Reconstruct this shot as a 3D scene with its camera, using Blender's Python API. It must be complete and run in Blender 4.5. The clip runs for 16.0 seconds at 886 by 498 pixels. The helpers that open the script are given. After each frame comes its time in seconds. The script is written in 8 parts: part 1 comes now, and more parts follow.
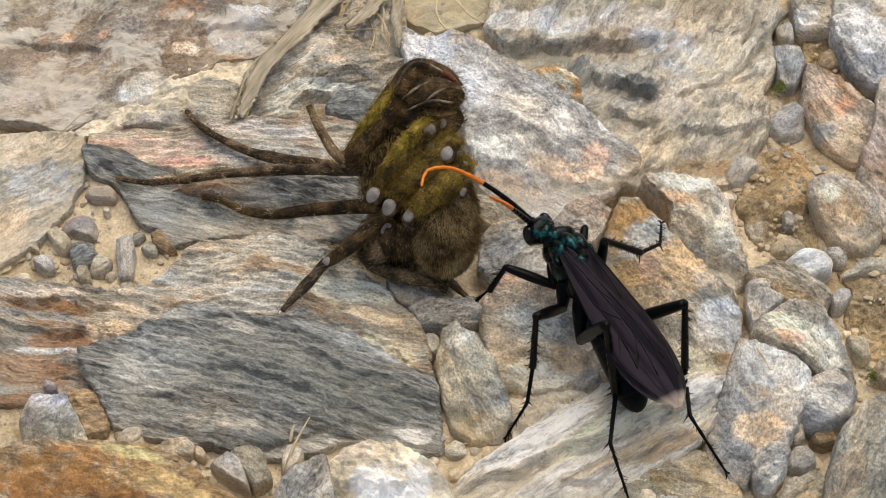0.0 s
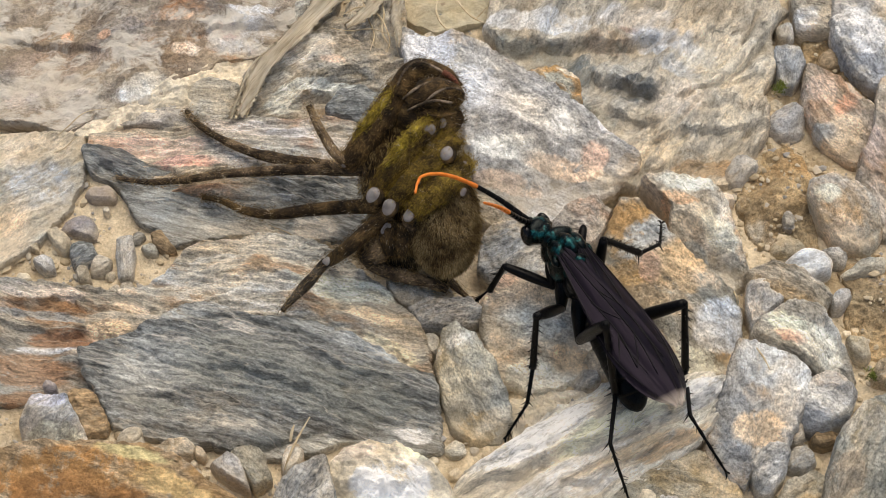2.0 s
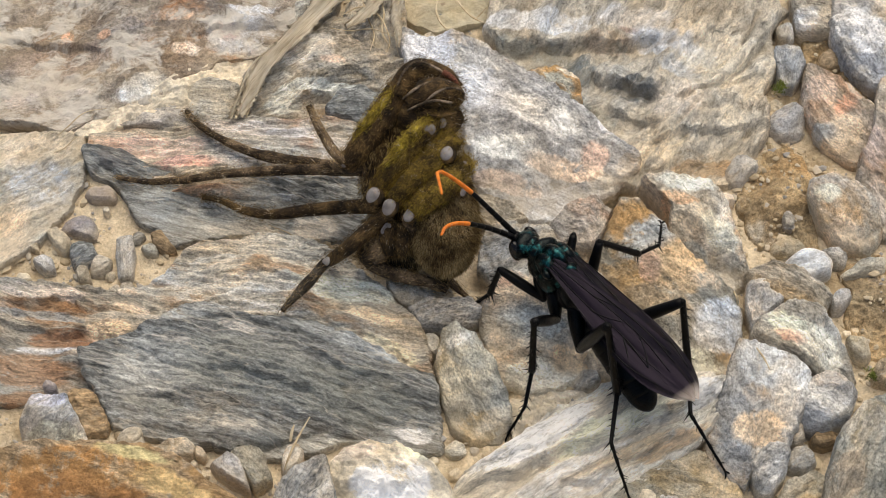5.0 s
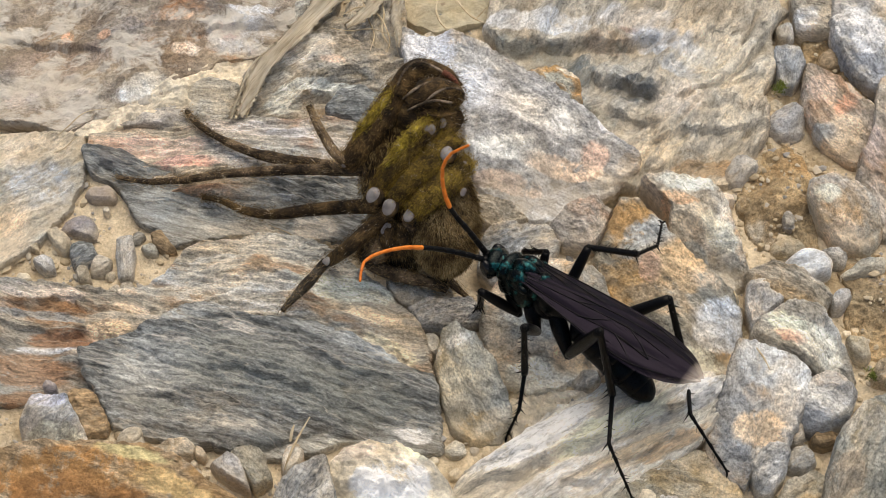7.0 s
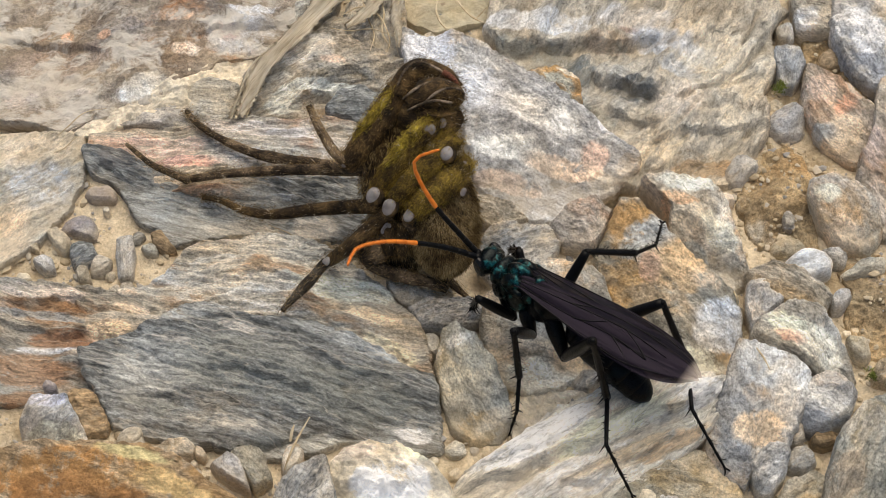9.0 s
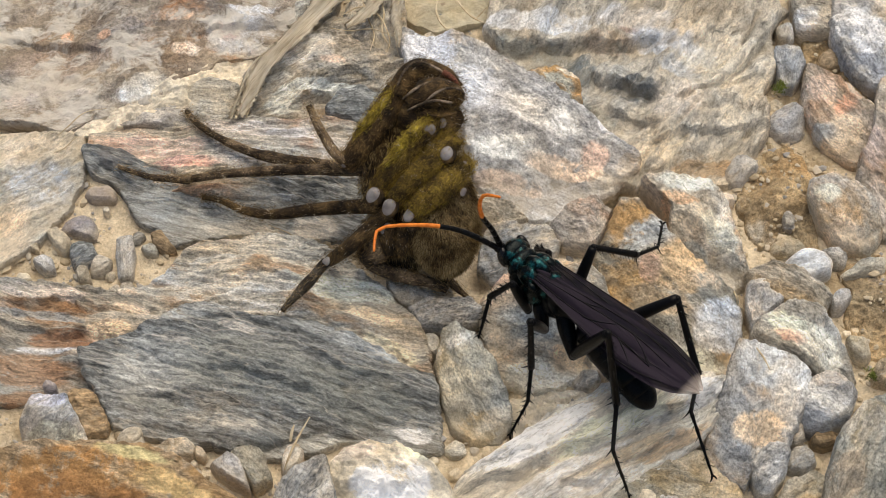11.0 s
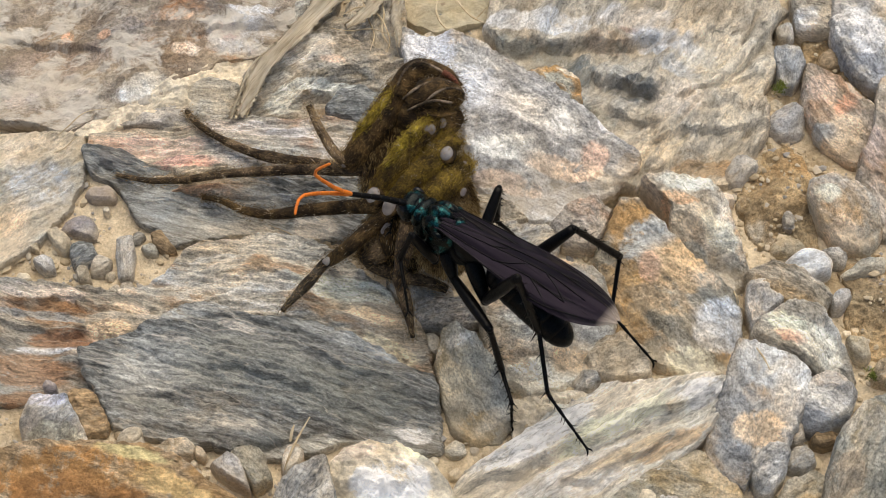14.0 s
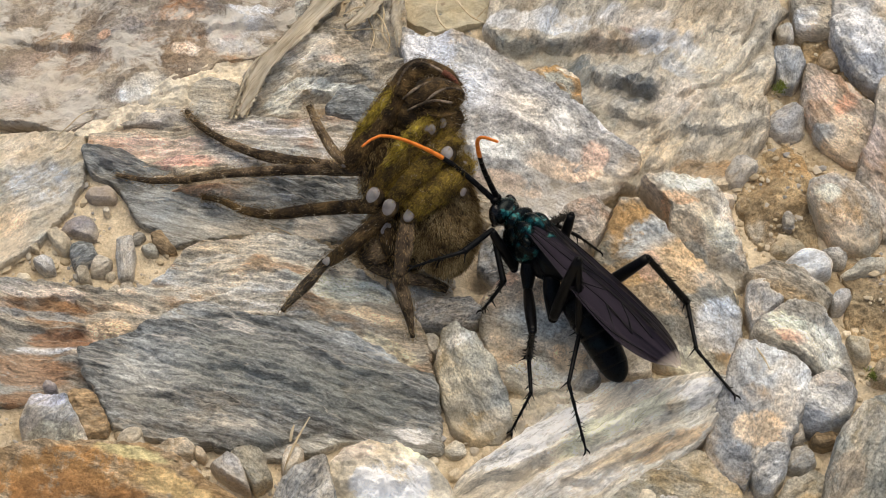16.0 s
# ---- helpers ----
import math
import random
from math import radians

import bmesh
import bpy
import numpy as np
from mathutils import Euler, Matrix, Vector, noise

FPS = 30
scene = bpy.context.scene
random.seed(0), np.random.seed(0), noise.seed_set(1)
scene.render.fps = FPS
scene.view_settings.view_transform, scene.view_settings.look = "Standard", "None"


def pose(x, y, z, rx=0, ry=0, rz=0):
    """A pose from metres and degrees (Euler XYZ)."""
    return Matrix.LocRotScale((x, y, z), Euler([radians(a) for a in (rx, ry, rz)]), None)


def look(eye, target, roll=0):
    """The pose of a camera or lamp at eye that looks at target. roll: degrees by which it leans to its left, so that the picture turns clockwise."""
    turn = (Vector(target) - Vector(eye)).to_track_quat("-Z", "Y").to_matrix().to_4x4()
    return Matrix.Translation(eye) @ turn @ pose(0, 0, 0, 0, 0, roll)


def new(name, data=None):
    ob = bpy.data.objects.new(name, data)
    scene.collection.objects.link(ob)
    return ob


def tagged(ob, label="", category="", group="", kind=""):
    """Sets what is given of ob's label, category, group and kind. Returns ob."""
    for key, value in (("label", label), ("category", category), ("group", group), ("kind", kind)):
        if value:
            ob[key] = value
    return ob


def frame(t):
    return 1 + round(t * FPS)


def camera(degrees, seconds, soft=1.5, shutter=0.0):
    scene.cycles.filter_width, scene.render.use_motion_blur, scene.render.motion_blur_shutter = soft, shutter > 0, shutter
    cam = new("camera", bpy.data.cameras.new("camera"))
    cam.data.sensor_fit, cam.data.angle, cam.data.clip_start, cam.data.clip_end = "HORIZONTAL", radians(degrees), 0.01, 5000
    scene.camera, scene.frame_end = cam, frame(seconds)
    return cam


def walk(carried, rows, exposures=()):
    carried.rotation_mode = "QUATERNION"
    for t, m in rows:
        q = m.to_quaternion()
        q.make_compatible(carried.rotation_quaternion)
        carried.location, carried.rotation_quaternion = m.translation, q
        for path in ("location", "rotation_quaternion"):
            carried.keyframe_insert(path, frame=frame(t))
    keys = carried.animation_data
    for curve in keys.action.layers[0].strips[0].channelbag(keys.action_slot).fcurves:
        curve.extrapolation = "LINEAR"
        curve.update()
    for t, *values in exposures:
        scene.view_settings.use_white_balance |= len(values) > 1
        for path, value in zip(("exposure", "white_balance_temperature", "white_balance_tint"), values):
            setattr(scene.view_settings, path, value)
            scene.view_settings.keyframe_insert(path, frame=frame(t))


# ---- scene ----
# A spider-hunting wasp and a large spider on a bank of slate stones set in clay.
# Plan sizes below are in millimetres; MM turns them into metres.
MM = 0.001

# ---- camera: it stands still ----
cam = camera(25, 16.0, soft=0.4, shutter=0.5)
EYE = (0, -0.23285, 0.33255)
walk(cam, [(0, look(EYE, (0, 0, 0))), (16, look(EYE, (0, 0, 0)))],
     exposures=[(0, 0.38, 7350, 7), (16, 0.38, 7350, 7)])

# ---- light: a hazy overcast sky with a very soft sun behind the spider ----
world = bpy.data.worlds.new("overcast_sky")
scene.world = world
world.use_nodes = True
wn = world.node_tree
sky = wn.nodes.new("ShaderNodeTexSky")
sky.sky_type, sky.sun_disc = "NISHITA", False
sky.sun_elevation, sky.sun_rotation = radians(68), radians(18)
sky.dust_density, sky.air_density = 4.0, 0.8
wn.links.new(sky.outputs[0], wn.nodes["Background"].inputs[0])
wn.nodes["Background"].inputs[1].default_value = 0.105
sun = new("sun", bpy.data.lights.new("sun", "SUN"))
sun.data.energy, sun.data.angle, sun.data.color = 1.5, radians(62), (1.0, 0.95, 0.88)
sun.matrix_world = look((0.12, 0.28, 0.95), (0, 0, 0))


# ---- materials ----
class Shade:
    """A small builder for node materials."""

    def __init__(self, name, rough=0.85, metal=0.0, spec=0.3):
        self.mat = bpy.data.materials.new(name)
        self.mat.use_nodes = True
        self.tree = self.mat.node_tree
        self.bsdf = self.tree.nodes["Principled BSDF"]
        self.bsdf.inputs["Roughness"].default_value = rough
        self.bsdf.inputs["Metallic"].default_value = metal
        self.bsdf.inputs["Specular IOR Level"].default_value = spec

    def node(self, kind, **sets):
        n = self.tree.nodes.new(kind)
        for key, value in sets.items():
            n.inputs[key.replace("_", " ")].default_value = value
        return n

    def link(self, a, b):
        self.tree.links.new(a, b)

    def coords(self, shift=3.0):
        """Object coordinates, shifted at random for each object."""
        tc, info = self.node("ShaderNodeTexCoord"), self.node("ShaderNodeObjectInfo")
        add = self.node("ShaderNodeVectorMath")
        add.operation = "MULTIPLY_ADD"
        add.inputs[1].default_value = (1, 1, 1)
        mul = self.node("ShaderNodeMath")
        mul.operation = "MULTIPLY"
        mul.inputs[1].default_value = shift
        self.link(info.outputs["Random"], mul.inputs[0])
        self.link(tc.outputs["Object"], add.inputs[0])
        self.link(mul.outputs[0], add.inputs[2])
        return add.outputs[0]

    def stretch(self, vec, sx, sy, sz):
        m = self.node("ShaderNodeMapping")
        m.inputs["Scale"].default_value = (sx, sy, sz)
        self.link(vec, m.inputs["Vector"])
        return m.outputs[0]

    def noise(self, vec, scale, detail=5.0, rough=0.55, distort=0.0):
        n = self.node("ShaderNodeTexNoise", Scale=scale, Detail=detail, Roughness=rough, Distortion=distort)
        self.link(vec, n.inputs["Vector"])
        return n.outputs["Fac"]

    def ramp(self, fac, *stops):
        """stops: (position, colour or value)."""
        r = self.node("ShaderNodeValToRGB")
        els = r.color_ramp.elements
        while len(els) < len(stops):
            els.new(0.5)
        for e, (pos, col) in zip(els, stops):
            col = (col,) * 3 if isinstance(col, (int, float)) else col
            e.position, e.color = pos, (*col, 1)
        self.link(fac, r.inputs[0])
        return r.outputs[0]

    def mix(self, fac, a, b, how="MIX"):
        m = self.tree.nodes.new("ShaderNodeMix")
        m.data_type, m.blend_type = "RGBA", how
        for sock, val in ((m.inputs[0], fac), (m.inputs[6], a), (m.inputs[7], b)):
            if isinstance(val, (int, float)):
                sock.default_value = val
            elif isinstance(val, tuple):
                sock.default_value = (*val, 1)
            else:
                self.link(val, sock)
        return m.outputs[2]

    def bump(self, height, strength, dist, normal=None):
        b = self.node("ShaderNodeBump", Strength=strength, Distance=dist)
        self.link(height, b.inputs["Height"])
        if normal is not None:
            self.link(normal, b.inputs["Normal"])
        return b.outputs[0]

    def done(self, colour=None, normal=None, rough=None):
        if isinstance(colour, tuple):
            self.bsdf.inputs["Base Color"].default_value = (*colour, 1)
        elif colour is not None:
            self.link(colour, self.bsdf.inputs["Base Color"])
        if normal is not None:
            self.link(normal, self.bsdf.inputs["Normal"])
        if rough is not None:
            self.link(rough, self.bsdf.inputs["Roughness"])
        return self.mat


def rock_material(name, dark, mid, light, stain, stain_amount=0.35, streak=1.0, crust=0.0,
                  crust_colour=(0.75, 0.70, 0.62), dust=0.5, grainy=1.0, alt=0.3, alt_colour=(0.62, 0.56, 0.46), even=0.0, hue=1.0, fold=1.0):
    """Layered stone: bent bands along local x, mineral patches, pale veins, crust and clay dust low down."""
    s = Shade(name, 0.8, 0, 0.2)
    co = s.coords()
    # waviness of the layers, broad and fine
    flow = co
    for scale, much in ((24.0, 0.020 * fold), (110.0, 0.0045 * fold), (520.0, 0.0007)):
        warp = s.node("ShaderNodeTexNoise", Scale=scale, Detail=2.0)
        s.link(co, warp.inputs["Vector"])
        wv = s.node("ShaderNodeVectorMath")
        wv.operation = "MULTIPLY_ADD"
        wv.inputs[1].default_value = (much, much, much)
        s.link(warp.outputs["Color"], wv.inputs[0])
        s.link(flow, wv.inputs[2])
        flow = wv.outputs[0]
    bands = s.noise(s.stretch(flow, 26, 26 + 190 * streak, 26 + 120 * streak), 1.0, 7, 0.58)
    fine = s.noise(s.stretch(flow, 150, 150 + 1050 * streak, 150 + 700 * streak), 1.0, 6, 0.66)
    patch = s.noise(s.stretch(flow, 48, 48 + 70 * streak, 60), 1.0, 8, 0.62)
    big = s.noise(co, 26, 4, 0.6)
    near_dark = tuple(0.45 * a + 0.55 * b for a, b in zip(dark, mid))
    col = s.ramp(patch, (0.34, near_dark), (0.48, mid), (0.64, light))
    col = s.mix(s.ramp(bands, (0.30, 0.5), (0.44, 0.0)), col, dark)
    col = s.mix(s.ramp(bands, (0.53, 0.0), (0.68, 0.45)), col, light)
    if even:
        # slanting flecks of a fine-grained stone
        col = s.mix(even, col, mid)
        fleck = s.noise(s.stretch(flow, 260, 1500, 1100), 1.0, 6, 0.70)
        col = s.mix(1.0, col, s.ramp(fleck, (0.34, 0.50), (0.48, 0.95), (0.62, 1.65)), "MULTIPLY")
    # cream patches of another mineral, then stains
    al = s.noise(s.stretch(flow, 45, 45 + 90 * streak, 65), 1.0, 8, 0.66)
    col = s.mix(s.ramp(al, (0.60 - 0.22 * alt, 0.0), (0.70 - 0.22 * alt, 0.7)), col, alt_colour)
    blotch = s.noise(s.stretch(flow, 42, 42 + 60 * streak, 60), 1.0, 8, 0.66)
    col = s.mix(s.ramp(blotch, (0.62 - stain_amount * 0.28, 0.0), (0.74 - stain_amount * 0.28, 0.8)), col, stain)
    # colours of other minerals, and painted shade, at known spots of this stone
    spot = s.node("ShaderNodeVertexColor")
    spot.layer_name = "mineral_shading_tint"
    ragged = s.noise(s.stretch(flow, 130, 130 + 260 * streak, 150), 1.0, 9, 0.76)
    rr = s.node("ShaderNodeMapRange")
    for key, v in (("From Min", 0.32), ("From Max", 0.68), ("To Min", 0.0), ("To Max", 2.0)):
        rr.inputs[key].default_value = v
    s.link(ragged, rr.inputs["Value"])
    sm = s.node("ShaderNodeMath")
    sm.operation = "MULTIPLY"
    s.link(rr.outputs[0], sm.inputs[0])
    s.link(spot.outputs["Alpha"], sm.inputs[1])
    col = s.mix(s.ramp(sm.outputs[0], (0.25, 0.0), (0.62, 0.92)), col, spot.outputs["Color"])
    # broad light and dark, cool and warm drifts, layers and grain
    col = s.mix(0.7 - 0.3 * even, col, s.ramp(big, (0.35, 0.80), (0.5, 1.02), (0.65, 1.18)), "MULTIPLY")
    drift = s.noise(s.stretch(flow, 38, 38 + 40 * streak, 45), 1.0, 6, 0.62)
    col = s.mix(hue, col, s.ramp(drift, (0.36, (0.88, 0.99, 1.17)), (0.51, (1.0, 1.0, 1.01)), (0.65, (1.11, 0.99, 0.86))), "MULTIPLY")
    layer = s.noise(s.stretch(flow, 60, 60 + 620 * streak, 60 + 400 * streak), 1.0, 6, 0.62)
    col = s.mix(0.9, col, s.ramp(layer, (0.33, 0.78), (0.48, 1.0), (0.64, 1.14)), "MULTIPLY")
    col = s.mix(0.85, col, s.ramp(fine, (0.34, 0.58), (0.48, 1.0), (0.62, 1.34)), "MULTIPLY")
    speck = s.noise(s.stretch(co, 1700, 1700 + 900 * streak, 2200), 1.0, 5, 0.8)
    col = s.mix(0.8 * grainy, col, s.ramp(speck, (0.36, 0.45), (0.48, 1.02), (0.61, 1.6)), "MULTIPLY")
    mott = s.noise(flow, 420, 6, 0.66)
    col = s.mix(0.6 * grainy, col, s.ramp(mott, (0.34, 0.72), (0.49, 1.01), (0.64, 1.22)), "MULTIPLY")
    # thin pale veins and dark hairline seams along the layers
    vein = s.noise(s.stretch(flow, 30, 40 + 150 * streak, 60), 1.0, 4, 0.5)
    col = s.mix(s.ramp(vein, (0.535, 0.0), (0.545, 0.5 if streak > 0.4 else 0.0), (0.555, 0.0)), col, (0.78, 0.72, 0.62))
    seam = s.noise(s.stretch(flow, 22, 40 + 240 * streak, 160), 1.0, 4, 0.55)
    cracks = s.ramp(seam, (0.415, 0.0), (0.425, 0.4 if streak > 0.4 else 0.0), (0.437, 0.0))
    col = s.mix(cracks, col, tuple(0.35 * c for c in dark))
    if crust:
        cr = s.noise(s.stretch(flow, 95, 140, 110), 1.0, 9, 0.70)
        col = s.mix(s.ramp(cr, (0.66 - 0.22 * crust, 0.0), (0.74 - 0.22 * crust, 0.85)), col, crust_colour)
    # clay dust washed on to the lower parts
    geo = s.node("ShaderNodeNewGeometry")
    sep = s.node("ShaderNodeSeparateXYZ")
    s.link(geo.outputs["Position"], sep.inputs[0])
    dn = s.noise(co, 130, 7, 0.65)
    dz = s.node("ShaderNodeMapRange")
    for key, v in (("From Min", 0.000), ("From Max", 0.009), ("To Min", 0.42), ("To Max", 0.0)):
        dz.inputs[key].default_value = v
    s.link(sep.outputs["Z"], dz.inputs["Value"])
    da = s.node("ShaderNodeMath")
    da.operation = "ADD"
    s.link(dn, da.inputs[0])
    s.link(dz.outputs[0], da.inputs[1])
    col = s.mix(s.ramp(da.outputs[0], (0.70 - 0.12 * dust, 0.0), (0.95 - 0.12 * dust, 0.85 * dust + 0.1)), col,
                (0.68, 0.57, 0.41))
    # relief
    n0 = s.bump(cracks, 0.8, -0.0006)
    n1 = s.bump(bands, 0.8, 0.0018, n0)
    n2 = s.bump(layer, 0.8, 0.0012, s.bump(blotch, 0.8, 0.0018, n1))
    n3 = s.bump(fine, 0.8, 0.0007, n2)
    n4 = s.bump(speck, 0.8, 0.00035, s.bump(mott, 0.8, 0.0010, n3))
    return s.done(col, n4, s.ramp(speck, (0.3, 0.62), (0.7, 0.92)))


ROCK = {
    "slate": rock_material("blue_grey_slate", (0.102, 0.11, 0.114), (0.222, 0.234, 0.234), (0.396, 0.402, 0.396), (0.30, 0.26, 0.20), 0.10, 1.0, dust=0.15, grainy=0.7, alt=0.10, alt_colour=(0.46, 0.45, 0.42), even=0.85, hue=0.3, fold=0.35),
    "mottled": rock_material("mottled_crusted_stone", (0.114, 0.092, 0.075), (0.238, 0.194, 0.154), (0.334, 0.29, 0.238), (0.52, 0.25, 0.11), 0.14, 0.1, 0.74, (0.66, 0.63, 0.58), dust=0.3, alt=0.1, alt_colour=(0.30, 0.29, 0.30)),
    "paleslab": rock_material("pale_grey_stone", (0.242, 0.231, 0.198), (0.44, 0.424, 0.374), (0.638, 0.605, 0.539), (0.52, 0.43, 0.30), 0.3, 0.5, dust=0.6),
    "redband": rock_material("red_banded_slate", (0.264, 0.251, 0.224), (0.475, 0.436, 0.37), (0.66, 0.594, 0.502), (0.44, 0.26, 0.16), 0.36, 0.9, dust=0.3, fold=0.5),
    "cream": rock_material("cream_folded_stone", (0.162, 0.147, 0.119), (0.351, 0.318, 0.261), (0.57, 0.527, 0.451), (0.44, 0.34, 0.21), 0.3, 0.5, dust=0.45),
    "folded": rock_material("cream_and_grey_folded_stone", (0.228, 0.214, 0.18), (0.437, 0.399, 0.332), (0.646, 0.598, 0.513), (0.46, 0.36, 0.24), 0.15, 0.45, dust=0.35, grainy=0.8, hue=0.8, fold=1.5),
    "creamslab": rock_material("cream_layered_stone", (0.52, 0.47, 0.38), (0.792, 0.726, 0.616), (0.84, 0.84, 0.792), (0.52, 0.42, 0.28), 0.08, 0.9, dust=0.5, grainy=0.5, alt=0.5, alt_colour=(0.84, 0.77, 0.66), hue=0.15, fold=0.5),
    "bluewhite": rock_material("blue_white_stone", (0.214, 0.23, 0.253), (0.352, 0.359, 0.371), (0.49, 0.482, 0.466), (0.58, 0.44, 0.29), 0.28, 0.15, dust=0.35, hue=0.5),
    "greycream": rock_material("grey_cream_stone", (0.17, 0.175, 0.17), (0.34, 0.34, 0.325), (0.60, 0.56, 0.50), (0.48, 0.36, 0.23), 0.2, 0.35, dust=0.4),
    "grey": rock_material("plain_grey_stone", (0.168, 0.173, 0.173), (0.347, 0.352, 0.347), (0.546, 0.536, 0.514), (0.42, 0.35, 0.25), 0.2, 0.5, dust=0.4),
    "ochre": rock_material("ochre_olive_stone", (0.125, 0.113, 0.086), (0.266, 0.243, 0.195), (0.422, 0.391, 0.328), (0.46, 0.27, 0.10), 0.5, 0.2, dust=0.4),
    "ochrecream": rock_material("ochre_cream_stone", (0.185, 0.163, 0.123), (0.422, 0.378, 0.308), (0.616, 0.563, 0.484), (0.56, 0.36, 0.18), 0.42, 0.3, dust=0.5),
    "pinkcream": rock_material("pinkish_cream_stone", (0.204, 0.183, 0.162), (0.383, 0.34, 0.297), (0.544, 0.493, 0.433), (0.50, 0.32, 0.21), 0.35, 0.5, dust=0.4),
    "tanstreak": rock_material("tan_streaked_slate", (0.237, 0.231, 0.206), (0.45, 0.419, 0.356), (0.675, 0.613, 0.512), (0.48, 0.30, 0.17), 0.38, 1.1, dust=0.15, fold=0.55),
    "ruststreak": rock_material("rust_streaked_slate", (0.149, 0.144, 0.132), (0.345, 0.328, 0.287), (0.575, 0.529, 0.448), (0.30, 0.15, 0.06), 0.35, 1.0, dust=0.15, fold=0.7),
    "brownstone": rock_material("smooth_brown_stone", (0.162, 0.111, 0.06), (0.315, 0.221, 0.128), (0.451, 0.365, 0.264), (0.42, 0.26, 0.115), 0.3, 0.12, 0.10, dust=0.1, grainy=0.5, alt=0.15, even=0.3, hue=0.3, fold=0.6),
    "olive": rock_material("olive_grey_stone", (0.158, 0.147, 0.116), (0.336, 0.315, 0.257), (0.546, 0.514, 0.43), (0.40, 0.31, 0.17), 0.3, 0.35, dust=0.35),
    "speckle": rock_material("speckled_grey_stone", (0.20, 0.215, 0.235), (0.40, 0.41, 0.415), (0.60, 0.59, 0.56), (0.48, 0.35, 0.21), 0.3, 0.08, 0.15, dust=0.3),
    "lavender": rock_material("lavender_grey_pebble", (0.20, 0.185, 0.19), (0.30, 0.28, 0.29), (0.40, 0.37, 0.37), (0.36, 0.30, 0.24), 0.2, 0.2, dust=0.35, grainy=0.6),
    "white": rock_material("white_quartz", (0.55, 0.53, 0.49), (0.74, 0.72, 0.68), (0.85, 0.83, 0.80), (0.66, 0.58, 0.46), 0.15, 0.3, dust=0.2, grainy=0.5),
    "smootholive": rock_material("smooth_olive_stone", (0.34, 0.29, 0.19), (0.42, 0.37, 0.25), (0.48, 0.43, 0.31), (0.44, 0.37, 0.24), 0.2, 0.1, dust=0.2, grainy=0.2, alt=0.0),
    "dirt": rock_material("crumbly_brown_clay", (0.169, 0.117, 0.062), (0.299, 0.215, 0.12), (0.468, 0.358, 0.215), (0.30, 0.20, 0.10), 0.3, 0.05, dust=0.0, alt=0.1),
    "claystone": rock_material("clay_coated_stone", (0.63, 0.536, 0.399), (0.777, 0.693, 0.546), (0.84, 0.766, 0.64), (0.64, 0.52, 0.37), 0.2, 0.1, dust=0.2, grainy=0.4, hue=0.4),
}


def clay_material():
    s = Shade("dry_clay", 0.95, 0, 0.15)
    tc = s.node("ShaderNodeTexCoord")
    co = tc.outputs["Object"]
    a, b, c = s.noise(co, 60, 7, 0.68), s.noise(co, 320, 6, 0.7), s.noise(co, 1700, 3, 0.7)
    col = s.ramp(a, (0.34, (0.36, 0.275, 0.17)), (0.48, (0.62, 0.515, 0.37)), (0.62, (0.74, 0.65, 0.50)))
    col = s.mix(0.8, col, s.ramp(b, (0.3, 0.72), (0.65, 1.12)), "MULTIPLY")
    col = s.mix(0.6, col, s.ramp(c, (0.3, 0.65), (0.6, 1.2)), "MULTIPLY")
    n = s.bump(b, 0.8, 0.0014)
    n = s.bump(c, 0.6, 0.0003, n)
    return s.done(col, n)


CLAY_MAT = clay_material()


# ---- rocks ----
def resample(pts, n):
    """n points evenly along a closed outline."""
    closed = np.vstack([pts, pts[:1]])
    run = np.concatenate([[0], np.cumsum(np.linalg.norm(np.diff(closed, axis=0), axis=1))])
    at = np.linspace(0, run[-1], n, endpoint=False)
    return np.stack([np.interp(at, run, closed[:, k]) for k in (0, 1)], 1)


def soften(pts, times, cut=0.2):
    """Corner cutting of a closed outline."""
    for _ in range(times):
        nxt = np.roll(pts, -1, axis=0)
        pts = np.stack([pts * (1 - cut) + nxt * cut, pts * cut + nxt * (1 - cut)], 1).reshape(-1, 2)
    return pts


def mesh_object(name, verts, faces, mat, smooth=True):
    me = bpy.data.meshes.new(name)
    me.from_pydata([tuple(v) for v in verts], [], faces)
    me.materials.append(mat)
    if smooth:
        me.polygons.foreach_set("use_smooth", [True] * len(me.polygons))
    me.update()
    if smooth:
        me.set_sharp_from_angle(angle=radians(28))
    return new(name, me)


PLANS = []
# stones with no clear layers
PLAIN = ("bluewhite", "speckle", "mottled", "ochre", "ochrecream", "brownstone", "claystone", "dirt", "smootholive", "white")
rng = random.Random(5)


SHUFFLE = np.array(random.Random(17).sample(range(256), 256))
SLOPES = np.array([Vector((random.Random(k).gauss(0, 1), random.Random(k + 99).gauss(0, 1), random.Random(k + 777).gauss(0, 1))).normalized()[:] for k in range(64)])


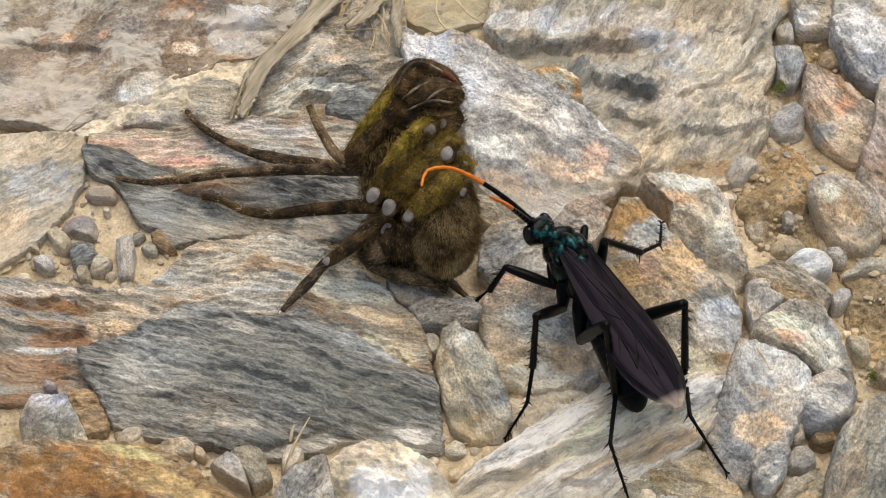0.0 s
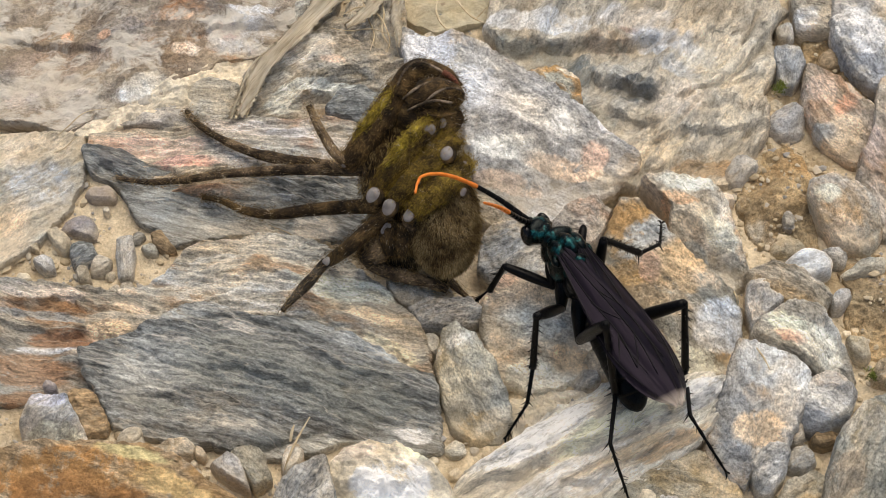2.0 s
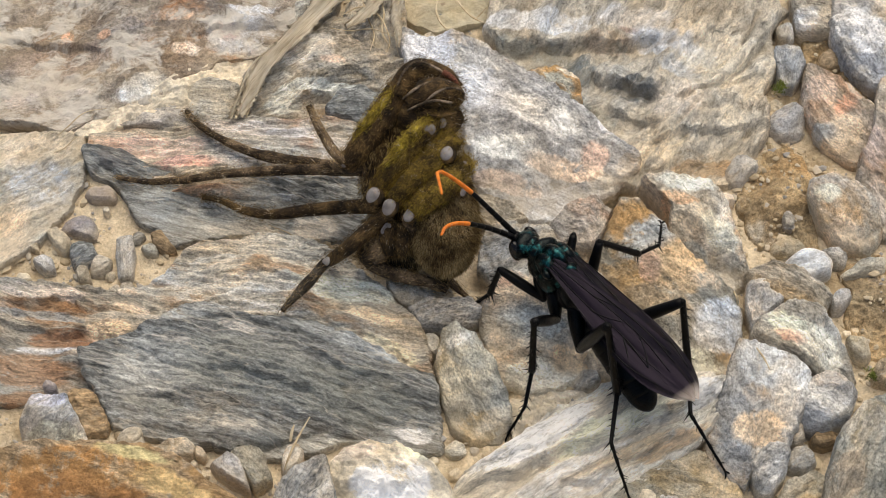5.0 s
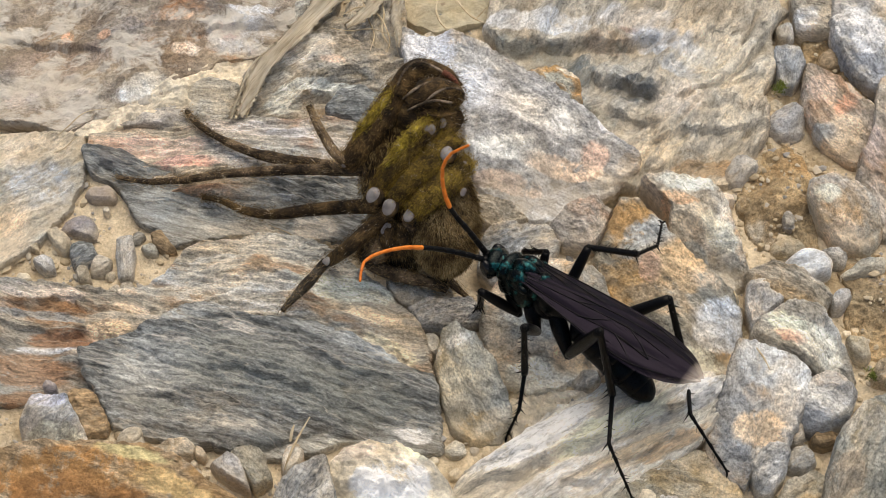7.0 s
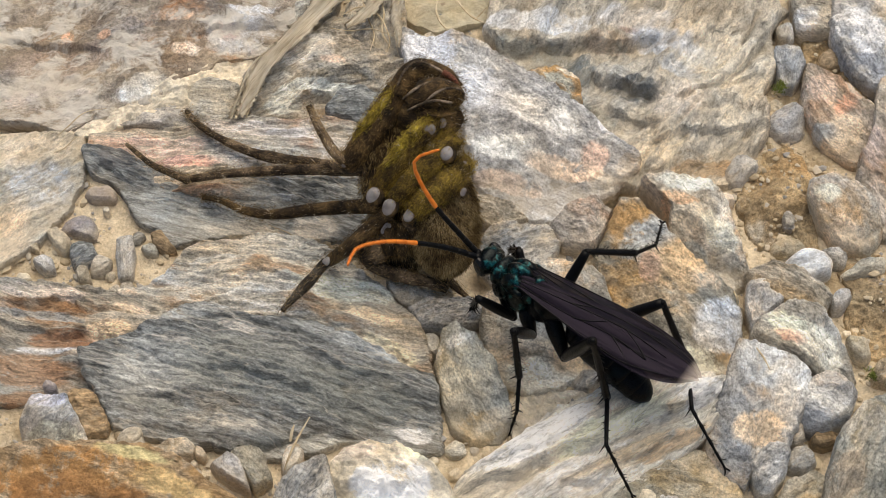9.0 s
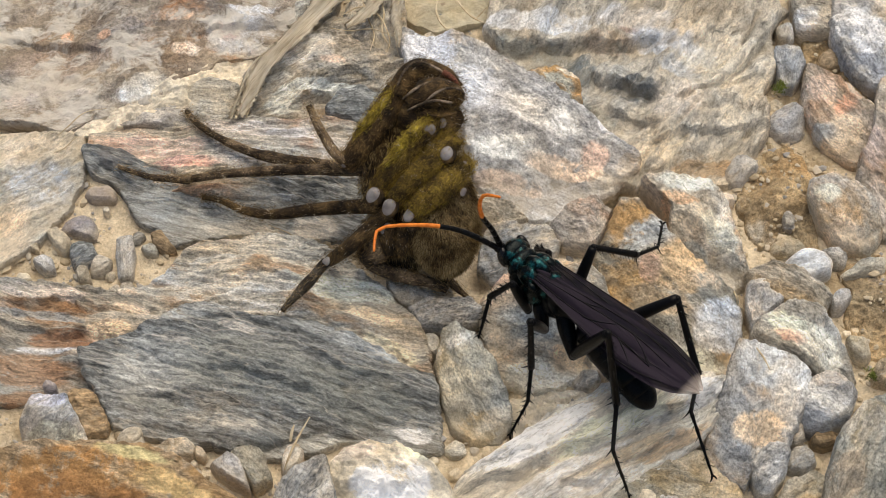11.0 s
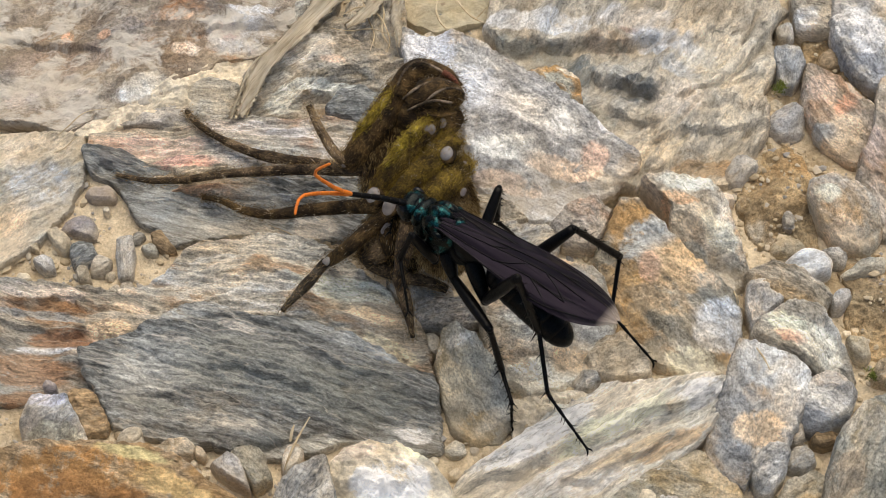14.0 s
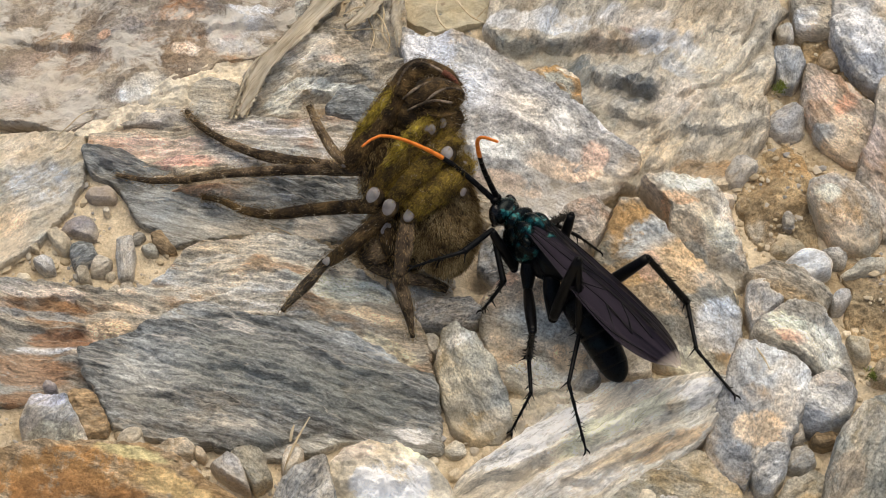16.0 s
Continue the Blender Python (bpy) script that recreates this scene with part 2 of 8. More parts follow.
def rough_field(x, y, z):
    """Smooth gradient noise, about -1 to 1, over arrays of places."""
    p = np.stack(np.broadcast_arrays(x, y, z), -1).astype(float)
    cell = np.floor(p).astype(int)
    f = p - cell
    u = f * f * f * (f * (f * 6 - 15) + 10)
    total = 0.0
    for dx in (0, 1):
        for dy in (0, 1):
            for dz in (0, 1):
                h = SHUFFLE[(cell[..., 0] + dx) & 255]
                h = SHUFFLE[(h + cell[..., 1] + dy) & 255]
                h = SHUFFLE[(h + cell[..., 2] + dz) & 255]
                dot = ((f - (dx, dy, dz)) * SLOPES[h & 63]).sum(-1)
                w = (u[..., 0] if dx else 1 - u[..., 0]) * (u[..., 1] if dy else 1 - u[..., 1]) * (u[..., 2] if dz else 1 - u[..., 2])
                total = total + dot * w
    return total * 1.5


def smooth_step(a, b, x):
    u = np.clip((x - a) / (b - a), 0, 1)
    return u * u * (3 - 2 * u)


def rock(name, label, kind, top, bev, grain, tilt, plan, creases=(), ledges=(), mineral_shading=()):
    """One stone. plan: its outline in mm; top: height of its upper face; bev: depth of the worn edge;
    grain: way of its layers in degrees; tilt: rise of the upper face along x and y.
    creases: (ax, ay, bx, by, slope), lines past which, on their right, the face falls away.
    ledges: (ax, ay, bx, by, drop, width), broken steps down to the right of a line.
    mineral_shading: (x, y, rx, ry, turn, colour, strength), patches of minerals and painted shade."""
    pts = np.array(plan, float)
    mid = pts.mean(0)
    size = float(np.sqrt(np.ptp(pts[:, 0]) * np.ptp(pts[:, 1])))
    pebble = name == "pebble"
    top = top * 0.88 if pebble else top
    bev = bev * (0.8 if pebble else 0.55)
    PLANS.append((pts, top, pebble))
    turn = radians(grain)
    rot = np.array([[math.cos(turn), math.sin(turn)], [-math.sin(turn), math.cos(turn)]])
    if pebble:
        around, rings = (72, 18) if size > 7 else (44, 10)
    else:
        around, rings = (300, 64) if size > 42 else (220, 46) if size > 22 else (130, 28)
    edge = resample(soften(pts, 2, 0.12) if pebble else soften(pts, 2, 0.09), around) - mid
    spread = np.linalg.norm(edge, axis=1, keepdims=True)
    edge = edge * (1 + min(0.9, size * 0.04) / np.maximum(spread, 1))
    sx, sy, sz = (rng.uniform(20, 200) for _ in range(3))
    # wear along the outline
    way = edge / np.maximum(np.linalg.norm(edge, axis=1, keepdims=True), 1e-6)
    ex, ey = edge[:, 0], edge[:, 1]
    wear = rough_field(ex * 0.25 + sx, ey * 0.25 + sy, sz) * 0.6 + rough_field(ex * 0.8 + sx, ey * 0.8 + sy, sz) * 0.4 + rough_field(ex * 2.1 + sx, ey * 2.1 + sy, sz) * 0.22
    edge = edge + way * wear[:, None] * min(1.2, size * 0.045)
    # worn facets round the upper face
    cuts = []
    for _ in range(7 if pebble else 9):
        a = rng.uniform(0, 2 * math.pi)
        far = np.max(edge @ np.array([math.cos(a), math.sin(a)]))
        cuts.append((math.cos(a), math.sin(a), far * rng.uniform(0.1, 0.8), rng.uniform(0.15, 1.1 if pebble else 0.7)))
    grooves = [(rng.uniform(-0.35, 0.35) * size, rng.uniform(0.2, 0.7), rng.uniform(0.35, 0.9)) for _ in range(4)]
    wide = 0.2 if pebble else min(0.25, bev * 0.45 / (size * 0.5))
    layered = (0.2 if kind in PLAIN else 1.0) * min(1.0, (size / 30) ** 2)
    crumbly = kind in ("dirt", "claystone")

    def upper(x, y):
        u, v = rot[0, 0] * x + rot[0, 1] * y, rot[1, 0] * x + rot[1, 1] * y
        z = top + tilt[0] * x + tilt[1] * y
        low = np.zeros_like(x)
        jog = rough_field(x * 0.3 + sx, y * 0.3 + sy, sz + 9) * 0.6
        for cx, cy, off, slope in cuts:
            low = np.maximum(low, (x * cx + y * cy - off + jog) * slope)
        deep = max(1.1 + 0.5 * bev, 0.45 * top)
        z = z - deep * np.tanh(low / deep)
        for ax, ay, bx, by, slope in creases:
            dx, dy = bx - ax, by - ay
            n = math.hypot(dx, dy)
            past = ((x + mid[0] - ax) * dy - (y + mid[1] - ay) * dx) / n + jog * 1.3
            z = z - np.maximum(past, 0) * slope
        for ax, ay, bx, by, drop, width in ledges:
            dx, dy = bx - ax, by - ay
            n = math.hypot(dx, dy)
            px, py = x + mid[0] - ax, y + mid[1] - ay
            t = (px * dx + py * dy) / (n * n)
            past = (px * dy - py * dx) / n + rough_field(x * 0.15 + sx, y * 0.15, 3.0) * 2.2 + jog * 1.4
            fade = smooth_step(-0.12, 0.12, t) * smooth_step(1.12, 0.88, t)
            heal = np.exp(-np.maximum(past - width, 0) / 9.0)
            z = z - drop * smooth_step(0, width, past) * fade * heal
        if pebble:
            return z + rough_field(x * 0.35 + sx, y * 0.35 + sy, sz) * 0.35 + rough_field(x * 1.1 + sx, y * 1.1 + sy, sz) * 0.16
        k = 2.2 / max(size, 12)
        z = z + rough_field(x * k + sx, y * k + sy, sz) * size * 0.022
        # broken layers: low steps that run along the grain
        lay = rough_field(u * 0.05 + sx, v * 0.20 + sy, sz) * 2.6 + rough_field(u * 0.14 + sx, v * 0.6 + sy, sz + 3) * 0.7
        part_of = lay - np.floor(lay)
        z = z + (np.floor(lay) + smooth_step(0.0, 0.45, part_of)) * 0.55 * layered
        wig = rough_field(u * 0.12 + sx, sy, sz) * 2.5
        for v0, groove, wide_g in grooves:
            z = z - layered * groove * np.exp(-((v - v0 - wig) / wide_g) ** 2)
        z = z + rough_field(u * 0.22 + sx, v * 0.85 + sy, sz + 7) * 0.75 * layered + rough_field(x * 0.4 + sx, y * 0.4 + sy, sz) * 0.9 * (1 - layered)
        z = z + rough_field(x * 0.9 + sx, y * 0.9 + sy, sz) * 0.36 + rough_field(u * 1.4 + sx, v * 2.6 + sy, sz) * 0.16
        if kind == "folded":
            bend = rough_field(u * 0.035 + sx, v * 0.035, sz) * 9
            z = z + np.abs(rough_field(u * 0.035 + sx, (v + bend) * 0.26 + sy, sz + 4)) * 2.6 + rough_field(u * 0.09, (v + bend) * 0.6 + sy, sz) * 0.6
        if crumbly:
            return z + rough_field(x * 0.4 + sx, y * 0.4 + sy, sz + 5) * 0.9 + rough_field(x * 1.1 + sx, y * 1.1 + sy, sz + 5) * 0.5
        return np.maximum(z, 2.2 + 0.4 * rough_field(x * 0.4 + sx, y * 0.4 + sy, sz))

    low = -5.0
    layers = []
    rim = upper(edge[:, 0] * 0.97, edge[:, 1] * 0.97) - bev
    for f, up in ((0.92, 0.0), (0.97, 0.45), (0.998, 0.8)):  # the hidden and side rings
        w = 1 + 0.02 * rough_field(edge[:, 0] * 0.4 + sx, edge[:, 1] * 0.4 + sy, up * 4)
        layers.append(np.stack([edge[:, 0] * f * w, edge[:, 1] * f * w, low + (rim - low) * up], 1))
    for k in range(rings):
        f = 1 - (k / rings) ** 1.15
        t = max(0.0, (f - (1 - wide)) / wide)
        x, y = edge[:, 0] * f, edge[:, 1] * f
        layers.append(np.stack([x, y, upper(x, y) - bev * (0.5 * t + 0.5 * t * t)], 1))
    peak = np.zeros(1)
    verts = np.vstack(layers + [np.array([[0.0, 0.0, upper(peak, peak)[0]]])])
    rows = len(layers)
    faces = []
    for r in range(rows - 1):
        for i in range(around):
            j = (i + 1) % around
            faces.append((r * around + i, r * around + j, (r + 1) * around + j, (r + 1) * around + i))
    last = (rows - 1) * around
    faces += [(last + i, last + (i + 1) % around, len(verts) - 1) for i in range(around)]
    faces.append(tuple(reversed(range(around))))
    # patches of other minerals and of painted shade, as colour and amount
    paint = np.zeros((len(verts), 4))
    for mx, my, rx, ry, angle, colour, much in mineral_shading:
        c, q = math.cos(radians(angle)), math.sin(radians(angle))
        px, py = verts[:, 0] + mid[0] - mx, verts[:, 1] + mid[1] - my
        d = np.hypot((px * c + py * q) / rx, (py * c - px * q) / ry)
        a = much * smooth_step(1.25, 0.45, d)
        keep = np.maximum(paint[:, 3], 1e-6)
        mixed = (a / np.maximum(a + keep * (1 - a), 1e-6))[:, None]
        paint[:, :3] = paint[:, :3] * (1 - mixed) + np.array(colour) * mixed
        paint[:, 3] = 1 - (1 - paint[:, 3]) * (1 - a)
    v = verts * MM
    v[:, :2] = v[:, :2] @ rot.T
    ob = mesh_object(name, v, faces, ROCK[kind])
    ob.data.color_attributes.new("mineral_shading_tint", "FLOAT_COLOR", "POINT").data.foreach_set("color", paint.ravel())
    ob.matrix_world = pose(mid[0] * MM, mid[1] * MM, 0, 0, 0, grain)
    return tagged(ob, label, "pebble" if pebble else "rock", "stones set in the clay bank")


rock('stone_slab', 'broad brown-grey slab blotched with white and orange crust', 'mottled', 5.2, 1.2, 6, (0, 0.05), [(-101.5, 69.3), (-33.5, 69.3), (-32.1, 61.3), (-33.0, 55.8), (-37.1, 51.0), (-41.8, 48.1), (-49.0, 46.6), (-51.8, 43.5), (-55.4, 42.8), (-58.2, 39.5), (-61.7, 35.6), (-67.9, 33.1), (-74.3, 31.6), (-76.5, 29.7), (-80.6, 29.2), (-86.2, 31.5), (-97.0, 32.4)], ledges=[(-93.4, 53.2, -73.5, 50.0, 1.4, 0.8), (-55.5, 53.2, -35.0, 59.7, 1.4, 1)],
     mineral_shading=[(-82.9, 46.8, 13.8, 7.0, 0, (0.261, 0.206, 0.174), 0.7), (-43.4, 54.8, 9.2, 6.3, 20, (0.463, 0.463, 0.467), 0.8), (-86.6, 37.4, 9.2, 4.2, 10, (0.434, 0.362, 0.316), 0.5), (-64.0, 39.0, 6.3, 3.9, 20, (0.717, 0.709, 0.668), 0.85), (-91.2, 55.1, 3.0, 2.0, 0, (0.709, 0.68, 0.621), 0.8), (-55.2, 49.2, 4.0, 2.5, 0, (0.697, 0.666, 0.636), 0.7), (-81.4, 53.5, 1.5, 1.7, 0, (0.633, 0.404, 0.278), 1), (-73.3, 53.2, 1.7, 1.4, 0, (0.636, 0.414, 0.291), 0.95), (-58.3, 58.1, 4.6, 1.7, 5, (0.649, 0.465, 0.33), 0.7), (-47.0, 54.8, 2.9, 2.5, 0, (0.525, 0.354, 0.288), 0.7), (-76.0, 39.0, 2.9, 1.7, 0, (0.613, 0.566, 0.521), 0.7), (-66.2, 50.0, 0.7, 2.0, 0, (0.198, 0.111, 0.09), 0.8), (-41.3, 61.4, 6.9, 1.4, 0, (0.722, 0.722, 0.722), 0.8)])
rock('stone_slab', 'pale grey slab sunk in clay beneath a darker slab', 'paleslab', 3.2, 1.2, 44, (0, 0.06), [(-96.4, 27.4), (-85.9, 28.2), (-79.9, 27.9), (-75.7, 27.1), (-74.5, 21.1), (-75.2, 15.4), (-77.4, 8.5), (-80.3, 3.1), (-84.4, -1.6), (-89.1, -5.6), (-92.3, -6.9)],
     mineral_shading=[(-83.0, 13.5, 6.9, 8.4, 40, (0.557, 0.586, 0.606), 0.8), (-88.9, 23.8, 6.9, 5.6, 0, (0.729, 0.672, 0.591), 0.8), (-87.4, 2.1, 4.6, 8.4, 0, (0.76, 0.647, 0.515), 0.8), (-80.7, 23.8, 4.6, 3.5, 0, (0.61, 0.589, 0.532), 0.7), (-81.8, 3.5, 3.5, 4.2, 0, (0.437, 0.446, 0.412), 0.6)])
rock('stone_slab', 'slate slab with a reddish band along its top', 'redband', 5.5, 1.2, -2, (0, 0.05), [(-74.3, 28.1), (-57.3, 29.2), (-41.9, 29.7), (-21.8, 30.7), (-11.1, 27.2), (-9.7, 10.6), (-44.4, 10.6), (-59.7, 14.4), (-66.4, 18.3), (-72.4, 20.5)], ledges=[(-72.6, 22.8, -52.7, 16.1, 1.5, 0.8)],
     mineral_shading=[(-39.4, 27.2, 17.2, 2.2, -2, (0.808, 0.731, 0.664), 0.8), (-61.5, 23.2, 13.8, 2.8, -4, (0.84, 0.655, 0.548), 0.95), (-52.9, 18.3, 8.1, 1.7, -3, (0.769, 0.497, 0.41), 0.95), (-67.4, 24.3, 4.6, 1.4, 0, (0.794, 0.562, 0.465), 0.8), (-41.3, 19.8, 8.1, 3.5, 0, (0.78, 0.725, 0.657), 0.8), (-21.6, 23.5, 5.8, 4.2, 0, (0.8, 0.746, 0.687), 0.8), (-25.9, 11.8, 17.2, 4.2, 0, (0.47, 0.486, 0.478), 0.8)])
rock('rock', 'blue-grey slate with a ragged broken edge', 'slate', 3.2, 1.4, -17, (0, 0.2), [(-74.7, 23.2), (-66.8, 22.4), (-60.3, 17.8), (-44.7, 14.7), (-10.9, 14.7), (-9.7, 1.9), (-22.3, 0.8), (-39.6, 2.7), (-51.0, 1.3), (-53.8, -0.2), (-61.7, 6.5), (-67.1, 14.7), (-72.9, 17.5)], ledges=[(-70.8, 19.4, -60.9, 13.5, 2.0, 0.8), (-61.8, 10.6, -41.9, 7.0, 1.7, 0.8)],
     mineral_shading=[(-52.4, 7.8, 12.7, 6.3, -15, (0.416, 0.452, 0.463), 0.8), (-67.4, 20.5, 5.2, 3.4, -20, (0.17, 0.17, 0.17), 0.95), (-40.5, 2.8, 9.2, 2.5, -5, (0.728, 0.678, 0.586), 0.6), (-25.7, 3.5, 5.8, 4.2, 0, (0.764, 0.699, 0.606), 0.6), (-56.4, 15.0, 5.8, 1.7, -15, (0.269, 0.276, 0.276), 0.7)])
rock('rock', 'small smooth dark grey stone behind the spider', 'slate', 6, 1.8, 0, (0, 0.1), [(-24.6, 33.4), (-22.0, 36.5), (-17.2, 37.3), (-10.6, 35.9), (-10.5, 29.1), (-14.7, 28.0), (-19.5, 30.8), (-23.0, 31.4)])
rock('rock', 'cream banded stone with brown layered folds', 'cream', 7, 2.5, 22, (0, 0.2), [(-41.3, 31.7), (-40.1, 39.1), (-34.3, 46.9), (-27.2, 52.3), (-22.3, 51.5), (-12.6, 46.9), (-8.0, 45.8), (-9.3, 35.1), (-22.0, 37.2), (-24.5, 31.7), (-36.2, 31.4)], ledges=[(-31.4, 35.2, -10.0, 39.8, 3.7, 1.6), (-26.8, 39.0, -11.3, 43.7, 2.0, 1)],
     mineral_shading=[(-29.5, 47.2, 8.1, 4.2, 10, (0.84, 0.811, 0.747), 0.9), (-26.7, 37.8, 10.3, 1.7, 5, (0.84, 0.84, 0.759), 0.9), (-20.7, 34.1, 8.1, 2.0, 6, (0.269, 0.19, 0.126), 0.95), (-12.5, 43.7, 4.6, 3.5, 10, (0.532, 0.45, 0.342), 0.8), (-23.3, 43.7, 3.5, 1.4, 5, (0.84, 0.685, 0.566), 0.7), (-33.7, 34.4, 4.6, 2.8, 0, (0.84, 0.84, 0.759), 0.8)])
rock('rock', 'pale grey angular stone set in clay', 'paleslab', 4.5, 1.5, -10, (0, 0.1), [(-54.9, 40.0), (-49.9, 41.8), (-43.6, 40.0), (-43.9, 33.6), (-46.9, 31.2), (-52.4, 32.1), (-55.3, 35.7)])
rock('rock', 'thin lavender-grey flake lying on clay', 'bluewhite', 4.4, 0.8, 6, (0, 0), [(-68.8, 29.9), (-59.0, 33.9), (-53.1, 34.8), (-52.0, 31.6), (-53.6, 29.4)])
rock('rock', 'large blue-white stone with ochre stains', 'bluewhite', 8, 2.5, -30, (0.05, 0.2), [(-9.6, 53.4), (-2.9, 49.6), (1.9, 51.3), (9.1, 46.4), (15.0, 40.8), (20.9, 36.7), (27.9, 31.2), (34.7, 25.7), (40.4, 21.7), (39.9, 18.3), (35.5, 14.0), (27.3, 9.2), (22.0, 6.1), (18.0, 5.8), (11.1, 10.7), (7.2, 14.3), (6.0, 22.6), (1.9, 35.8), (-7.1, 41.4)], creases=[(16.7, 7.1, 37.7, 16.4, 0.55), (7.0, 15.7, 17.8, 6.8, 0.5)],
     mineral_shading=[(-2.9, 46.0, 6.9, 7.0, -30, (0.601, 0.623, 0.671), 0.9), (7.8, 35.1, 10.3, 5.6, -35, (0.638, 0.654, 0.686), 0.9), (20.7, 29.0, 9.2, 3.9, -25, (0.779, 0.771, 0.746), 0.9), (13.5, 21.5, 9.2, 3.1, -10, (0.782, 0.782, 0.75), 0.8), (25.0, 17.9, 8.6, 2.8, -10, (0.673, 0.55, 0.45), 0.9), (13.4, 14.2, 9.2, 2.5, -15, (0.613, 0.497, 0.417), 0.85), (31.5, 20.8, 3.5, 3.1, 0, (0.562, 0.44, 0.391), 0.85), (23.5, 7.8, 9.2, 2.2, 12, (0.52, 0.533, 0.549), 0.85), (34.7, 26.8, 2.9, 2.0, -20, (0.697, 0.705, 0.738), 0.8)])
rock('rock', 'small green-grey wedge between larger stones', 'ochre', 8.5, 1.5, -30, (0, 0.2), [(18.1, 40.5), (24.0, 42.0), (28.3, 38.4), (29.3, 33.5), (25.5, 31.2), (21.4, 35.0)], creases=[(18.6, 40.1, 29.1, 33.2, 0.4)],
     mineral_shading=[(23.9, 36.5, 4.6, 3.4, -30, (0.382, 0.406, 0.374), 0.9), (26.4, 39.6, 3.5, 0.8, -35, (0.809, 0.74, 0.614), 0.9)])
# darker grey patches lie at and below the broken ledges
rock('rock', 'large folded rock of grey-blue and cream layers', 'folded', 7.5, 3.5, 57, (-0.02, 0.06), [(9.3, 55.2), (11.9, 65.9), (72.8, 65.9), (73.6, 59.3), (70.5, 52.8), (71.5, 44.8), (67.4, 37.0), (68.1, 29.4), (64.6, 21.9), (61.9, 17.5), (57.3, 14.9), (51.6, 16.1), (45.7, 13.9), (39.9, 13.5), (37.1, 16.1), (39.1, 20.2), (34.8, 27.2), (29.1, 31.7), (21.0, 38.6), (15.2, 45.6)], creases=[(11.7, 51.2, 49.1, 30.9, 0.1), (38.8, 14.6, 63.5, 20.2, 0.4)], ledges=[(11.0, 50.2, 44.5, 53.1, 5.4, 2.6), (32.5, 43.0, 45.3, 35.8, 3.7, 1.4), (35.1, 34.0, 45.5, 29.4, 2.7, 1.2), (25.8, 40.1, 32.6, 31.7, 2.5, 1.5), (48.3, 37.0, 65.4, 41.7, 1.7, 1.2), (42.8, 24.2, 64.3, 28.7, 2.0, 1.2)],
     mineral_shading=[(60.9, 44.8, 9.2, 16.8, 60, (0.707, 0.664, 0.57), 0.85), (42.7, 21.9, 11.5, 3.5, 15, (0.695, 0.608, 0.474), 0.85), (49.3, 34.0, 6.9, 5.6, 50, (0.692, 0.636, 0.564), 0.8), (21.5, 56.0, 13.8, 3.6, 0, (0.722, 0.722, 0.713), 1), (41.1, 57.7, 10.3, 3.6, 0, (0.672, 0.649, 0.617), 0.9), (17.6, 48.0, 8.1, 3.1, -15, (0.401, 0.417, 0.392), 0.9), (26.0, 44.8, 8.6, 5.6, -30, (0.182, 0.196, 0.186), 0.95), (30.3, 32.4, 8.1, 2.8, -25, (0.331, 0.331, 0.289), 0.85), (40.1, 38.3, 5.3, 3.6, -20, (0.151, 0.159, 0.155), 1), (36.5, 51.5, 6.9, 2.5, -5, (0.444, 0.36, 0.276), 0.8), (40.3, 54.4, 2.3, 1.1, -10, (0.312, 0.154, 0.092), 0.7), (47.5, 51.2, 3.5, 8.4, 70, (0.487, 0.543, 0.628), 0.9), (55.2, 18.3, 9.2, 2.5, 10, (0.439, 0.295, 0.168), 0.9), (50.0, 43.3, 2.5, 5.6, 60, (0.499, 0.519, 0.538), 0.7), (60.8, 29.4, 3.5, 5.6, 40, (0.609, 0.537, 0.422), 0.7)])
rock('rock', 'small upright grey slate chip', 'grey', 7, 1.2, 82, (0, 0.2), [(71.5, 49.1), (76.3, 48.8), (77.3, 44.4), (74.7, 39.0), (72.2, 39.5), (71.0, 45.7)])
rock('pebble', 'small grey chip in clay', 'grey', 5, 1.2, 73, (0, 0.1), [(72.5, 56.9), (75.9, 58.1), (76.5, 53.6), (72.8, 52.9)])
rock('rock', 'big pale blue-white boulder with a bright face', 'bluewhite', 10, 3, -55, (0.1, 0.15), [(85.9, 65.4), (102.5, 64.0), (99.7, 37.4), (92.7, 37.7), (88.3, 41.7), (86.1, 46.8), (84.5, 54.0)], creases=[(82.1, 44.3, 92.8, 36.5, 0.6)],
     mineral_shading=[(91.0, 49.0, 4.0, 4.9, 0, (0.714, 0.714, 0.714), 1), (86.8, 53.8, 4.6, 3.5, 0, (0.671, 0.671, 0.671), 0.8)])
rock('rock', 'grey folded stone beside a pale boulder', 'cream', 7, 2.5, -41, (0, 0.2), [(76.5, 68.1), (86.5, 68.1), (85.9, 54.7), (82.9, 54.7), (77.5, 56.1)],
     mineral_shading=[(77.8, 56.5, 4.6, 4.2, 0, (0.725, 0.702, 0.659), 0.8), (79.6, 50.0, 4.6, 2.0, -10, (0.359, 0.322, 0.264), 0.8)])
rock('pebble', 'small brown-grey pebble in a clay hollow', 'brownstone', 4, 1.5, 12, (0, 0), [(81.4, 49.4), (83.9, 51.7), (86.6, 49.8), (86.4, 46.2), (83.4, 45.6), (81.1, 46.6)])
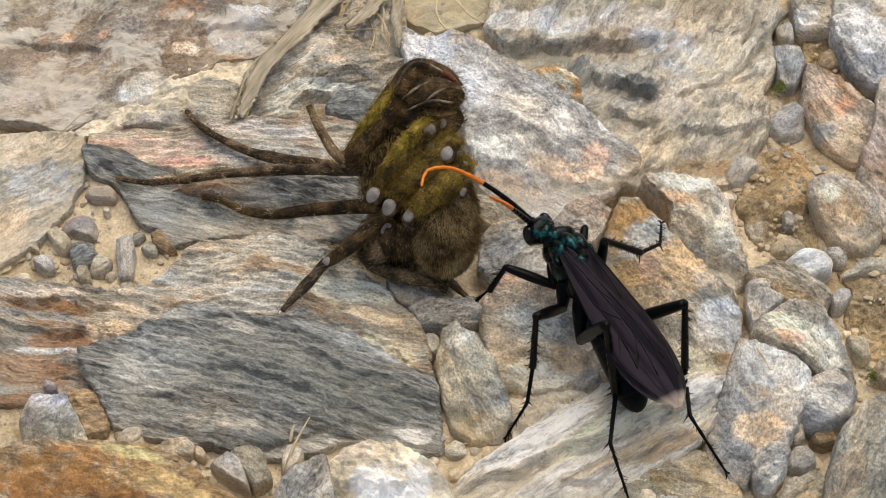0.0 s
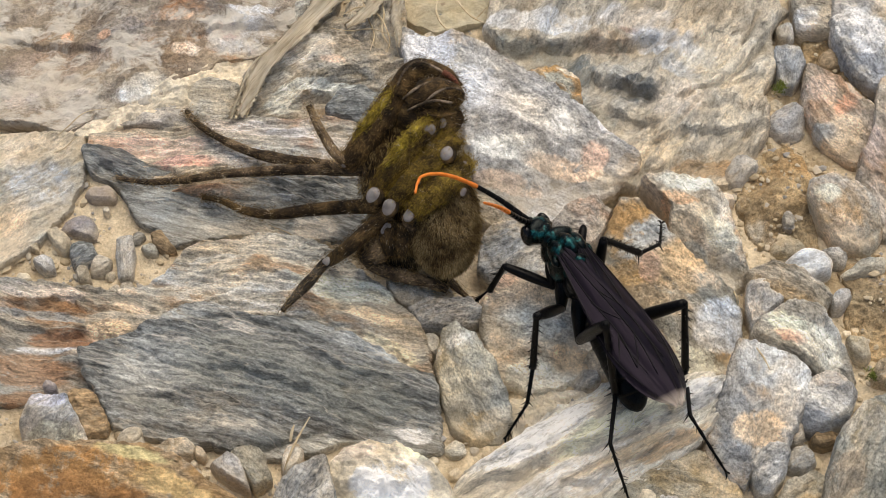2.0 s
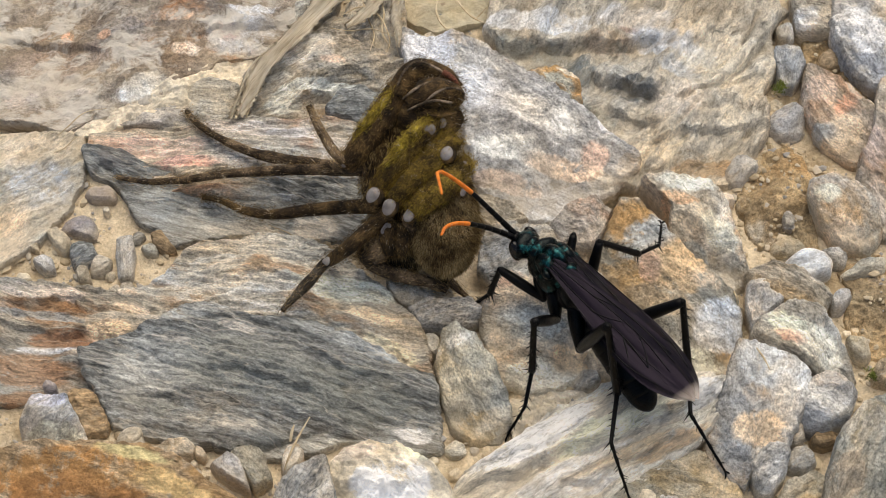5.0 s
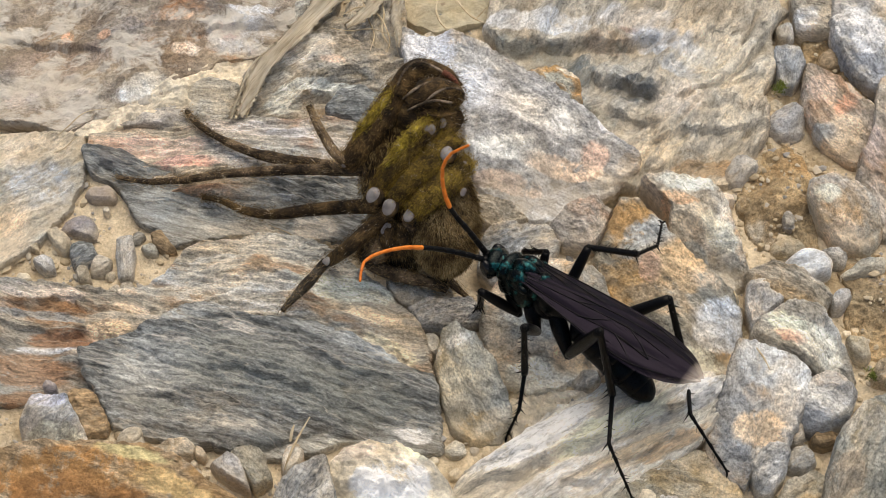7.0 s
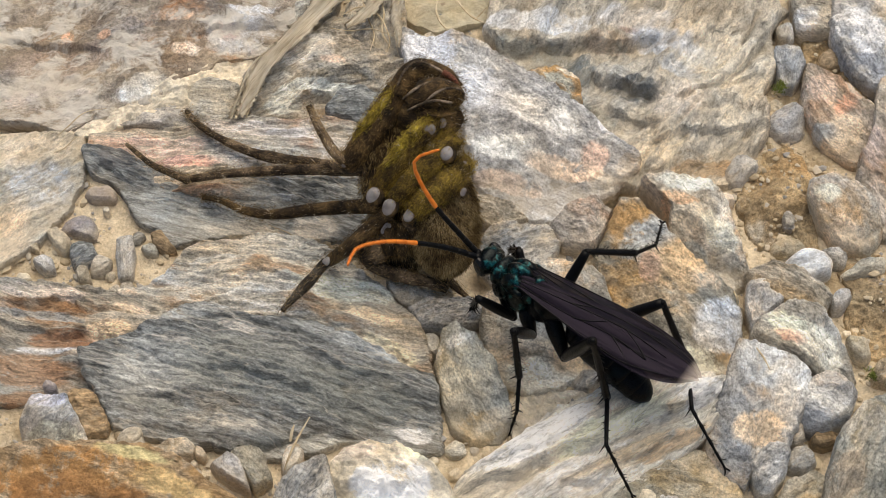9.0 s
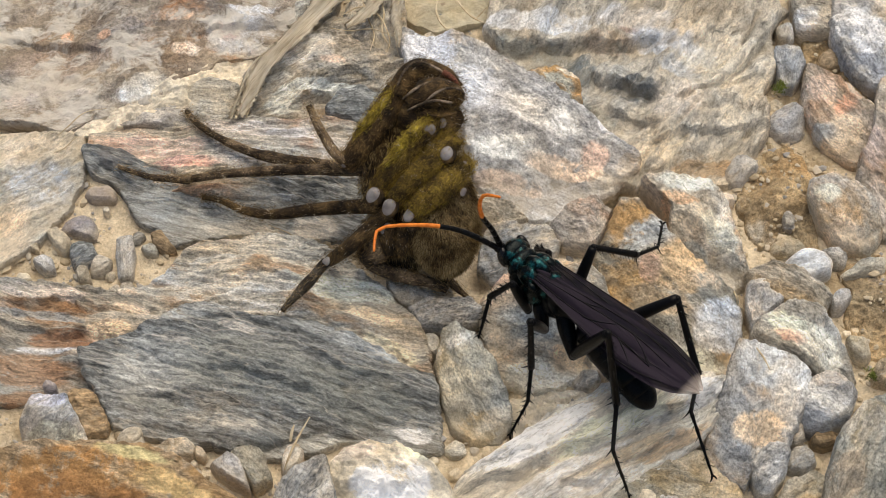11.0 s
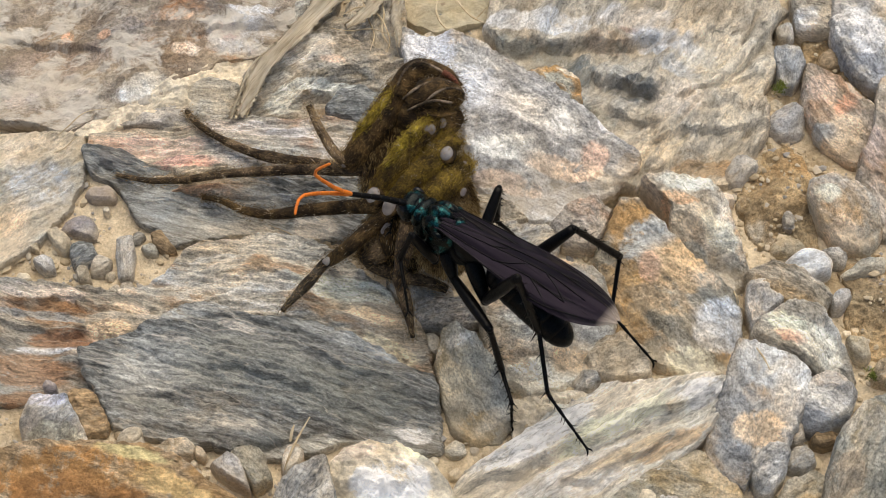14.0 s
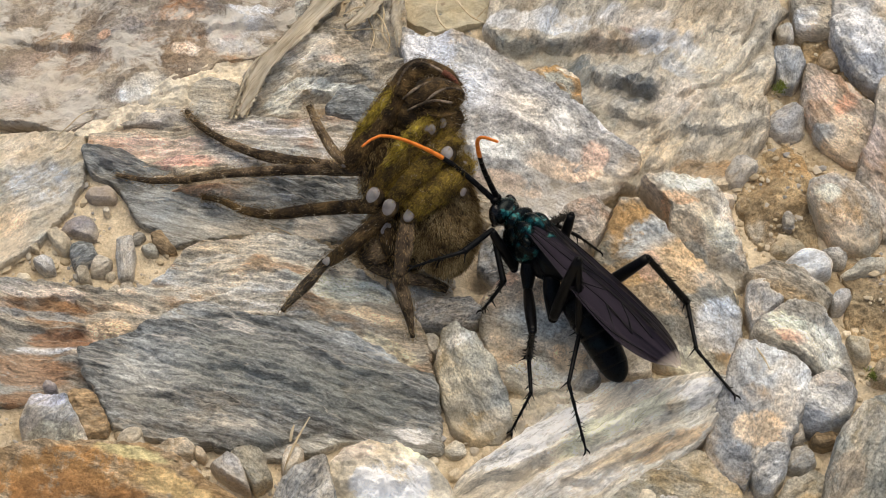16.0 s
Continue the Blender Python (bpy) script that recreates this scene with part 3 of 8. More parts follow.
rock('rock', 'long pinkish-cream stone with blue-grey patches', 'pinkcream', 6.5, 3, -51, (0.1, 0.2), [(77.2, 43.9), (80.1, 43.4), (85.6, 38.2), (91.0, 32.6), (91.2, 27.3), (89.2, 22.3), (85.5, 20.3), (81.0, 23.9), (77.9, 28.9), (76.4, 34.9)], creases=[(75.8, 22.7, 85.8, 15.4, 0.7), (77.5, 41.0, 76.6, 21.2, 0.5)],
     mineral_shading=[(80.1, 37.1, 4.0, 4.2, 0, (0.661, 0.558, 0.494), 0.85), (83.6, 26.5, 4.0, 5.6, -50, (0.796, 0.694, 0.564), 0.9), (78.6, 26.9, 1.8, 3.9, 90, (0.414, 0.481, 0.548), 0.85), (85.0, 33.3, 2.3, 4.2, -50, (0.645, 0.407, 0.306), 0.6)])
rock('pebble', 'rounded bluish pebble pressed into clay', 'bluewhite', 5, 2.2, 24, (0, 0.1), [(69.1, 32.8), (73.6, 35.9), (76.7, 33.3), (75.8, 28.1), (71.6, 26.4), (68.3, 29.4)])
rock('rock', 'tall grey-pink stone with pale base', 'pinkcream', 8, 3, -65, (-0.1, 0.1), [(92.0, 38.2), (100.0, 40.6), (95.1, -1.1), (88.7, 2.2), (85.2, 8.5), (85.1, 14.1), (89.2, 24.0)],
     mineral_shading=[(89.0, 20.1, 3.5, 5.6, 0, (0.522, 0.438, 0.4), 0.8), (88.1, 8.5, 2.9, 5.6, 0, (0.599, 0.535, 0.484), 0.8)])
rock('rock', 'cream and orange stone standing in clay', 'ochrecream', 7.5, 3, -55, (0, 0.2), [(75.7, 13.5), (79.8, 14.4), (84.7, 11.0), (87.8, 7.3), (88.6, 1.1), (85.5, -2.6), (80.2, -1.5), (76.7, 3.8), (75.1, 9.2)], creases=[(74.2, 0.4, 87.1, -5.1, 0.5)],
     mineral_shading=[(77.4, 8.9, 4.0, 2.8, 0, (0.686, 0.627, 0.488), 0.85), (81.0, 0.4, 4.6, 3.5, -40, (0.656, 0.515, 0.376), 0.85), (78.1, -5.1, 4.6, 1.7, 0, (0.557, 0.388, 0.225), 0.8)])
# the dark grey patch puts shade into the colour of the lower-left face
rock('rock', 'angular cream and orange stone with shade painted grey on a lower face', 'ochrecream', 10, 3, -44, (0.05, 0.3), [(40.5, 12.0), (49.3, 11.6), (55.1, 8.4), (57.5, 3.9), (59.1, -3.0), (61.3, -9.0), (55.9, -12.5), (51.1, -10.1), (48.2, -5.8), (46.8, -0.3), (46.4, 4.2), (43.1, 8.7)], creases=[(46.6, 3.3, 61.4, -8.2, 0.75)],
     mineral_shading=[(49.1, 9.6, 6.9, 2.5, -10, (0.669, 0.669, 0.604), 0.95), (47.7, 5.6, 1.8, 4.2, 70, (0.6, 0.422, 0.278), 0.9), (55.1, -1.4, 5.2, 3.1, -45, (0.653, 0.617, 0.505), 0.95), (49.5, -5.8, 5.2, 3.4, -40, (0.299, 0.325, 0.325), 1), (56.2, -8.9, 4.6, 2.0, -20, (0.451, 0.406, 0.338), 0.8)])
rock('pebble', 'small bright white pebble on clay', 'white', 4.5, 1.5, 18, (0, 0), [(55.4, 9.6), (57.1, 11.8), (59.7, 12.2), (60.0, 10.5), (57.3, 8.5)])
rock('pebble', 'bluish pebble half buried in clay', 'bluewhite', 5, 2, 46, (0, 0), [(58.5, 18.0), (60.6, 20.3), (63.1, 22.2), (65.5, 20.3), (64.8, 18.0), (61.3, 14.8), (58.9, 14.4)])
rock('rock', 'large ochre and olive-grey stone with angular faces', 'ochre', 9, 3, -41, (0.08, 0.22), [(36.2, 8.2), (40.3, 5.7), (44.5, 0.0), (47.6, -6.1), (52.9, -11.3), (57.3, -15.3), (58.1, -21.7), (57.1, -27.6), (55.1, -30.9), (49.7, -31.5), (42.2, -29.2), (34.2, -24.0), (30.9, -14.7), (31.2, -4.1), (34.0, 2.7)], creases=[(39.7, -25.4, 57.8, -16.9, 0.42), (37.6, -4.8, 34.5, -22.2, 0.35)],
     mineral_shading=[(40.5, -2.7, 5.2, 7.0, -50, (0.473, 0.473, 0.441), 0.85), (46.2, -10.2, 7.5, 6.3, -40, (0.601, 0.432, 0.256), 0.9), (40.7, -10.0, 2.3, 3.9, 0, (0.619, 0.408, 0.281), 0.9), (38.1, -16.2, 4.6, 3.5, 0, (0.346, 0.262, 0.169), 0.8), (53.6, -22.2, 5.2, 6.3, -40, (0.639, 0.639, 0.63), 0.95), (49.2, -29.9, 6.9, 3.5, -20, (0.705, 0.696, 0.573), 0.95), (54.5, -33.0, 3.2, 2.5, 0, (0.536, 0.35, 0.224), 0.9), (43.5, -18.2, 5.8, 2.8, -20, (0.484, 0.381, 0.261), 0.8), (51.5, -12.9, 3.5, 2.8, -30, (0.643, 0.502, 0.36), 0.7)])
rock('rock', 'small pinkish grey cobble between larger stones', 'pinkcream', 7, 2.5, -35, (0, 0.2), [(21.6, 3.1), (25.9, 7.1), (30.5, 8.5), (34.5, 6.4), (32.6, 2.1), (30.4, -2.3), (24.5, -1.1)])
rock('rock', 'flat grey stone lying beside the spider', 'grey', 5, 1.5, 24, (0, 0.1), [(7.7, -2.7), (9.2, 1.9), (13.3, 3.9), (21.8, 3.1), (23.4, -1.4), (18.1, -7.8), (9.9, -9.3), (7.5, -6.5)])
rock('rock', 'small pale grey stone below the blue-white stone', 'cream', 5, 1.8, -30, (0, 0.1), [(7.0, 10.5), (13.4, 8.8), (17.4, 5.1), (13.3, 3.8), (9.8, 3.0), (7.0, 4.8)])
rock('rock', 'ochre and cream stone with a pale chipped base', 'ochrecream', 8, 3, -15, (0, 0.35), [(8.4, -16.3), (12.8, -12.2), (19.5, -9.3), (26.2, -9.6), (31.4, -12.0), (33.1, -20.6), (32.1, -25.9), (27.6, -30.6), (22.4, -34.4), (17.0, -34.5), (11.6, -31.9), (8.9, -27.1), (7.9, -21.6)], creases=[(8.2, -30.8, 30.0, -26.7, 0.6)],
     mineral_shading=[(13.3, -16.2, 6.3, 4.9, 0, (0.643, 0.507, 0.362), 0.95), (17.1, -22.2, 8.1, 3.9, -8, (0.55, 0.55, 0.502), 0.85), (11.8, -12.9, 4.0, 2.0, 0, (0.752, 0.509, 0.361), 0.9), (17.9, -32.4, 11.5, 4.2, 5, (0.84, 0.84, 0.756), 1), (25.0, -28.6, 5.2, 2.5, 0, (0.839, 0.636, 0.425), 0.85), (10.4, -28.0, 2.5, 5.6, 0, (0.76, 0.642, 0.497), 0.8), (22.6, -18.9, 5.8, 3.1, 0, (0.703, 0.539, 0.362), 0.8)])
rock('rock', 'small pale stone at the foot of an ochre one', 'cream', 5, 2, 12, (0, 0.1), [(27.8, -27.9), (30.3, -24.8), (34.8, -23.2), (39.9, -26.6), (40.1, -31.1), (33.3, -32.3), (29.0, -31.1)])
rock('pebble', 'little grey layered pebble in sand', 'grey', 4, 1.4, 18, (0, 0), [(24.8, -32.5), (26.9, -30.4), (29.7, -30.6), (30.5, -32.5), (28.3, -35.1), (25.8, -35.1)])
rock('rock', 'pale grey stone beneath the bent leg of the spider', 'paleslab', 5.6, 1.2, -15, (0, 0.1), [(-11.2, -11.3), (-8.7, -9.5), (-2.1, -9.0), (0.9, -10.7), (1.8, -12.8), (1.6, -15.0), (-2.7, -15.0), (-6.6, -16.5), (-9.4, -14.0)])
rock('rock', 'splintered grey stone fragment near the wasp', 'grey', 6, 2, 12, (0, 0.2), [(-7.1, -17.1), (-2.7, -15.3), (5.1, -15.7), (8.1, -17.9), (6.4, -20.4), (0.7, -21.8), (-4.3, -21.2)])
rock('rock', 'upright olive-grey stone with worn edges', 'olive', 8, 2.5, -66, (0.05, 0.3), [(0.0, -25.3), (2.6, -23.9), (6.1, -26.2), (9.3, -31.6), (11.9, -37.0), (13.0, -42.3), (10.5, -44.9), (6.0, -46.0), (2.2, -43.3), (0.1, -38.0), (-0.8, -31.3)], creases=[(0.1, -24.1, 10.2, -44.2, 0.5)],
     mineral_shading=[(4.4, -33.1, 4.6, 8.4, -60, (0.573, 0.514, 0.391), 0.7), (7.0, -43.6, 4.6, 3.6, -30, (0.435, 0.328, 0.188), 0.8), (1.7, -28.0, 1.6, 4.8, -70, (0.76, 0.703, 0.601), 0.8), (10.2, -41.8, 1.8, 5.6, -60, (0.715, 0.621, 0.474), 0.8)])
rock('stone_slab', 'large dark blue-grey slate with fine slanting grain', 'slate', 7.6, 1.6, -16, (0, 0.28), [(-70.2, -27.6), (-62.2, -25.7), (-49.4, -20.5), (-45.1, -19.4), (-36.3, -23.0), (-24.3, -23.3), (-15.6, -26.5), (-6.9, -31.5), (-2.4, -32.8), (-1.2, -42.4), (-0.7, -47.9), (-3.6, -48.7), (-10.0, -46.3), (-19.6, -45.8), (-30.1, -48.8), (-38.7, -47.9), (-45.1, -46.8), (-51.5, -45.7), (-56.9, -44.2), (-62.4, -42.5), (-66.5, -35.2), (-68.4, -31.7)], ledges=[(-43.6, -31.5, -23.9, -37.8, 1.4, 0.8), (-38.3, -47.6, -23.7, -44.0, 2.0, 0.9), (-24.3, -29.0, -4.7, -36.6, 1.0, 0.8)],
     mineral_shading=[(-37.1, -32.8, 23.0, 7.0, -14, (0.29, 0.298, 0.277), 0.8), (-15.4, -37.8, 12.7, 7.0, -14, (0.23, 0.243, 0.23), 0.75), (-56.4, -32.8, 9.2, 7.0, -14, (0.524, 0.535, 0.514), 0.7), (-43.3, -19.3, 13.8, 2.0, 14, (0.499, 0.525, 0.531), 0.85), (-18.9, -26.4, 15.0, 2.1, -20, (0.456, 0.486, 0.497), 0.85), (-52.6, -26.4, 4.6, 1.1, -15, (0.76, 0.728, 0.666), 0.7), (-39.7, -24.5, 4.6, 0.8, -14, (0.84, 0.798, 0.733), 0.7), (-40.7, -43.4, 12.7, 2.2, -10, (0.575, 0.547, 0.491), 0.6), (-32.1, -46.4, 6.9, 2.0, 10, (0.201, 0.213, 0.208), 0.7), (-5.5, -44.7, 4.1, 1.8, -15, (0.84, 0.84, 0.84), 1), (-15.2, -47.6, 13.8, 2.0, -4, (0.591, 0.602, 0.568), 0.6), (-54.8, -39.1, 6.9, 2.0, -14, (0.25, 0.265, 0.25), 0.6)])
rock('stone_slab', 'tan slate slab with thin orange streaks', 'tanstreak', 8, 1.4, -9, (0, 0.06), [(-64.3, -13.1), (-58.2, -12.3), (-54.1, -7.9), (-49.9, -3.2), (-38.7, -1.9), (-25.2, -3.2), (-19.3, -6.6), (-13.6, -11.8), (-6.8, -18.2), (-3.5, -24.5), (-1.7, -34.1), (-6.9, -33.2), (-15.7, -27.3), (-24.5, -23.5), (-36.6, -23.3), (-45.6, -19.1), (-51.0, -20.5), (-58.3, -18.2)], ledges=[(-50.6, -9.5, -15.9, -13.6, 1.0, 0.8), (-24.6, -19.5, -4.8, -29.2, 1.0, 0.8)],
     mineral_shading=[(-39.2, -13.6, 18.4, 2.8, 3, (0.662, 0.643, 0.593), 0.8), (-19.3, -13.6, 10.3, 3.5, -10, (0.84, 0.84, 0.711), 0.85), (-14.7, -19.5, 8.6, 1.8, -20, (0.84, 0.736, 0.572), 0.85), (-10.2, -26.7, 6.9, 2.0, -25, (0.84, 0.786, 0.612), 0.8), (-48.4, -8.9, 10.9, 3.5, 5, (0.525, 0.534, 0.516), 0.8), (-7.4, -31.8, 4.6, 1.4, -15, (0.84, 0.646, 0.512), 0.85), (-33.4, -18.9, 9.2, 1.4, -10, (0.812, 0.778, 0.713), 0.7)])
rock('stone_slab', 'layered grey slab with rust-brown lower edge', 'ruststreak', 6.2, 1.4, -15, (0, 0.12), [(-90.7, -11.2), (-80.7, -11.2), (-70.5, -12.7), (-62.6, -13.9), (-54.7, -16.1), (-48.5, -17.6), (-53.1, -23.1), (-62.3, -25.5), (-68.2, -27.3), (-69.2, -27.9), (-66.8, -30.9), (-65.4, -34.4), (-76.1, -35.6), (-78.2, -36.8), (-87.8, -37.7)], ledges=[(-85.2, -20.3, -61.7, -24.2, 2.0, 1), (-85.9, -15.0, -53.5, -17.7, 1.2, 0.8)],
     mineral_shading=[(-79.4, -13.4, 10.3, 2.0, -3, (0.666, 0.608, 0.557), 0.8), (-78.8, -18.4, 10.9, 1.4, -8, (0.341, 0.361, 0.374), 0.8), (-73.8, -24.2, 9.2, 2.0, -8, (0.302, 0.157, 0.09), 0.95), (-80.6, -30.7, 9.2, 4.2, -10, (0.365, 0.218, 0.134), 0.95), (-77.9, -25.9, 8.1, 0.8, -5, (0.84, 0.84, 0.84), 0.7), (-64.6, -22.9, 5.2, 2.8, 0, (0.779, 0.679, 0.542), 0.8), (-60.1, -17.7, 6.9, 2.0, -5, (0.673, 0.593, 0.494), 0.7), (-79.9, -37.0, 5.8, 2.2, 0, (0.278, 0.167, 0.102), 0.8)])
# a narrow paler strip lies along the ridge
rock('rock', 'large smooth brown rock with rusty patches', 'brownstone', 13, 5, -10, (0, 0.3), [(-84.4, -52.3), (-75.1, -51.7), (-62.7, -51.9), (-53.3, -53.1), (-47.0, -55.1), (-41.7, -58.1), (-35.4, -61.1), (-32.2, -65.6), (-83.4, -65.6)], creases=[(-65.4, -53.7, -37.1, -60.1, 0.35)],
     mineral_shading=[(-68.1, -56.6, 17.2, 4.2, 0, (0.481, 0.257, 0.099), 0.8), (-56.0, -54.5, 8.1, 1.4, -12, (0.687, 0.616, 0.341), 0.8), (-72.9, -59.5, 10.3, 2.8, 0, (0.386, 0.186, 0.068), 0.8), (-48.4, -60.1, 10.3, 2.5, -15, (0.67, 0.487, 0.246), 0.7), (-74.6, -62.6, 3.5, 0.8, 0, (0.698, 0.677, 0.537), 0.8), (-59.5, -61.2, 6.9, 2.0, -5, (0.337, 0.169, 0.066), 0.7)])
rock('rock', 'angular grey-blue stone wedged under a slab', 'grey', 8, 2, 46, (0, 0.35), [(-77.1, -39.1), (-71.3, -38.6), (-70.4, -41.6), (-67.7, -45.6), (-65.8, -48.3), (-72.3, -49.3), (-78.6, -48.7), (-79.7, -43.6)], creases=[(-78.4, -42.0, -67.1, -44.2, 0.6)],
     mineral_shading=[(-75.5, -39.9, 4.8, 2.2, 0, (0.705, 0.705, 0.775), 0.95), (-73.1, -46.9, 6.9, 3.1, -10, (0.555, 0.555, 0.483), 0.85)])
rock('rock', 'brown crumbly stone packed with clay', 'brownstone', 5, 2, 0, (0, 0.2), [(-71.6, -36.2), (-68.5, -34.9), (-66.2, -37.1), (-63.6, -42.1), (-63.9, -44.4), (-67.7, -45.1), (-69.5, -42.9), (-71.6, -39.6)])
rock('pebble', 'pale chip of stone in clay', 'paleslab', 4, 1.5, 24, (0, 0.1), [(-61.8, -45.3), (-59.9, -43.6), (-57.3, -42.7), (-56.3, -47.1), (-59.0, -47.9), (-61.4, -47.7)])
rock('pebble', 'cream pebble lying along a brown rock', 'cream', 5, 2, -6, (0, 0.1), [(-55.9, -48.0), (-52.6, -46.3), (-48.4, -46.0), (-46.7, -47.5), (-46.9, -49.5), (-51.4, -49.5)])
rock('pebble', 'small tan pebble beside a brown rock', 'ochrecream', 4, 1.5, -55, (0, 0.1), [(-46.8, -47.2), (-45.5, -47.5), (-44.3, -49.3), (-45.0, -50.1), (-46.5, -49.3)])
rock('pebble', 'pale blue pebble leaning on its neighbour', 'bluewhite', 7, 2.2, -55, (0, 0.2), [(-43.8, -51.6), (-40.7, -49.7), (-38.5, -51.3), (-37.0, -53.4), (-35.7, -57.1), (-39.0, -55.6)])
rock('rock', 'brown-grey cobble with chipped edges', 'olive', 6.5, 2.5, -46, (0, 0.2), [(-40.1, -50.2), (-36.3, -48.3), (-34.0, -49.4), (-31.7, -54.8), (-35.0, -56.6), (-37.0, -53.4)])
rock('pebble', 'small upright tan pebble on clay', 'ochrecream', 5, 2, 65, (0, 0.1), [(-30.4, -51.6), (-29.2, -47.0), (-27.3, -46.4), (-26.2, -48.7), (-26.9, -51.2), (-29.1, -53.8)])
rock('rock', 'grey angular stone with bluish ridge', 'grey', 9, 2.5, 60, (0, 0.3), [(-31.6, -61.3), (-28.4, -56.5), (-24.8, -54.4), (-21.9, -52.6), (-20.7, -57.3), (-18.3, -64.8), (-32.3, -64.8)])
rock('rock', 'cream stone capped with smooth clay', 'claystone', 8, 4, -24, (0, 0.25), [(-21.4, -52.9), (-19.3, -50.3), (-14.1, -49.0), (-6.7, -50.2), (-2.5, -53.2), (0.6, -55.8), (2.9, -63.5), (-20.1, -63.5)],
     mineral_shading=[(-9.7, -57.3, 8.1, 4.9, 0, (0.84, 0.84, 0.84), 1), (-17.2, -51.4, 6.9, 2.0, 5, (0.807, 0.713, 0.604), 0.8), (-4.6, -51.4, 4.6, 2.0, -15, (0.84, 0.84, 0.672), 0.8)])
rock('stone_slab', 'long cream stone with layered broken edge', 'creamslab', 9, 2.2, 32, (0, 0.25), [(1.7, -57.9), (4.0, -53.4), (12.2, -48.4), (22.9, -41.4), (31.6, -37.7), (42.3, -36.2), (48.9, -34.3), (54.3, -36.4), (53.7, -40.1), (50.4, -44.8), (44.8, -49.9), (38.0, -54.6), (29.6, -60.4), (24.1, -64.2), (14.9, -64.2), (6.8, -61.4)], ledges=[(5.8, -55.5, 49.6, -38.7, 3.1, 1.4), (11.9, -60.2, 43.7, -47.2, 1.7, 1), (22.6, -50.8, 50.6, -39.9, 1.4, 0.8)],
     mineral_shading=[(17.4, -47.8, 13.8, 3.1, 27, (0.84, 0.84, 0.84), 1), (33.3, -44.8, 15.0, 2.5, 25, (0.84, 0.84, 0.692), 0.75), (22.5, -53.8, 15.0, 2.2, 24, (0.84, 0.84, 0.84), 0.95), (30.9, -52.0, 15.0, 1.4, 26, (0.675, 0.558, 0.409), 0.85), (22.3, -57.9, 13.8, 2.0, 22, (0.84, 0.84, 0.84), 0.9), (43.6, -48.4, 9.2, 1.7, 27, (0.696, 0.532, 0.362), 0.8), (48.0, -38.7, 6.3, 2.5, 15, (0.84, 0.84, 0.84), 0.95)])
rock('rock', 'dull brown stone under a cream slab', 'olive', 5, 2, -12, (0, 0.2), [(31.5, -58.0), (38.5, -53.9), (47.3, -49.0), (52.4, -53.3), (55.3, -57.3), (53.9, -63.1), (23.5, -63.1)])
rock('rock', 'large speckled blue-grey stone with tan stains', 'speckle', 10, 2.8, 66, (0, 0.25), [(56.4, -28.9), (58.7, -28.2), (66.1, -31.0), (69.7, -34.3), (68.9, -39.7), (65.9, -45.1), (63.5, -49.3), (58.6, -51.6), (56.1, -55.8), (52.9, -53.7), (49.0, -50.6), (50.6, -45.1), (53.3, -38.6), (55.1, -33.2)], creases=[(56.8, -28.0, 52.8, -50.2, 0.5)],
     mineral_shading=[(60.6, -33.0, 5.8, 6.3, 0, (0.615, 0.679, 0.747), 0.85), (59.4, -46.6, 6.3, 3.9, 0, (0.72, 0.6, 0.459), 0.8), (64.8, -39.3, 2.9, 5.6, 0, (0.675, 0.653, 0.612), 0.7), (62.7, -34.3, 0.9, 3.5, -45, (0.838, 0.838, 0.798), 0.8)])
rock('rock', 'rounded pale blue cobble in clay', 'bluewhite', 9, 4, -24, (0, 0.15), [(66.2, -40.9), (68.7, -36.4), (72.8, -33.2), (77.0, -34.3), (78.8, -37.3), (76.5, -42.0), (72.0, -44.9), (68.1, -44.3)])
rock('rock', 'large smooth cream cobble in clay', 'cream', 9.5, 4, -41, (0, 0.2), [(60.2, -23.7), (62.3, -20.8), (66.0, -18.8), (70.1, -18.7), (74.0, -21.4), (77.9, -28.0), (79.4, -32.8), (76.5, -33.8), (72.1, -32.3), (67.0, -28.2), (61.2, -25.0)], creases=[(61.3, -26.4, 76.5, -35.2, 0.5)],
     mineral_shading=[(67.0, -23.8, 6.3, 2.8, -30, (0.828, 0.818, 0.652), 0.85), (72.4, -28.9, 5.2, 3.9, -40, (0.812, 0.755, 0.618), 0.85), (66.7, -26.4, 3.5, 1.4, -30, (0.737, 0.47, 0.335), 0.6)])
rock('rock', 'cream stone with grey lower edge', 'cream', 7.5, 3, -24, (0, 0.25), [(60.0, -9.3), (64.5, -8.0), (71.1, -9.8), (75.3, -12.7), (77.1, -14.4), (74.7, -17.4), (70.5, -17.9), (65.3, -15.6), (60.9, -12.3)])
rock('rock', 'blue-grey cobble in a gap', 'bluewhite', 6.5, 2.5, -65, (0, 0.2), [(60.1, -12.3), (63.1, -11.6), (66.8, -16.2), (64.0, -18.2), (60.9, -22.8), (59.6, -17.4)])
rock('pebble', 'flat white pebble on clay', 'white', 6, 2, 12, (0, 0.1), [(68.4, -5.7), (72.0, -3.4), (75.5, -2.9), (78.3, -4.9), (77.3, -8.0), (72.6, -9.2), (69.3, -8.3)])
rock('pebble', 'small grey chip beside a white pebble', 'grey', 4.5, 1.5, -24, (0, 0.1), [(76.0, -1.8), (79.2, -1.7), (81.3, -3.4), (80.8, -5.4), (78.6, -5.7)])
rock('pebble', 'little rounded blue pebble on clay', 'bluewhite', 5, 2, 46, (0, 0.1), [(76.7, -14.2), (78.6, -12.1), (80.5, -12.0), (80.7, -14.2), (78.9, -16.4), (76.9, -16.6)])
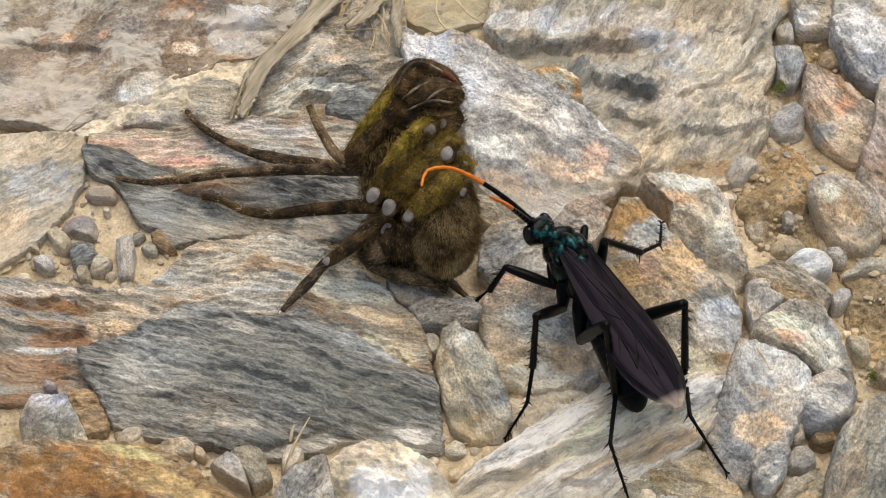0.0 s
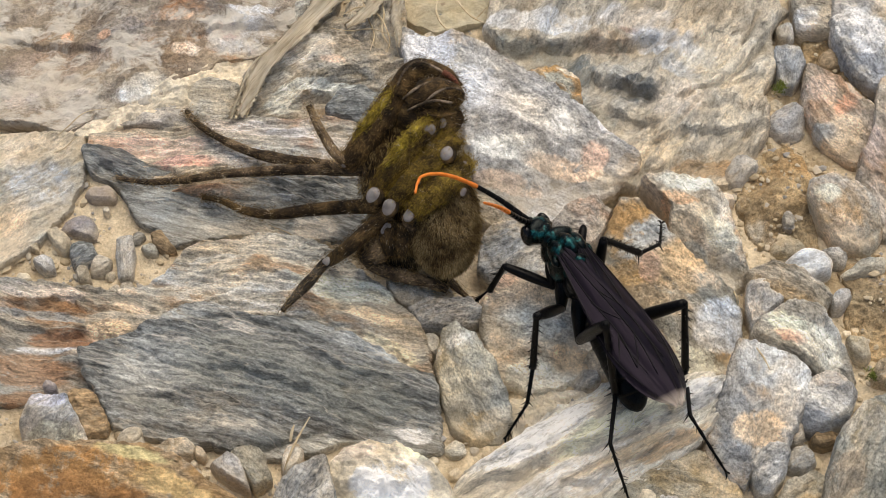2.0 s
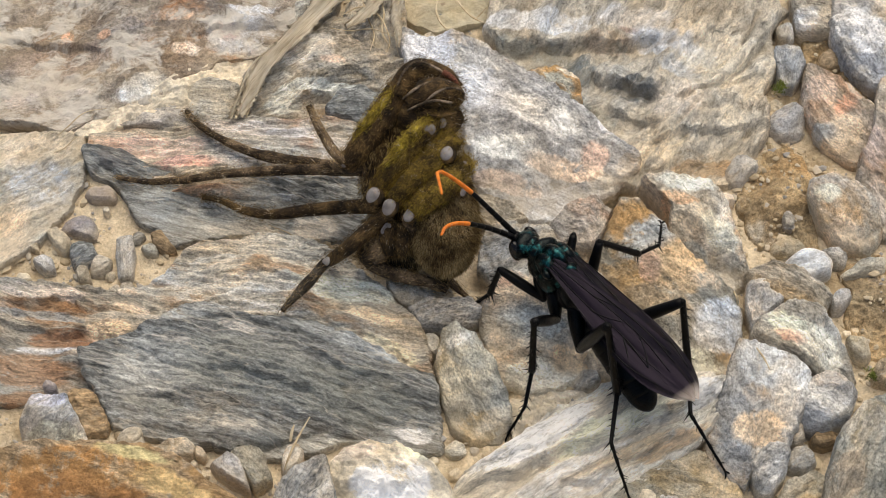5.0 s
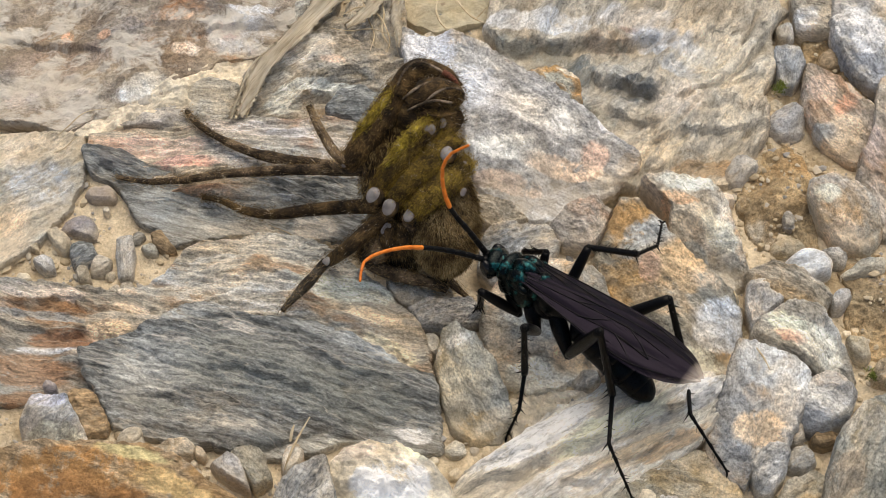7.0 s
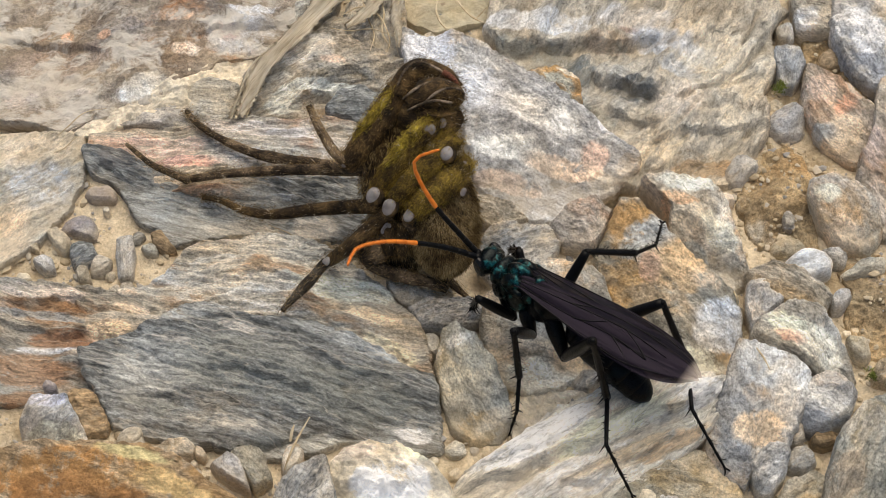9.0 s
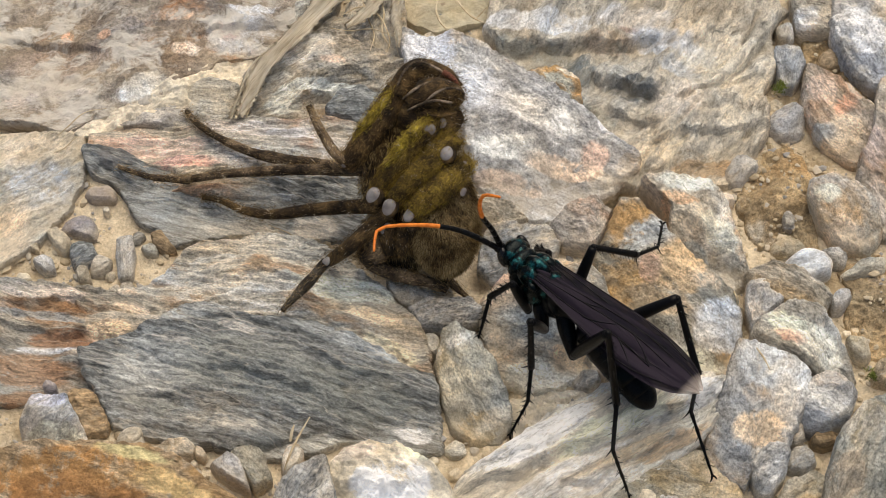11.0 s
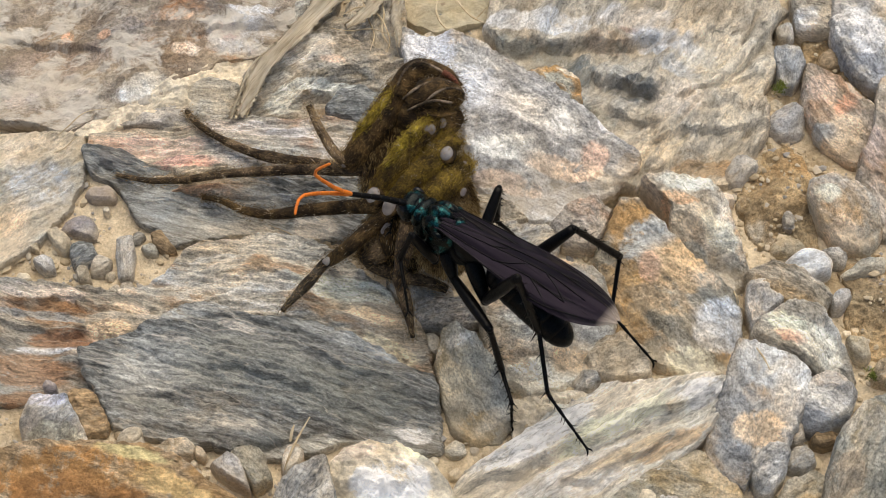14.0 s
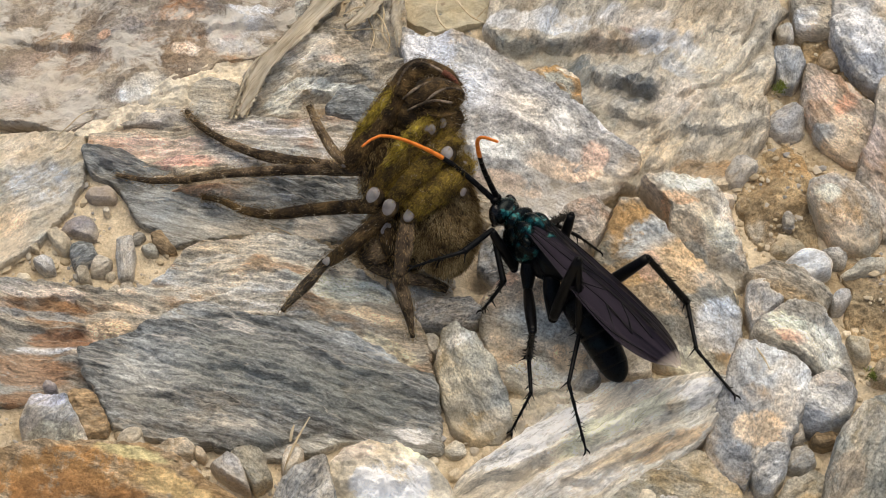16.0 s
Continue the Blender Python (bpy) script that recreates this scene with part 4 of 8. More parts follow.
rock('rock', 'big grey-brown rock with slanting grain', 'olive', 13, 4, 63, (-0.1, 0.2), [(72.2, -53.0), (74.7, -48.6), (78.2, -44.1), (82.8, -40.5), (88.4, -38.7), (85.8, -65.4), (69.2, -66.2), (70.3, -58.3)],
     mineral_shading=[(76.6, -47.1, 5.8, 7.0, 60, (0.482, 0.439, 0.362), 0.7), (73.3, -57.7, 5.8, 4.2, 60, (0.406, 0.336, 0.249), 0.7)])
rock('rock', 'pale grey cobble with pitted face', 'greycream', 8, 3.2, 35, (0, 0.2), [(57.1, -52.7), (59.0, -50.0), (62.8, -48.3), (64.9, -50.0), (63.1, -54.9), (60.6, -58.3), (58.5, -58.3)])
rock('pebble', 'small pale blue-grey pebble among cobbles', 'bluewhite', 6, 2.2, 0, (0, 0.1), [(63.3, -44.3), (65.4, -42.4), (68.0, -43.3), (68.4, -46.0), (66.5, -47.4), (64.0, -46.3)])
rock('pebble', 'brown gritty pebble among grey ones', 'brownstone', 5, 2, 6, (0, 0.1), [(69.5, -45.6), (71.8, -43.6), (74.9, -44.5), (74.4, -46.5), (71.9, -47.6), (69.9, -47.1)])
rock('pebble', 'grey gritty pebble among loose stones', 'grey', 5, 2, 24, (0, 0.1), [(64.0, -49.9), (66.0, -47.9), (69.7, -48.2), (70.3, -50.5), (67.7, -53.1), (64.6, -52.4)])
rock('rock', 'rough stone crusted with clay', 'olive', 6, 2.5, 35, (0, 0.2), [(61.9, -58.9), (64.4, -55.7), (68.7, -54.1), (71.3, -55.7), (71.1, -63.6), (60.8, -63.6)])
rock('pebble', 'small cream stone with a green moss tuft', 'cream', 6, 2, 65, (0, 0.1), [(83.0, -30.6), (84.3, -28.7), (87.0, -27.7), (88.7, -31.8), (85.8, -33.7), (83.1, -33.2)])
rock('pebble', 'flat lavender-grey pebble in clay', 'lavender', 3.2, 1.2, -6, (0, 0), [(-74.0, 12.7), (-72.8, 14.7), (-70.0, 15.3), (-67.5, 13.0), (-67.8, 11.1), (-71.9, 10.9)])
rock('pebble', 'long lavender-grey pebble in clay', 'lavender', 3.6, 1.3, 18, (0, 0), [(-77.8, 4.1), (-75.4, 6.3), (-72.0, 7.0), (-70.6, 4.1), (-70.5, 1.0), (-73.8, 2.2), (-77.1, 2.7)])
rock('pebble', 'cream wedge-shaped pebble in clay', 'claystone', 4, 1.3, -46, (0, 0), [(-80.5, 2.7), (-78.5, 3.6), (-76.2, 1.7), (-74.9, -0.4), (-76.4, -2.7), (-78.7, -0.1)])
rock('pebble', 'dark grey faceted pebble in clay', 'slate', 5, 1.8, 35, (0, 0.1), [(-75.1, -2.2), (-73.6, -0.1), (-71.1, 0.2), (-69.6, -2.8), (-70.7, -5.4), (-73.1, -6.3), (-74.5, -5.0)])
rock('pebble', 'long upright grey pebble in clay', 'grey', 4.5, 1.2, 86, (0, 0), [(-66.2, 1.7), (-63.2, 2.6), (-62.2, -2.2), (-62.0, -8.4), (-64.9, -8.8), (-65.6, -3.6)])
rock('pebble', 'small grey pebble against a slab', 'grey', 3.8, 1.4, 24, (0, 0), [(-70.9, -5.7), (-69.6, -3.5), (-67.0, -3.2), (-66.6, -5.7), (-68.3, -7.6), (-70.5, -7.9)])
rock('pebble', 'pale upright pebble in clay', 'paleslab', 4.4, 1.3, -73, (0, 0), [(-73.4, -7.3), (-72.4, -5.6), (-71.1, -6.9), (-69.9, -9.7), (-72.5, -9.7)])
rock('pebble', 'small dark pebble in pale clay', 'slate', 3, 1, 24, (0, 0), [(-63.1, 1.5), (-61.9, 2.7), (-60.3, 2.1), (-61.3, 0.4), (-62.6, -0.1)])
rock('pebble', 'brown broken chip of slate', 'brownstone', 4, 1.2, -46, (0, 0), [(-59.3, 2.1), (-57.2, 3.1), (-55.5, 0.3), (-53.7, -1.8), (-56.2, -2.1), (-58.4, -0.7)])
rock('pebble', 'olive pebble in clay', 'olive', 3.4, 1.3, -24, (0, 0), [(-61.2, -0.8), (-59.7, 0.1), (-57.8, -1.1), (-57.4, -2.7), (-59.9, -2.7)])
rock('pebble', 'blue-grey pebble at a slab foot', 'bluewhite', 4.4, 1.5, -35, (0, 0), [(-82.3, -4.9), (-80.6, -3.0), (-78.5, -4.4), (-77.8, -6.9), (-79.7, -7.4)])
rock('pebble', 'tiny purple-grey pebble on a slab', 'lavender', 8.2, 1, -24, (0, 0), [(-76.4, -35.8), (-75.4, -35.0), (-73.6, -35.8), (-73.3, -37.1), (-75.0, -37.3)])
rock('pebble', 'pale rounded pebble at a slab foot', 'claystone', 5, 1.6, 12, (0, 0), [(34.9, -58.4), (37.1, -56.5), (39.4, -57.5), (39.9, -59.6), (36.1, -60.2)])
rock('pebble', 'white-grey rounded pebble in clay', 'bluewhite', 5, 1.6, -6, (0, 0), [(39.8, -58.4), (42.5, -57.2), (45.1, -57.9), (45.7, -60.2), (40.2, -60.3)])
rock('pebble', 'grey chip in the clay hollow', 'grey', 4, 1.4, -24, (0, 0.1), [(69.3, 6.7), (70.6, 7.7), (71.6, 5.4), (71.2, 3.8), (69.6, 4.0)])
rock('pebble', 'tan chip in loose clay', 'olive', 4, 1.6, -18, (0, 0.1), [(66.3, -0.2), (68.8, 1.4), (72.6, 0.1), (73.9, -1.8), (70.1, -2.8), (66.7, -2.3)])
rock('pebble', 'low brown stone in clay', 'olive', 4, 1.5, 24, (0, 0.1), [(79.9, -6.8), (84.6, -4.8), (89.1, -3.2), (88.7, -6.4), (83.2, -7.8), (80.2, -8.1)])
rock('pebble', 'pale pebble between a slate and an upright stone', 'cream', 4, 1.4, -35, (0, 0.1), [(-3.5, -22.1), (-1.8, -21.3), (-0.7, -23.3), (-0.9, -27.0), (-2.6, -26.7)])
rock('pebble', 'small brown-grey stone above a cobble', 'olive', 5, 1.8, -35, (0, 0.1), [(79.0, -22.5), (82.2, -23.8), (83.5, -26.8), (81.7, -28.6), (79.4, -26.8)])
rock('rock', 'smooth olive-tan stone in a hollow at the back', 'smootholive', 1.6, 1, 0, (0, 0), [(-9.6, 73.6), (10.6, 73.6), (9.2, 59.4), (2.0, 58.2), (-1.7, 56.6), (-8.5, 60.5)])
rock('rock', 'small layered cream stone beside dry straw', 'cream', 5, 1.6, 35, (0, 0.1), [(-27.5, 55.5), (-23.9, 58.8), (-17.7, 56.6), (-15.2, 51.4), (-20.1, 52.9)])
rock('rock', 'cream stone wrapped in dry root fibres', 'cream', 6, 2, 65, (0, 0.1), [(-22.6, 57.1), (-18.0, 69.2), (-9.9, 69.2), (-8.5, 58.6), (-8.8, 48.9), (-15.1, 50.4)])
rock('rock', 'pale stone beneath dry straw', 'paleslab', 5, 1.5, 46, (0, 0.1), [(-32.4, 70.0), (-21.8, 70.0), (-24.0, 60.8), (-30.0, 55.6), (-33.6, 53.3), (-31.9, 60.8)])
rock('rock', 'pale clay bank packed along the edge of a slab', 'claystone', 4.4, 0.8, 24, (0, 0), [(-78.7, 29.0), (-67.9, 33.9), (-61.6, 36.6), (-58.3, 40.4), (-54.9, 44.0), (-51.4, 44.8), (-48.5, 47.9), (-41.9, 49.2), (-42.0, 41.6), (-46.2, 40.1), (-54.1, 40.4), (-53.7, 34.5), (-59.0, 33.6), (-68.7, 29.6), (-75.0, 27.5)])
rock('rock', 'crumbly brown clay mound between stones', 'dirt', 2.0, 2.4, 35, (0, 0), [(64.9, 22.2), (72.9, 25.7), (76.7, 18.5), (76.8, 6.9), (75.6, -0.4), (68.4, -2.6), (63.2, 3.0), (60.8, 11.0)])
rock('rock', 'loose brown clay lump by the stones', 'dirt', 2.0, 2.4, -24, (0, 0), [(78.9, -5.5), (89.4, -1.4), (91.6, -12.3), (88.8, -25.6), (83.1, -26.9), (80.4, -21.7), (79.9, -16.4), (82.1, -12.3)])
rock('rock', 'brown clay packed in a gap', 'dirt', 2.2, 1.6, -35, (0, 0), [(78.9, 55.4), (84.3, 53.8), (87.1, 45.8), (93.0, 34.8), (89.4, 34.8), (83.2, 44.2), (78.7, 47.4)])
rock('rock', 'pale clay packed between stones', 'claystone', 3, 0.8, -24, (0, 0), [(13.1, -36.3), (23.4, -35.2), (30.2, -34.7), (27.6, -39.5), (18.8, -44.5), (13.7, -44.9)])


# ---- clay ground: one sheet, fine near the stones and coarse towards the horizon ----
def away(px, py, poly):
    """Distance from points to a closed outline, and whether they lie within."""
    best, inside = np.full(px.shape, 1e9), np.zeros(px.shape, bool)
    for (ax, ay), (bx, by) in zip(poly, np.roll(poly, -1, axis=0)):
        dx, dy = bx - ax, by - ay
        t = np.clip(((px - ax) * dx + (py - ay) * dy) / (dx * dx + dy * dy), 0, 1)
        best = np.minimum(best, np.hypot(px - ax - t * dx, py - ay - t * dy))
        if ay != by:
            inside ^= ((ay > py) != (by > py)) & (px < (bx - ax) * (py - ay) / (by - ay) + ax)
    return best, inside


# shaded hollows in the clay: x, y, radius, depth
HOLLOWS = [(44.4, 11.2, 5, 7), (36.4, 13.3, 3, 6), (94.0, 38.9, 4, 7), (-88.3, 33.6, 6, 5), (-82.8, 33.0, 4, 5), (79.6, 57.7, 5, 3), (10.5, -31.0, 4, 3), (53.0, -7.1, 4, 4), (6.9, -8.2, 3, 3)]


def ground():
    far = [140 * 1.28 ** k for k in range(1, 24)]
    line = np.array([-f for f in reversed(far)] + list(np.linspace(-140, 140, 231)) + far)
    gx, gy = np.meshgrid(line, line)
    fill = np.zeros(gx.shape)
    for poly, top, small in PLANS:
        d, ins = away(gx, gy, poly)
        d = np.where(ins, 0, d)
        fill = np.maximum(fill, min(top * 0.25, 1.0) * np.exp(-d / (1.8 if small else 4.0)))
    z = np.empty(gx.shape)
    for (i, j), x in np.ndenumerate(gx):
        p = Vector((x, gy[i, j], 0))
        z[i, j] = -0.7 + noise.noise(p * 0.06) * 0.9 + noise.noise(p * 0.25) * 0.9 + abs(noise.noise(p * 0.6)) * 0.7 if abs(x) < 400 else noise.noise(p * 0.01) * 3
    z += fill
    for hx, hy, r, deep in HOLLOWS:
        z -= deep * np.exp(-((gx - hx) ** 2 + (gy - hy) ** 2) / (r * r))
    n = len(line)
    verts = np.stack([gx.ravel(), gy.ravel(), z.ravel()], 1) * MM
    faces = [(i * n + j, i * n + j + 1, (i + 1) * n + j + 1, (i + 1) * n + j) for i in range(n - 1) for j in range(n - 1)]
    ob = mesh_object("ground", verts, faces, CLAY_MAT)
    tagged(ob, "dry tan clay ground between the stones", "ground", kind="structure")
    return gx, gy, z


def chips():
    """Small broken stones in the gaps, each a thing of its own."""
    r = random.Random(77)
    kinds = ["paleslab", "cream", "grey", "olive", "ochrecream", "claystone", "claystone", "claystone", "cream"]
    words = {"paleslab": "pale grey", "cream": "cream", "grey": "grey", "olive": "olive-grey", "ochrecream": "tan", "bluewhite": "bluish white",
             "claystone": "clay-coated", "brownstone": "brown"}
    made = 0
    for _ in range(2600):
        x, y = r.uniform(-98, 98), r.uniform(-56, 66)
        rad = r.choice((0.9, 1.2, 1.6, 2.0))
        px, py = np.array([x]), np.array([y])
        clear = True
        for poly, top, small in PLANS:
            if abs(poly[:, 0].mean() - x) > 70:
                continue
            if np.hypot(poly[:, 0] - x, poly[:, 1] - y).min() > 45:
                continue
            d, ins = away(px, py, poly)
            if ins[0] or d[0] < rad * 0.75:
                clear = False
                break
        if not clear:
            continue
        kind = r.choice(kinds)
        n = r.randint(5, 7)
        a0 = r.uniform(0, 6)
        plan = [(x + rad * r.uniform(0.75, 1.2) * math.cos(a0 + 6.283 * k / n), y + rad * r.uniform(0.65, 1.1) * math.sin(a0 + 6.283 * k / n)) for k in range(n)]
        rock("pebble", "small %s chip of stone in the clay" % words[kind], kind, r.uniform(1.5, 2.6), min(1.0, rad * 0.35), r.randint(-60, 60), (0, r.uniform(0, 0.2)), plan)
        made += 1
        if made >= 64:
            break


chips()
GX, GY, GZ = ground()


def gravel():
    """Loose grit on the clay, too many grains to count."""
    r = random.Random(11)
    ico = bmesh.new()
    bmesh.ops.create_icosphere(ico, subdivisions=1, radius=1)
    base = np.array([v.co[:] for v in ico.verts])
    tris = [tuple(v.index for v in f.verts) for f in ico.faces]
    ico.free()
    verts, faces = [], []
    x0, step = -140.0, 280 / 230
    spots = np.array([(r.uniform(-105, 105), r.uniform(-62, 72)) for _ in range(12000)])
    free = np.ones(len(spots), bool)
    lift = np.full(len(spots), -9.0)
    for poly, top, small in PLANS:
        d, ins = away(spots[:, 0], spots[:, 1], poly)
        if top < 3.1 and not small:
            lift = np.where(ins & (d > 1.5), top - 0.3, lift)
        else:
            free &= ~(ins & (d > 0.8))
    k = 23
    for (x, y), over in zip(spots[free], lift[free]):
        if noise.noise(Vector((x * 0.07, y * 0.07, 4))) < -0.18:
            continue
        i, j = int(round((y - x0) / step)) + k, int(round((x - x0) / step)) + k
        size = 0.18 + 1.0 * r.random() ** 5 + 0.25 * r.random()
        jag = base * np.array([r.uniform(0.7, 1.4), r.uniform(0.7, 1.3), r.uniform(0.5, 0.9)])
        jag = jag * np.array([[r.uniform(0.75, 1.2)] for _ in base]) * size
        a = r.uniform(0, 6.3)
        c, s = math.cos(a), math.sin(a)
        n = len(verts)
        for q in jag:
            verts.append(((x + q[0] * c - q[1] * s) * MM, (y + q[0] * s + q[1] * c) * MM, (max(GZ[i, j], over) + q[2] + size * 0.15) * MM))
        faces += [(a1 + n, b1 + n, c1 + n) for a1, b1, c1 in tris]
    s = Shade("grit", 0.9, 0, 0.2)
    geo = s.node("ShaderNodeNewGeometry")
    rnd = geo.outputs["Random Per Island"]
    col = s.ramp(rnd, (0.0, (0.30, 0.25, 0.18)), (0.35, (0.50, 0.41, 0.28)), (0.7, (0.58, 0.50, 0.38)), (0.9, (0.33, 0.32, 0.31)))
    ob = mesh_object("gravel", verts, faces, s.done(col), smooth=False)
    tagged(ob, "loose tan and grey grit on the clay", "gravel", kind="stuff")


gravel()


# ---- shared modelling helpers for the animals ----
def part(name, bm, material, parent, label="", smooth=True):
    """Link a bmesh as one mesh object under a thing or a part."""
    me = bpy.data.meshes.new(name)
    bm.to_mesh(me)
    bm.free()
    for m in material if isinstance(material, (list, tuple)) else [material]:
        me.materials.append(m)
    if smooth:
        me.polygons.foreach_set("use_smooth", [True] * len(me.polygons))
    ob = new(name, me)
    ob.parent = parent
    return tagged(ob, label)


def spline(points, steps):
    """A smooth run through rows of numbers."""
    p = np.array(points, float)
    q = np.vstack([2 * p[0] - p[1], p, 2 * p[-1] - p[-2]])
    rows = []
    for i in range(1, len(q) - 2):
        for k in range(steps):
            t = k / steps
            a, b, c, d = q[i - 1], q[i], q[i + 1], q[i + 2]
            rows.append(0.5 * (2 * b + (c - a) * t + (2 * a - 5 * b + 4 * c - d) * t * t + (3 * b - a - 3 * c + d) * t ** 3))
    rows.append(p[-1])
    return np.array(rows)


def add_tube(bm, rows, sides=10, flat=1.0, mat=0):
    """A tube along rows of (x, y, z, radius), in metres, closed at both ends."""
    rings, up = [], Vector((0.13, 0.21, 0.97))
    for i, row in enumerate(rows):
        a, b = rows[max(0, i - 1)], rows[min(len(rows) - 1, i + 1)]
        d = Vector(b[:3]) - Vector(a[:3])
        d = d.normalized() if d.length > 0 else Vector((1, 0, 0))
        s = d.cross(up).normalized()
        n = s.cross(d)
        rings.append([bm.verts.new(Vector(row[:3]) + (s * math.cos(w) + n * math.sin(w) * flat) * row[3])
                      for w in (2 * math.pi * k / sides for k in range(sides))])
    made = []
    for r0, r1 in zip(rings, rings[1:]):
        for k in range(sides):
            made.append(bm.faces.new((r0[k], r0[(k + 1) % sides], r1[(k + 1) % sides], r1[k])))
    made.append(bm.faces.new(list(reversed(rings[0]))))
    made.append(bm.faces.new(rings[-1]))
    for f in made:
        f.material_index = mat
    return rings


def add_ball(bm, centre, radii, turn=None, detail=3, mat=0):
    """An ellipsoid."""
    m = Matrix.Translation(centre) @ (turn or Matrix.Identity(4)) @ Matrix.Diagonal((*radii, 1))
    made = bmesh.ops.create_icosphere(bm, subdivisions=detail, radius=1, matrix=m)
    for f in {f for v in made["verts"] for f in v.link_faces}:
        f.material_index = mat
    return made["verts"]


def add_bristle(bm, root, tip, wide, mat=1):
    d = (tip - root).normalized()
    s = d.cross(Vector((0.3, -0.6, 0.74))).normalized() * wide
    n = s.cross(d).normalized() * wide
    v = [bm.verts.new(p) for p in (root + s, root - s * 0.5 + n, root - s * 0.5 - n, tip)]
    for k in ((0, 1, 3), (1, 2, 3), (2, 0, 3)):
        bm.faces.new([v[i] for i in k]).material_index = mat


# ---- the spider ----
def hair_material(name, dark, mid, light, patch=None, scale=1.0):
    s = Shade(name, 0.75, 0, 0.25)
    co = s.coords()
    a, b = s.noise(co, 260 * scale, 5, 0.6), s.noise(co, 2600, 3, 0.7)
    col = s.ramp(a, (0.36, dark), (0.49, mid), (0.64, light))
    if patch:
        col = s.mix(s.ramp(s.noise(co, 110, 4, 0.6), (0.42, 0.0), (0.58, 0.9)), col, patch)
    col = s.mix(0.8, col, s.ramp(b, (0.34, 0.3), (0.58, 1.5)), "MULTIPLY")
    n = s.bump(b, 0.8, 0.0004)
    return s.done(col, s.bump(a, 0.5, 0.0006, n))


SPIDER = {
    "brown": hair_material("brown_leg_hair", (0.014, 0.009, 0.005), (0.055, 0.037, 0.022), (0.19, 0.135, 0.085)),
    "dark": hair_material("dark_leg_hair", (0.009, 0.0052, 0.002), (0.040, 0.024, 0.009), (0.13, 0.080, 0.032)),
    "black": hair_material("black_shell", (0.010, 0.008, 0.006), (0.026, 0.020, 0.014), (0.09, 0.075, 0.06)),
    "yellow": hair_material("yellow_femur_hair", (0.05, 0.034, 0.005), (0.17, 0.125, 0.014), (0.36, 0.27, 0.03)),
    "olive": hair_material("olive_femur_hair", (0.022, 0.013, 0.0035), (0.085, 0.056, 0.012), (0.21, 0.145, 0.025)),
    "abdomen": hair_material("abdomen_hair", (0.050, 0.032, 0.014), (0.13, 0.088, 0.042), (0.26, 0.185, 0.10), None, 3.0),
    "rust": hair_material("rust_brown_shell", (0.06, 0.02, 0.012), (0.14, 0.05, 0.03), (0.26, 0.11, 0.07)),
    "rim": hair_material("pale_rim", (0.02, 0.014, 0.008), (0.085, 0.062, 0.042), (0.28, 0.22, 0.165)),
}
HAIR = hair_material("pale_bristles", (0.16, 0.10, 0.040), (0.36, 0.25, 0.115), (0.60, 0.45, 0.24))
TUFT = hair_material("tuft_bristles", (0.30, 0.24, 0.17), (0.45, 0.38, 0.29), (0.60, 0.53, 0.43))
OLIVE_HAIR = hair_material("olive_bristles", (0.07, 0.045, 0.007), (0.27, 0.185, 0.026), (0.50, 0.36, 0.07))
DARK_HAIR = hair_material("brown_bristles", (0.035, 0.020, 0.007), (0.14, 0.085, 0.030), (0.34, 0.225, 0.09))
YELLOW_HAIR = hair_material("yellow_bristles", (0.26, 0.195, 0.025), (0.50, 0.38, 0.05), (0.66, 0.53, 0.11))


def membrane_material():
    s = Shade("joint_membrane", 0.38, 0, 0.4)
    s.bsdf.inputs["Subsurface Weight"].default_value = 0.15
    co = s.coords()
    return s.done(s.ramp(s.noise(co, 500, 4), (0.3, (0.13, 0.11, 0.108)), (0.7, (0.30, 0.262, 0.258))), s.bump(s.noise(co, 900), 0.2, 0.0003))


SPIDER["membrane"] = membrane_material()
SPIDER_BASE = Vector((2, -2, 5)) * MM
spider = new("spider")
spider.matrix_world = Matrix.Translation(SPIDER_BASE)
tagged(spider, "large brown hairy spider with yellow-striped femora crouched on slate", "spider")
fur = random.Random(23)


def bristles(bm, verts_normals, count, length, lean, dark=0.0, wide=0.00005):
    for _ in range(count):
        co, no = verts_normals[fur.randrange(len(verts_normals))]
        jit = Vector((fur.gauss(0, 1), fur.gauss(0, 1), fur.gauss(0, 1)))
        d = (no * 0.4 + lean * 0.9 + jit * 0.2).normalized()
        root = co + jit * 0.0004 - no * 0.0001
        add_bristle(bm, root, root + d * length * fur.uniform(0.5, 1.3), wide, 3 if fur.random() < dark else 1)


